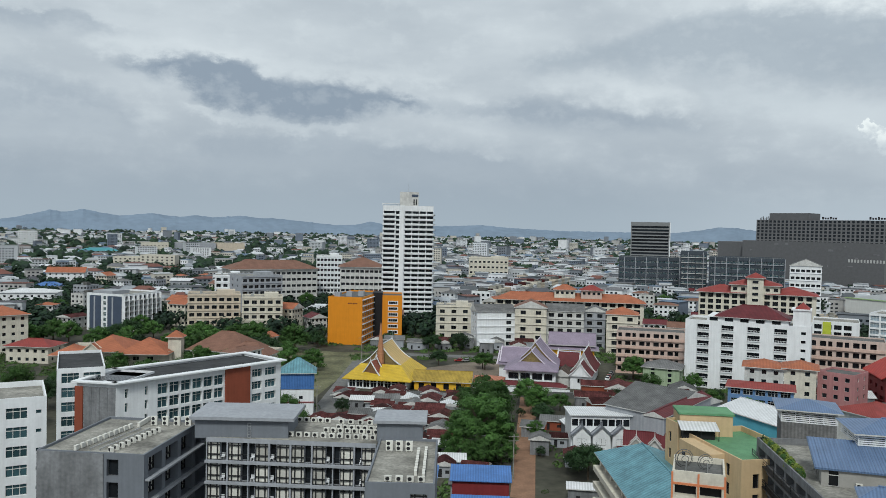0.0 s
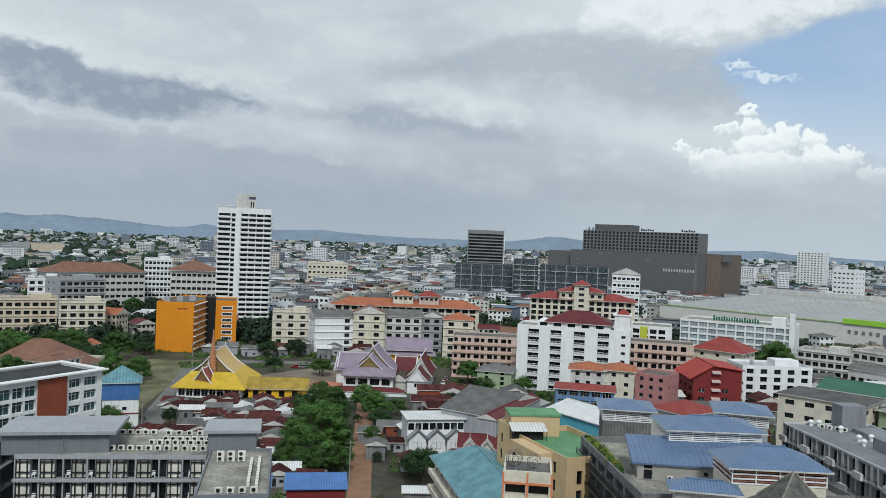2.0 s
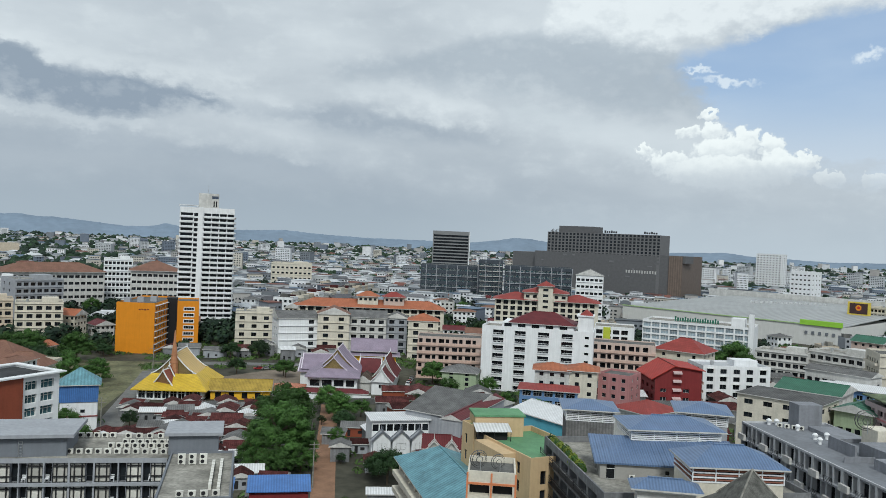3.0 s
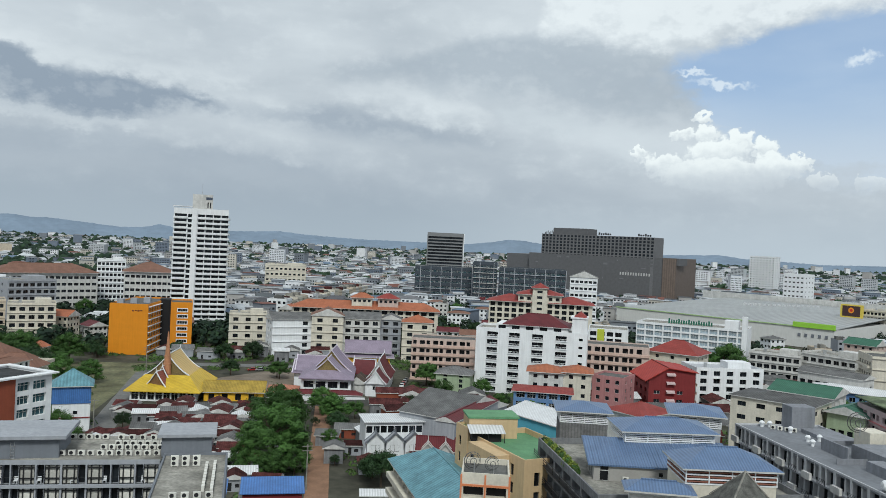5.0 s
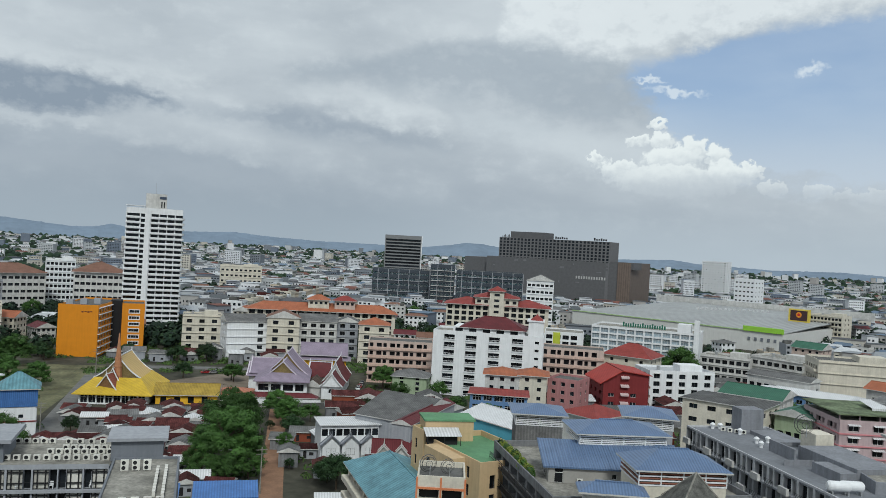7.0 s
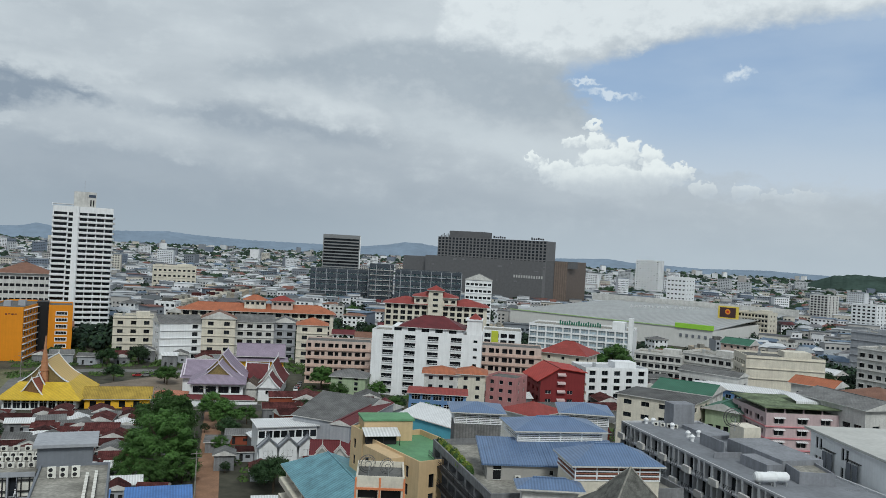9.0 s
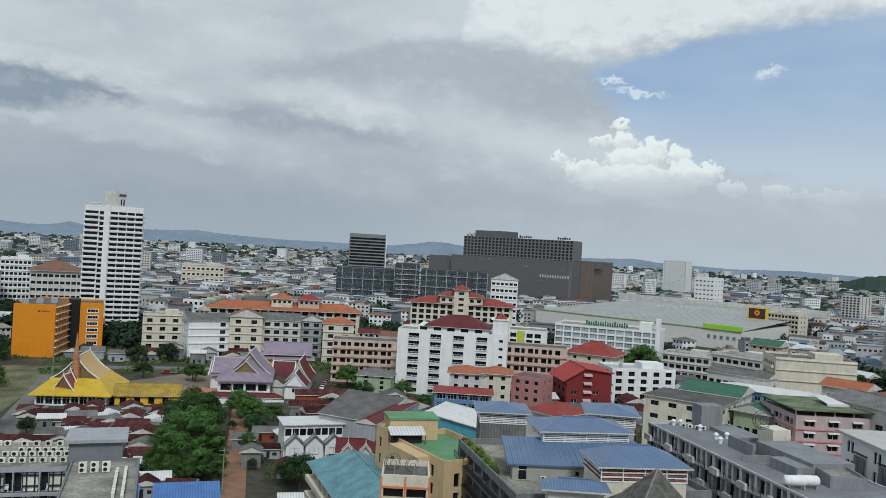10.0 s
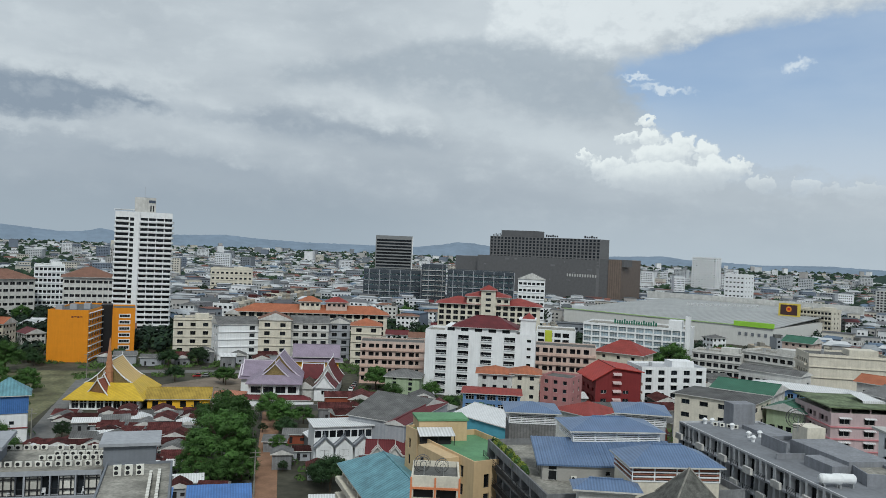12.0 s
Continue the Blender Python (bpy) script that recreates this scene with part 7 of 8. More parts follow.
def red_house():
    x, y, a, w, d, h = taken(148.8, 264.1, -12.6, 17.3, 20.0, 15.8)
    t = thing("townhouse", x, y, a, "dark red townhouse with red gabled roofs and pale awnings", "house")
    hs = [(2.0, 1.4 + 3.2 * s, 2.2, 1.3) for s in range(5)] + [(10.5, 1.4 + 3.2 * s, 2.2, 1.3) for s in range(5)]
    shell(t, w, d, h - 2.7, {"front": ([o for o in hs if o[1] < h - 5], "plain", 0.2), "left": ([(3 + 6 * i, 1.5 + 3.2 * s, 2.4, 1.5) for s in range(4) for i in range(3)], "dark", 0.6)}, REDWALL, 0.0, None)
    for s in range(5):
        g = Geo()
        g.face([(6.4, -0.003, 2.9 + 3.2 * s), (9.6, -0.003, 2.9 + 3.2 * s), (9.6, -1.2, 2.4 + 3.2 * s), (6.4, -1.2, 2.4 + 3.2 * s)])
        g.face([(6.4, -1.2, 2.4 + 3.2 * s), (9.6, -1.2, 2.4 + 3.2 * s), (9.6, -1.2, 1.9 + 3.2 * s), (6.4, -1.2, 1.9 + 3.2 * s)])
        part("awning", g, mat("pale_pink_awning", (0.55, 0.42, 0.42), 0.8), t)
    g = Geo()
    prof = ((-1.6, h - 3.2), (w * 0.40, h + 1.9), (w + 1.0, h + 0.5))
    y0, y1 = -0.9, d + 1.0
    for (ua, za), (ub, zb) in zip(prof, prof[1:]):
        g.face(((ua, y0, za), (ub, y0, zb), (ub, y1, zb), (ua, y1, za)))
        g.face(((ua, y0, za - 0.3), (ub, y0, zb - 0.3), (ub, y1, zb - 0.3), (ua, y1, za - 0.3)))
        g.face(((ua, y0, za), (ub, y0, zb), (ub, y0, zb - 0.3), (ua, y0, za - 0.3)))
    roof = part("roof", g, mat("bright_red_tile_roof", (0.36, 0.04, 0.03), 0.6, var=0.15, ribs=0.45), t)
    g = Geo()
    g.box(w * 0.40 - 0.2, y0, h + 1.8, w * 0.40 + 0.2, y1, h + 2.1)
    part("ridge_cap", g, REDTILE, roof)
    g = Geo()
    g.face(((0, 0, h - 2.7), (w, 0, h - 2.7), (w, 0, h + 0.6), (w * 0.40, 0, h + 1.8)))
    g.face(((0, 0.3, h - 2.7), (w, 0.3, h - 2.7), (w, 0.3, h + 0.6), (w * 0.40, 0.3, h + 1.8)))
    part("gable", g, REDWALL, t)
    for s in range(4):
        b = Geo()
        b.box(w + 0.003, 2.0, 1.2 + 3.2 * s, w + 1.5, 9.0, 1.4 + 3.2 * s), b.box(w + 1.38, 2.0, 1.4 + 3.2 * s, w + 1.5, 9.0, 2.2 + 3.2 * s)
        part("balcony", b, PINK, t)


red_house()


def billboard():
    x, y, a, w, d, h = taken(454.1, 519.6, -60.2, 15.9, 3.0, 26.9)
    t = thing("billboard", x, y, a, "yellow billboard block with dark panel and round emblem", "sign")
    g = Geo()
    g.box(0, 0, 0, w, d, h)
    part("board", g, mat("yellow_board", (0.62, 0.48, 0.08), 0.7, var=0.1), t)
    g = Geo()
    g.box(1.5, -0.15, h - 9, w - 1.5, -0.003, h - 1)
    pn = part("panel", g, mat("dark_brown_panel", (0.06, 0.03, 0.03), 0.6), t)
    for r, k in ((2.2, mat("orange_emblem", (0.7, 0.25, 0.02), 0.6)), (1.1, mat("red_emblem", (0.5, 0.03, 0.02), 0.6))):
        c = Geo()
        c.face([(w / 2 + r * math.cos(i * 0.4488), -0.16 - (0.02 if r < 2 else 0), h - 4.4 + r * math.sin(i * 0.4488)) for i in range(14)])
        part("emblem", c, k, pn)


billboard()


def blue_sheds():
    x, y, a, w, d, h = taken(-0.3, 150.0, -2.6, 14.3, 14.0, 13.0)
    for u, v, ww, dd, hh, m, lab in ((-3.5, -6, 3.2, 13, 12.0, BLUEWALL, "tall lean-to with bright blue roof"), (3.0, 2.5, 11, 5.5, 12.0, REDWALL, "shed with bright blue metal roof over red wall"),
                                     (3.4, -6.5, 10, 4.0, 9.4, REDWALL, "shed with bright blue metal roof over red wall"), (2.5, 9.5, 9, 6, 9.0, LGREY, "shed with pale grey metal roof")):
        t = thing("shed", *(pose(x, y, 0, 0, 0, a) @ Vector((u, v, 0))).xy, a, lab, "shed", "sheds by the lane")
        g = Geo()
        g.box(0, 0, 0, ww, dd, hh - 0.6)
        part("wall", g, m, t)
        r = Geo()
        z = hh - 0.6
        r.face([(-0.5, -0.6, z), (ww + 0.5, -0.6, z), (ww + 0.5, dd + 0.4, z + 1.3), (-0.5, dd + 0.4, z + 1.3)])
        r.face([(-0.5, -0.6, z - 0.15), (ww + 0.5, -0.6, z - 0.15), (ww + 0.5, dd + 0.4, z + 1.15), (-0.5, dd + 0.4, z + 1.15)])
        r.face([(-0.5, -0.6, z), (ww + 0.5, -0.6, z), (ww + 0.5, -0.6, z - 0.15), (-0.5, -0.6, z - 0.15)])
        part("roof", r, BLUESHEET if m is not LGREY else GREYSHEET, t)


blue_sheds()


# ---- shacks, walls and yards between the temple and the foreground ----
def shack(x, y, ang, w, d, h, m, label):
    t = thing("shack", x, y, ang, label, "shack", "sheet-roofed shacks")
    g = Geo()
    sd = sides_of(w, d)
    for side, (F, W, turn) in sd.items():
        hs = [(W * 0.2, 0.1, 0.9, 2.0), (W * 0.55, 0.9, 1.2, 0.9)] if side == "front" and W > 3.5 else []
        facade(g, F, W, h, hs, 0.25)
        for u, v, ww, wh in hs:
            g.face((F(u, v, 0.25), F(u + ww, v, 0.25), F(u + ww, v + wh, 0.25), F(u, v + wh, 0.25)), 1)
    part("wall", g, [RAWCONC if (int(x * 7) % 3) else BROWNWALL if (int(y * 5) % 4 == 0) else LGREY, BLACKHOLE], t)
    hip_roof(t, w, d, h, 0.22 * min(w, d), 0.5, m, gable=True, cap=False)
    return t


rgs = random.Random(21)
SHEETS = ((RUST, "shack with rusty red sheet roof"), (RUST, "shack with rusty red sheet roof"), (GREYSHEET, "shack with grey cement sheet roof"), (RUST, "shack with rusty red sheet roof"), (WHITESHEET, "shack with white metal roof"),
          (RUST, "shack with rusty red sheet roof"), (GREYSHEET, "shack with grey cement sheet roof"))


def shacks(count, x0, x1, y0, y1, big=1.0, near=0.9):
    n = tries = 0
    while n < count and tries < 3000:
        tries += 1
        x, y = rgs.uniform(x0, x1), rgs.uniform(y0, y1)
        w, d = rgs.uniform(4.5, 9) * big, rgs.uniform(4, 7) * big
        if not is_free(x + w / 2, y + d / 2, 0.5 * max(w, d) * near):
            continue
        m, lab = SHEETS[rgs.randrange(len(SHEETS))]
        ang = rgs.choice((-6, -10, 4, 80)) + rgs.uniform(-5, 5)
        shack(x, y, ang, w, d, rgs.uniform(2.6, 4.2) * (1 if big < 1.2 else 1.3), m, lab)
        FOOT.append((x, y, math.cos(radians(ang)), math.sin(radians(ang)), w, d))
        n += 1


# ---- streets, cars and poles ----
ribbon("street", [(-37.5, 242.2, 0.0)[:2], (-34.8, 350.5, 0.0)[:2], (-20.0, 372.0), (60.0, 366.0)], 8.0, 0.024, ASPH, "narrow grey street past the temple grounds")
FOOT.append((-60.0, 366.0, 1.0, 0.0, 130, 12))


def car_parts(m):
    body, cabin, wheel = Geo(), Geo(), Geo()
    prof = ((-2.1, 0.35), (-2.15, 0.75), (-1.2, 0.92), (1.5, 0.95), (2.1, 0.85), (2.15, 0.4))
    for s in (-0.85, 0.85):
        body.face([(x, s, z) for x, z in prof])
    for (xa, za), (xb, zb) in zip(prof, prof[1:] + prof[:1]):
        body.face(((xa, -0.85, za), (xb, -0.85, zb), (xb, 0.85, zb), (xa, 0.85, za)))
    lo, hi = [(-1.3, -0.78), (1.5, -0.78), (1.5, 0.78), (-1.3, 0.78)], [(-0.5, -0.66), (1.1, -0.66), (1.1, 0.66), (-0.5, 0.66)]
    for i in range(4):
        j = (i + 1) % 4
        cabin.face(((*lo[i], 0.92), (*lo[j], 0.92), (*hi[j], 1.42), (*hi[i], 1.42)), 1)
    cabin.face([(*q, 1.42) for q in hi], 0)
    n = 10
    ring = [(0.32 * math.cos(6.2832 * i / n), 0.32 * math.sin(6.2832 * i / n)) for i in range(n)]
    for s in (-0.1, 0.1):
        wheel.face([(x, s, z) for x, z in ring])
    for i in range(n):
        j = (i + 1) % n
        wheel.face(((ring[i][0], -0.1, ring[i][1]), (ring[j][0], -0.1, ring[j][1]), (ring[j][0], 0.1, ring[j][1]), (ring[i][0], 0.1, ring[i][1])))
    return body.mesh("body", [m]), cabin.mesh("cabin", [m, GLASS]), wheel.mesh("wheel", [BLACKM])


CARS = [(car_parts(mat("white_car_paint", (0.7, 0.7, 0.7), 0.3, var=0.03)), "white parked car"), (car_parts(mat("dark_car_paint", (0.03, 0.03, 0.035), 0.3, var=0.03)), "dark grey parked car"),
        (car_parts(mat("silver_car_paint", (0.35, 0.36, 0.37), 0.3, metal=0.4, var=0.03)), "silver parked car"), (car_parts(mat("red_car_paint", (0.3, 0.02, 0.02), 0.3, var=0.03)), "red parked car")]


def car(x, y, ang, k):
    (bd, cb, wh), lab = CARS[k]
    t = thing("car", x, y, ang, lab + " on open ground", "car", "parked cars")
    part("body", bd, None, t), part("cabin", cb, None, t)
    for u in (-1.35, 1.35):
        for v in (-0.8, 0.8):
            part("wheel", wh, None, t, m=pose(u, v, 0.32))


for (cx, cy, cz), n_, st_, an_ in (((8.4, 355.8, 0.0), 3, 3.2, 10), ((79.7, 349.8, 0.0), 6, 4.4, 80), ((67.4, 318.5, 0.0), 4, 4.6, 75)):
    for i_ in range(n_):
        ca = radians(an_ + 90) if an_ < 45 else radians(an_ - 4)
        car(cx + math.cos(ca if an_ > 45 else 0) * st_ * i_ * (1 if an_ > 45 else 1.0), cy + math.sin(ca) * st_ * i_ * (1 if an_ > 45 else 0), an_, (i_ * 3 + n_) % 4)
        FOOT.append((cx - 3, cy - 3, 1.0, 0.0, 6, 6))


def pole(x, y, ang):
    t = thing("utility_pole", x, y, ang, "concrete utility pole with crossarms", "utility pole", "utility poles")
    g = Geo()
    g.tube(0, 0, 0, 11, 0.2, 0.12, 8)
    part("post", g, CONC, t)
    for z in (9.4, 10.4):
        c = Geo()
        c.box(-1.3, -0.06, z, 1.3, 0.06, z + 0.12)
        part("crossarm", c, CONC, t)


POLES = ((21.7, 236.8, 0.0), (27.3, 274.3, 0.0), (18.0, 188.5, 0.0), (-37.5, 242.2, 0.0), (-34.8, 350.5, 0.0))
for px, py, pz in POLES:
    pole(px, py, 10)
wire = Geo()
for z_ in (9.55, 10.55):
    for u_ in (-1.2, 0.5, 1.2):
        for (ax, ay, _), (bx, by, _) in ((POLES[2], POLES[0]), (POLES[0], POLES[1]), (POLES[3], POLES[4])):
            for k_ in range(8):
                s0, s1 = k_ / 8, (k_ + 1) / 8
                q0 = (ax + (bx - ax) * s0 + u_, ay + (by - ay) * s0, z_ - 1.2 * 4 * s0 * (1 - s0) * 0.5)
                q1 = (ax + (bx - ax) * s1 + u_, ay + (by - ay) * s1, z_ - 1.2 * 4 * s1 * (1 - s1) * 0.5)
                wire.face(((q0[0], q0[1], q0[2] - 0.02), (q1[0], q1[1], q1[2] - 0.02), (q1[0], q1[1], q1[2] + 0.02), (q0[0], q0[1], q0[2] + 0.02)))
tagged(new("power_lines", wire.mesh("power_lines", [BLACKM])), "sagging black power lines between poles", "cable", kind="stuff")

NEAR_TREES = (((229.0, 334.0, 0.0), 1.7, 0), ((266.2, 315.2, 0.0), 1.0, 2), ((275.1, 305.7, 0.0), 1.0, 0), ((290.0, 290.4, 0.0), 0.8, 1), ((82.3, 337.3, 0.0), 1.0, 2), ((444.4, 444.8, 0.0), 1.2, 0), ((257.0, 525.2, 0.0), 1.1, 2), ((135.8, 487.9, 0.0), 1.1, 1), ((172.2, 236.4, 0.0), 0.9, 2))


# ---- trees ----
def tree_meshes(seed, crown_r, height, leaves, m):
    """Trunk with limbs, and a crown of many small leaf cards in uneven clumps."""
    rng = random.Random(seed)
    tr = Geo()
    tr.tube(0, 0, 0, height * 0.5, 0.03 * height, 0.02 * height, 8)
    tips = []
    for i in range(7):
        a, r = rng.uniform(0, 6.28), crown_r * rng.uniform(0.35, 0.75)
        z0, z1 = height * rng.uniform(0.3, 0.48), height * rng.uniform(0.55, 0.8)
        p, q = Vector((0, 0, z0)), Vector((math.cos(a) * r, math.sin(a) * r, z1))
        n = (q - p).orthogonal().normalized() * 0.012 * height
        b = (q - p).cross(n).normalized() * 0.012 * height
        ring = [p + n, p + b, p - n, p - b]
        end = [q + n * 0.3, q + b * 0.3, q - n * 0.3, q - b * 0.3]
        for k in range(4):
            tr.face((ring[k], ring[(k + 1) % 4], end[(k + 1) % 4], end[k]))
        tips.append(q)
    clumps = []
    for i in range(64):
        a, rr = rng.uniform(0, 6.28), crown_r * math.sqrt(rng.random()) * 0.85
        zz = height * (0.40 + 0.45 * rng.random() * (1 - 0.7 * (rr / crown_r) ** 2) - 0.08 * (rr / crown_r))
        clumps.append((Vector((math.cos(a) * rr, math.sin(a) * rr, zz)), crown_r * rng.uniform(0.14, 0.36)))
    cr = Geo()
    for i in range(leaves):
        c, r = clumps[rng.randrange(len(clumps))]
        n = Vector((rng.gauss(0, 1), rng.gauss(0, 1), rng.gauss(0.3, 1))).normalized()
        p = c + Vector((n.x, n.y, n.z * 0.75)) * r * rng.uniform(0.5, 1.1) * (0.8 + 0.7 * noise.noise(n * 1.7 + c))
        s = crown_r * rng.uniform(0.018, 0.036)
        u = (n + Vector((rng.uniform(-0.7, 0.7), rng.uniform(-0.7, 0.7), rng.uniform(-0.5, 0.9)))).normalized().orthogonal().normalized()
        w = u.cross(n).normalized()
        cr.face((p - u * s, p + w * s * 0.6, p + u * s, p - w * s * 0.6))
    return tr.mesh("trunk", [BARK]), cr.mesh("crown", [m])


TREE_KINDS = [tree_meshes(1, 6.0, 12.0, 34000, LEAF), tree_meshes(2, 4.5, 9.0, 22000, LEAF), tree_meshes(3, 5.0, 9.5, 22000, LEAF2), tree_meshes(4, 3.0, 6.5, 13000, LEAF2)]


def tree(x, y, size, k, label="leafy green tree with broad uneven crown", group="town trees"):
    t = thing("tree", x, y, random.uniform(0, 360), label, "tree", group)
    sc = pose(0, 0, 0) @ Matrix.Diagonal((size, size, size, 1))
    a, b = TREE_KINDS[k]
    part("trunk", a, None, t, m=sc)
    part("crown", b, None, t, m=sc)
    return t


# ---- loose filling of the town ----
def house_kind(seed):
    """A small town house; walls with sunk openings, and its roof."""
    rng = random.Random(seed)
    w, d, st = rng.uniform(8, 15), rng.uniform(8, 13), rng.choice((1, 2, 2, 3, 3, 4))
    h = 3.1 * st
    wall = rng.choice((WHITE, OFFWHITE, CREAM, OFFWHITE, BEIGE, LGREY))
    hip = st < 3 or rng.random() < 0.3
    rm = rng.choice((TERRA, BROWNTILE, GREYSHEET, WHITESHEET, GREYSHEET, RUST, CRIMSON)) if hip else rng.choice((CONC, CONC, DARKCONC))
    g = Geo()
    n = max(2, round(w / 3))
    for side, (P, W, turn) in sides_of(w, d).items():
        holes = grid(W, n, st, 3.1, 1.5, 1.4, 0.95) if side != "back" else []
        facade(g, P, W, h + (0 if hip else 0.7), holes, 0.3)
        for u, v, ww, wh in holes:
            g.face((P(u, v, 0.3), P(u + ww, v, 0.3), P(u + ww, v + wh, 0.3), P(u, v + wh, 0.3)), 1)
    return dict(w=w, d=d, h=h, wall=wall, geo=g.mesh("wall", [wall, GLASS]), hip=hip, rm=rm, rise=rng.uniform(1.4, 3.0), gable=rng.random() < 0.5, st=st)


def build_house(k):
    names = {TERRA: "terracotta", BROWNTILE: "brown tiled", GREYSHEET: "grey sheet", WHITESHEET: "white sheet", RUST: "rusty sheet", CRIMSON: "dark red", CONC: "flat concrete", DARKCONC: "stained flat"}
    t = thing("house", 0, 0, 0, "%s-storey town house with %s roof" % (("one", "two", "three", "four")[k["st"] - 1], names[k["rm"]]), "house", "town houses")
    part("wall", k["geo"], None, t)
    if k["hip"]:
        hip_roof(t, k["w"], k["d"], k["h"], k["rise"], 0.7, k["rm"], gable=k["gable"])
    else:
        g = Geo()
        g.box(0.05, 0.05, k["h"] - 0.2, k["w"] - 0.05, k["d"] - 0.05, k["h"])
        g.box(k["w"] * 0.55, k["d"] * 0.5, k["h"], k["w"] * 0.85, k["d"] * 0.9, k["h"] + 2.2)
        part("roof", g, k["rm"], t)
        b = Geo()
        b.tube(k["w"] * 0.3, k["d"] * 0.6, k["h"], k["h"] + 1.6, 0.7)
        part("water_tank", b, METAL, t)
    return t


KINDS = [house_kind(s) for s in range(16)]
PROTO = [build_house(k) for k in KINDS]
used = set()
rng = random.Random(7)


def town(count, d0, d1, a0, a1, tree_share):
    made = tries = 0
    while made < count and tries < count * 60:
        tries += 1
        a = radians(rng.uniform(a0, a1))
        r = math.sqrt(rng.uniform(d0 * d0, d1 * d1))
        x, y = math.sin(a) * r, math.cos(a) * r
        if rng.random() < tree_share:
            if is_free(x, y, 3.5):
                tree(x, y, rng.uniform(0.7, 1.25), rng.randrange(4))
                FOOT.append((x - 3, y - 3, 1.0, 0.0, 6, 6))
                made += 1
            continue
        k = rng.randrange(16)
        if not is_free(x + KINDS[k]["w"] / 2, y + KINDS[k]["d"] / 2, 0.5 * max(KINDS[k]["w"], KINDS[k]["d"]) + 1.5):
            continue
        turn = rng.choice((-20, -18, -22, 70, 5, -60)) * 1.0 + rng.uniform(-3, 3)
        m = pose(x, y, 0, 0, 0, turn)
        if k in used:
            copy_thing(PROTO[k], m)
        else:
            PROTO[k].matrix_basis = m
            used.add(k)
        FOOT.append((x, y, math.cos(radians(turn)), math.sin(radians(turn)), KINDS[k]["w"], KINDS[k]["d"]))
        made += 1


tree(10.8, 207.0, 1.6, 0, "large spreading green tree beside the earth lane")
tree(13.6, 236.0, 1.55, 0, "large spreading green tree beside the earth lane")
for p_, s_ in (((5.0, 199.5), 0.95), ((10.5, 197.0), 1.0), ((16.0, 200.0), 0.9), ((3.5, 206.0), 0.9), ((17.5, 212.0), 0.9), ((6.0, 222.0), 1.0)):
    tree(*p_, s_, 1)
for p_, s_, k_ in (((-0.8, 344.7), 0.85, 2), ((18.2, 339.2), 0.9, 1), ((9.0, 388.0), 1.1, 2), ((-4.0, 385.0), 1.0, 2), ((-60.0, 388.0), 0.8, 2), ((-26.0, 396.0), 0.9, 2), ((60.0, 270.0), 0.8, 2), ((30.0, 268.0), 0.9, 0), ((40.0, 262.0), 0.8, 1)):
    tree(*p_, s_, k_)
for p, s, k in NEAR_TREES + ((TREES[1], 0.9, 0), (TREES[2], 1.1, 2), (TREES[3], 1.0, 1), (TREES[4], 1.0, 3)):
    tree(*p[:2], s, k)
for i in range(24):
    tree(TREES[5][0] + rng.uniform(-42, 6), TREES[5][1] + rng.uniform(-22, 30), rng.uniform(1.0, 1.5), rng.randrange(3))
for i in range(34):
    tree(TREES[6][0] + rng.uniform(-50, 42), TREES[6][1] + rng.uniform(-36, 50), rng.uniform(0.9, 1.3), rng.randrange(3))
for p in TREES + tuple(q[0] for q in NEAR_TREES):
    FOOT.append((p[0] - 9, p[1] - 9, 1.0, 0.0, 18, 18))
FOOT.append((TREES[5][0] - 36, TREES[5][1] - 24, 1.0, 0.0, 66, 56))
for k in range(9):
    FOOT.append((LANE[0][0] + (LANE[1][0] - LANE[0][0]) * k / 8 - 3.5, LANE[0][1] + (LANE[1][1] - LANE[0][1]) * k / 8 - 7, 1.0, 0.0, 7, 14))
for k, (u, v) in enumerate(((8, 32), (9, 52), (13, 70), (7, 76), (-9, 88), (16, 20), (21, 44))):
    tree(LANE[0][0] + u, LANE[0][1] + v, 0.55 + 0.1 * (k % 3), (3, 1, 2)[k % 3])
shacks(100, -36, 6, 188, 272, 1.0, 0.35)
shacks(24, 28, 62, 150, 240)
FOOT.append((-190.0, 190.0, 1.0, 0.0, 112, 110))
shacks(24, 36, 130, 170, 290, 1.4)
shacks(44, 120, 260, 170, 330, 1.8)
shacks(10, -30, 40, 372, 400, 1.4)
FOOT.append((-48.0, 262.0, 1.0, 0.0, 118, 92))
town(70, 185, 330, -32, 54, 0.75)
town(28, 430, 640, 14, 36, 0.35)
FOOT.append((-205.0, 352.0, 1.0, 0.0, 66, 84))
for i in range(16):
    tree(rng.uniform(-200, -142), rng.uniform(362, 424), rng.uniform(0.8, 1.25), rng.randrange(3))
town(92, 330, 520, -32, 54, 0.5)
town(118, 520, 820, -33, 56, 0.35)


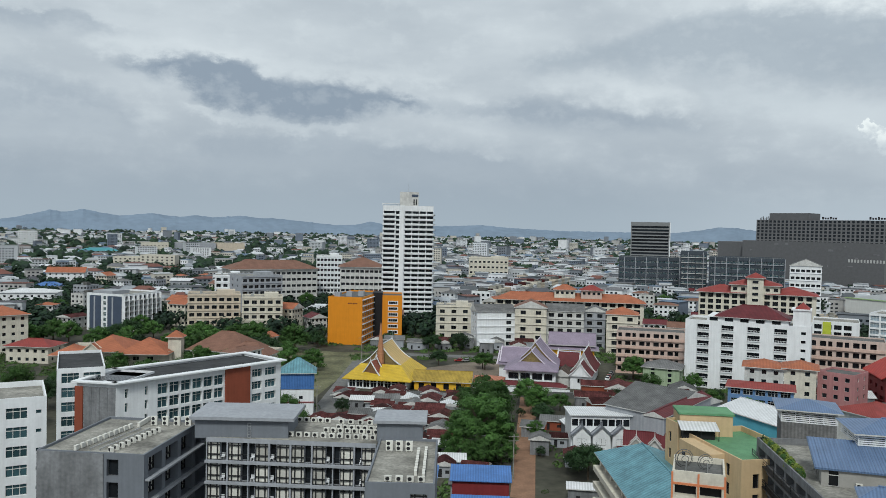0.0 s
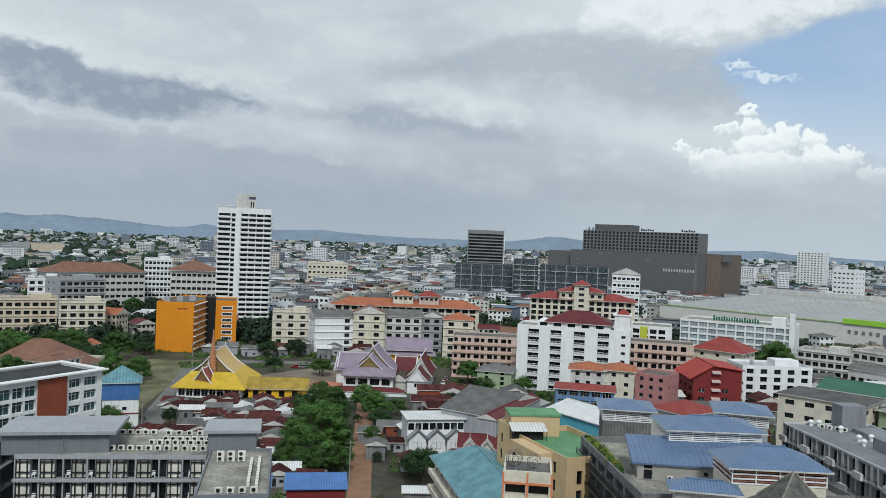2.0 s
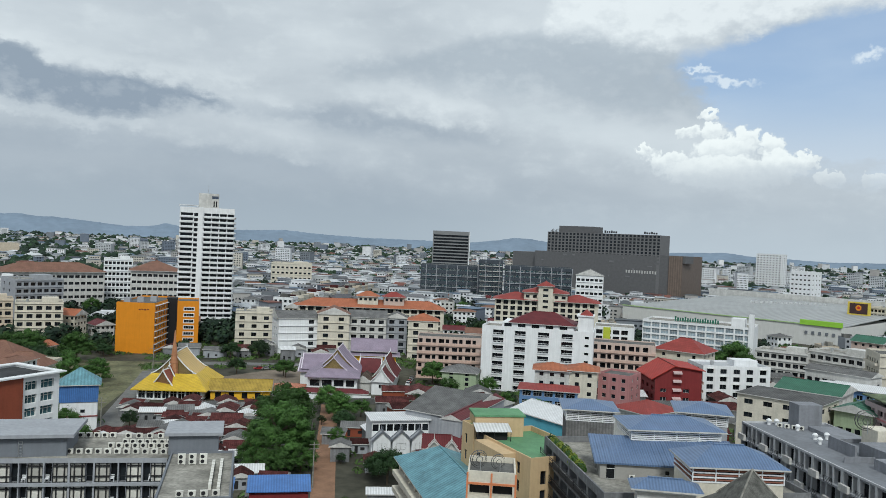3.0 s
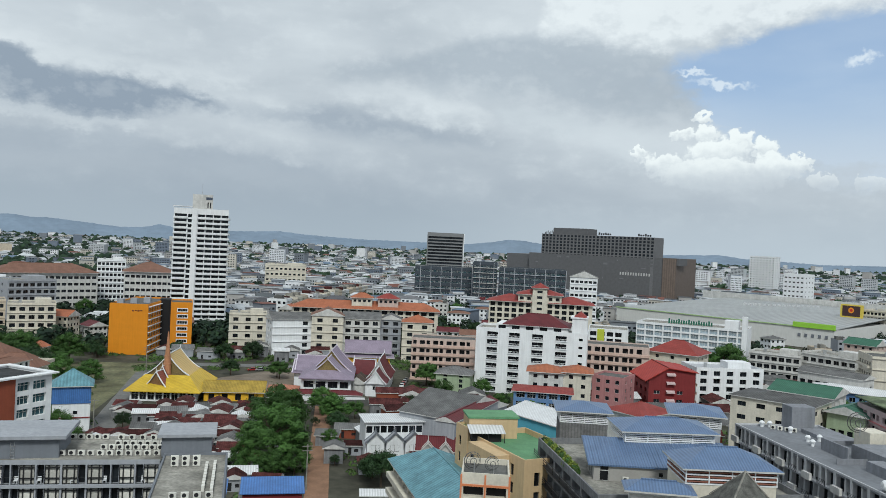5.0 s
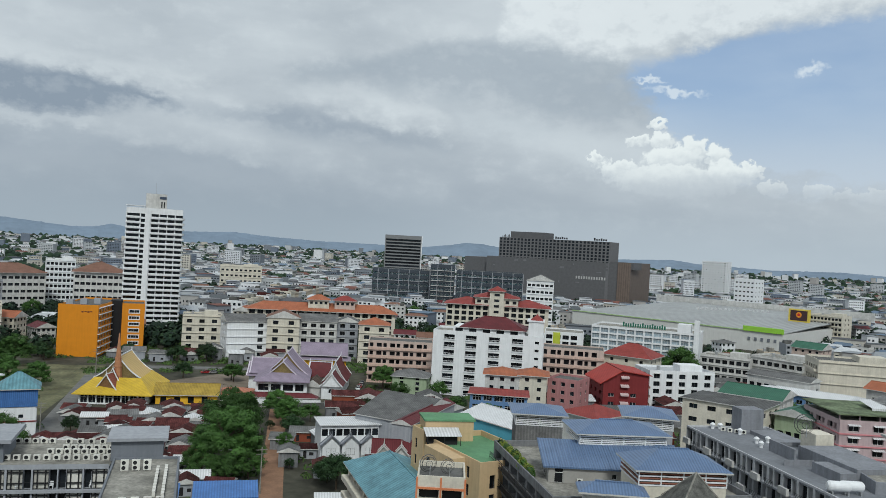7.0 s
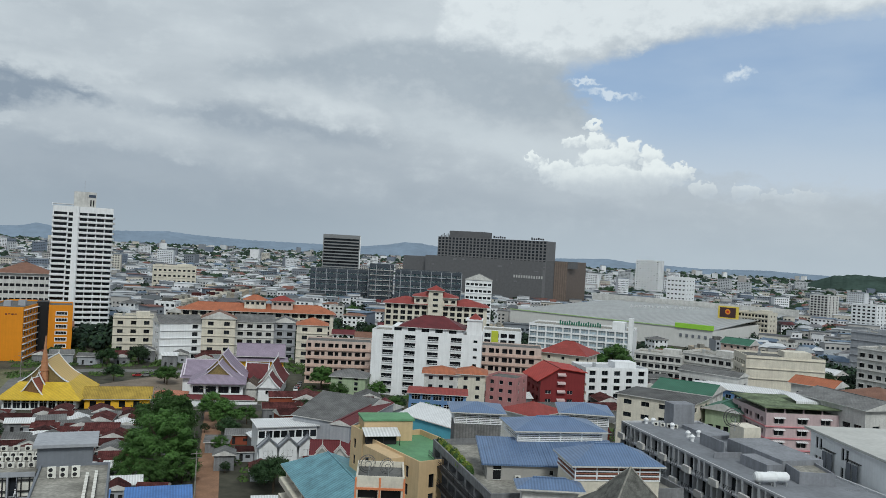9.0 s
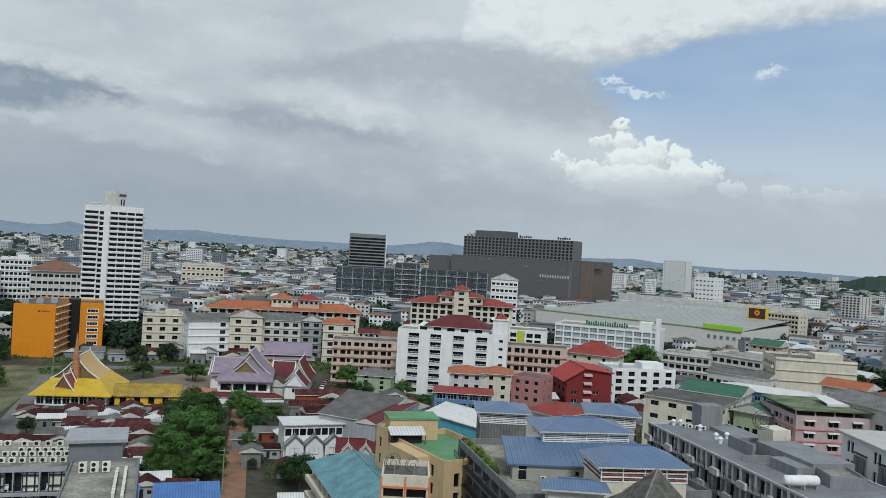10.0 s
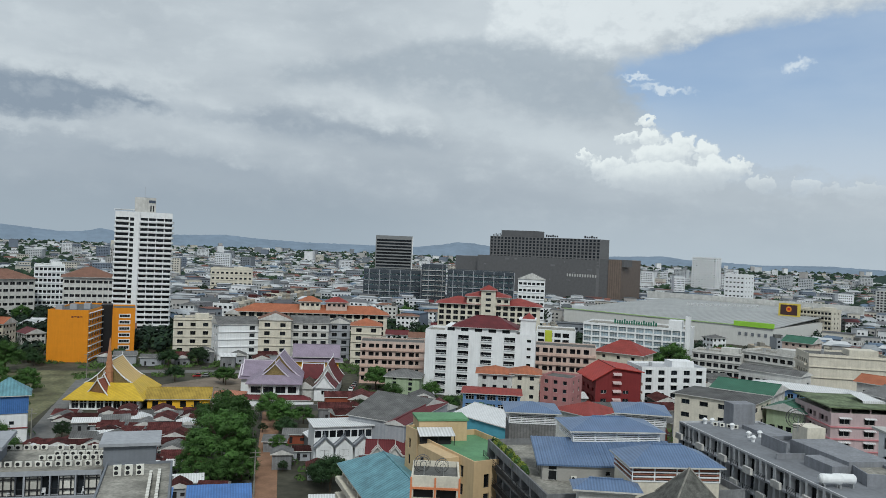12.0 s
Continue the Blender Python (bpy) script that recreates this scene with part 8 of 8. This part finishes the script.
def far_town(count, d0, d1):
    """The town towards the horizon: hundreds of small roofed blocks in one mesh."""
    gw, gr = Geo(), Geo()
    for i in range(count):
        a = radians(rng.uniform(-36, 60))
        r = math.exp(rng.uniform(math.log(d0), math.log(d1)))
        x, y = math.sin(a) * r, math.cos(a) * r
        if not is_free(x, y, 10) or (a < -0.12 and r < 2600 and rng.random() < 0.72):
            continue
        grow = 1 + r / 4000
        w, d = rng.uniform(6, 18) * grow, rng.uniform(6, 14) * grow
        h = rng.choice((4, 6, 7, 7, 9, 10, 12, 13)) * rng.uniform(0.8, 1.2)
        if r > 1100 and rng.random() < 0.025:
            h, w = rng.uniform(18, 34), rng.uniform(14, 30)
        c, s = math.cos(a + rng.uniform(-0.5, 0.5)), -math.sin(a + rng.uniform(-0.5, 0.5))

        def q(u, v, z):
            return (x + u * c - v * s, y + u * s + v * c, z)
        b = [q(-w / 2, -d / 2, 0), q(w / 2, -d / 2, 0), q(w / 2, d / 2, 0), q(-w / 2, d / 2, 0)]
        t = [(p[0], p[1], h) for p in b]
        k = len(gw.v)
        gw.v.extend(b + t)
        for f in ((0, 1, 5, 4), (1, 2, 6, 5), (2, 3, 7, 6), (3, 0, 4, 7), (4, 5, 6, 7)):
            gw.f.append(tuple(k + j for j in f))
            gw.m.append(0)
        if r < 2200:      # sunk dark window bands as loose openings
            for st in range(int(h // 3.1)):
                for u in range(int(w // 3.2)):
                    u0 = -w / 2 + 0.8 + u * 3.2
                    gw.face((q(u0, -d / 2 - 0.05, st * 3.1 + 1.0), q(u0 + 1.7, -d / 2 - 0.05, st * 3.1 + 1.0), q(u0 + 1.7, -d / 2 - 0.05, st * 3.1 + 2.4), q(u0, -d / 2 - 0.05, st * 3.1 + 2.4)), 1)
        k = len(gr.v)
        o, e = 0.6, h + 0.03
        rr = rng.uniform(1.2, 3.2) if h < 11 else 0.5
        gr.v.extend([q(-w / 2 - o, -d / 2 - o, e), q(w / 2 + o, -d / 2 - o, e), q(w / 2 + o, d / 2 + o, e), q(-w / 2 - o, d / 2 + o, e), q(-w * 0.3, 0, e + rr), q(w * 0.3, 0, e + rr)])
        for f in ((0, 1, 5, 4), (2, 3, 4, 5), (1, 2, 5), (3, 0, 4), (3, 2, 1, 0)):
            gr.f.append(tuple(k + j for j in f))
            gr.m.append(0)
    ob = new("distant_town", gw.mesh("distant_town", [FARWALL, GLASS]))
    tagged(ob, "dense low town blocks fading towards the horizon", "town", kind="stuff")
    ro = new("distant_roofs", gr.mesh("distant_roofs", [FARROOF]))
    tagged(ro, "mixed grey, white and red roofs of the distant town", "roofs", kind="stuff")


def undergrowth(count):
    """Low rough growth on the open ground between the houses."""
    g = Geo()
    for i in range(count):
        a = radians(rng.uniform(-33, 52))
        r = math.sqrt(rng.uniform(170 ** 2, 470 ** 2))
        x, y = math.sin(a) * r, math.cos(a) * r
        if not is_free(x, y, 0.6):
            continue
        s = rng.uniform(0.7, 1.9)
        for k in range(46):
            n = Vector((rng.gauss(0, 1), rng.gauss(0, 1), abs(rng.gauss(0, 0.8)))).normalized()
            p = Vector((x + n.x * s * 1.3, y + n.y * s * 1.3, 0.1 + n.z * s * rng.uniform(0.5, 1.1)))
            u = n.orthogonal().normalized() * s * 0.28
            v = n.cross(u).normalized() * s * 0.17
            q = len(g.v)
            g.v.extend([tuple(p - u), tuple(p + v), tuple(p + u), tuple(p - v)])
            g.f.append((q, q + 1, q + 2, q + 3))
            g.m.append(0)
    tagged(new("undergrowth", g.mesh("undergrowth", [mat("rough_green_growth", (0.075, 0.135, 0.035), 0.8, var=0.55, scale=0.06)])), "rough green bushes and weeds on open ground", "undergrowth", kind="stuff")


undergrowth(7500)


def far_woods(count, d0, d1):
    g = Geo()
    bm = bmesh.new()
    balls = []
    for k in (2, 1):
        bmesh.ops.create_icosphere(bm, subdivisions=k, radius=1.0)
        bm.verts.index_update()
        balls.append(([v.co.copy() for v in bm.verts], [tuple(v.index for v in f.verts) for f in bm.faces]))
        bm.clear()
    bm.free()
    for i in range(count):
        a = radians(rng.uniform(-36, 60))
        r = math.exp(rng.uniform(math.log(d0), math.log(d1)))
        x, y = math.sin(a) * r, math.cos(a) * r
        if not is_free(x, y, 4):
            continue
        base_v, base_f = balls[r > 1300]
        if a < -0.1 and r < 1800:
            x, y = x + rng.uniform(-20, 20), y + rng.uniform(-20, 20)
        for j in range(rng.randrange(1, 5)):
            s = rng.uniform(2.2, 5.2) * (1 + r / 3500)
            ox, oy, k = x + rng.uniform(-7, 7), y + rng.uniform(-7, 7), len(g.v)
            if r < 1000:       # nearer crowns as loose leaf clumps
                for q in range(70):
                    n = Vector((rng.gauss(0, 1), rng.gauss(0, 1), rng.gauss(0.35, 0.8))).normalized()
                    lump = 0.75 + 0.5 * noise.noise(n * 2.2 + Vector((ox, oy, 0)))
                    c = Vector((ox, oy, s * 0.95)) + n * s * lump * rng.uniform(0.8, 1.1)
                    u = (n + Vector((rng.uniform(-0.6, 0.6), rng.uniform(-0.6, 0.6), 0.3))).normalized().orthogonal().normalized() * s * 0.24
                    v = u.cross(n).normalized() * s * 0.17
                    i0 = len(g.v)
                    g.v.extend([tuple(c - u), tuple(c + v), tuple(c + u), tuple(c - v)])
                    g.f.append((i0, i0 + 1, i0 + 2, i0 + 3))
                    g.m.append(0)
                continue
            off = Vector((rng.uniform(0, 50), 0, 0))
            for v in base_v:
                n = 1 + 0.55 * noise.noise(v * 1.9 + off)
                g.v.append((ox + v.x * s * n, oy + v.y * s * n, s * 0.85 + v.z * s * n))
            for f in base_f:
                g.f.append(tuple(k + q for q in f))
                g.m.append(0)
    ob = new("distant_woods", g.mesh("distant_woods", [WOODS]))
    tagged(ob, "dark green tree crowns scattered through the distant town", "trees", kind="stuff")


far_town(15000, 520, 4600)
far_woods(9000, 430, 4500)


def hills(name, r, profile, m, label, thick):
    """A ridge on the horizon; profile: (azimuth, height) pairs, smoothed and roughened."""
    g = Geo()
    a0, a1 = profile[0][0], profile[-1][0]
    n = int((a1 - a0) / 0.12)
    xs, zs = [p[0] for p in profile], [p[1] for p in profile]
    rows_ = []
    for i in range(n + 1):
        a = a0 + (a1 - a0) * i / n
        h = float(np.interp(a, xs, zs)) * (1 + 0.03 * noise.noise(Vector((a * 1.3, 3.1, 0)))) + 3 * noise.noise(Vector((a * 4.0, 0, 0)))
        c, s = math.cos(radians(a)), math.sin(radians(a))
        rows_.append([(s * (r + k * thick), c * (r + k * thick), max(0.0, h) * e) for k, e in ((-1, 0), (-0.5, 0.62), (0, 1), (0.6, 0))])
    for p, q in zip(rows_, rows_[1:]):
        for k in range(3):
            g.face((p[k], q[k], q[k + 1], p[k + 1]))
    ob = new(name, g.mesh(name, [m]))
    tagged(ob, label, "hills", kind="structure")


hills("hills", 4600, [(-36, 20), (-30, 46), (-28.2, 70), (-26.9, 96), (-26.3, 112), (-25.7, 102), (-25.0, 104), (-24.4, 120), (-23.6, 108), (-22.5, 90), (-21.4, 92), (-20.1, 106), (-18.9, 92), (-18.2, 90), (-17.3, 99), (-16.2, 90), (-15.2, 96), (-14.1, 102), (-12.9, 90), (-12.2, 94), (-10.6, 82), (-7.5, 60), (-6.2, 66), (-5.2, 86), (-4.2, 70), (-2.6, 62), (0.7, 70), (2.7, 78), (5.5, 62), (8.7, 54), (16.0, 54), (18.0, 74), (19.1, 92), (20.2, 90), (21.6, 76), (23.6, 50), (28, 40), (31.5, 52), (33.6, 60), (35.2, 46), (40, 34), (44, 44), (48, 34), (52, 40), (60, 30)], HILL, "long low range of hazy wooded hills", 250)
hills("hill", 2600, [(45.5, 0), (46.6, 22), (48, 46), (49.2, 54), (52, 50), (55, 36), (60, 0)], NEARHILL, "dark wooded hill on the edge of town", 160)
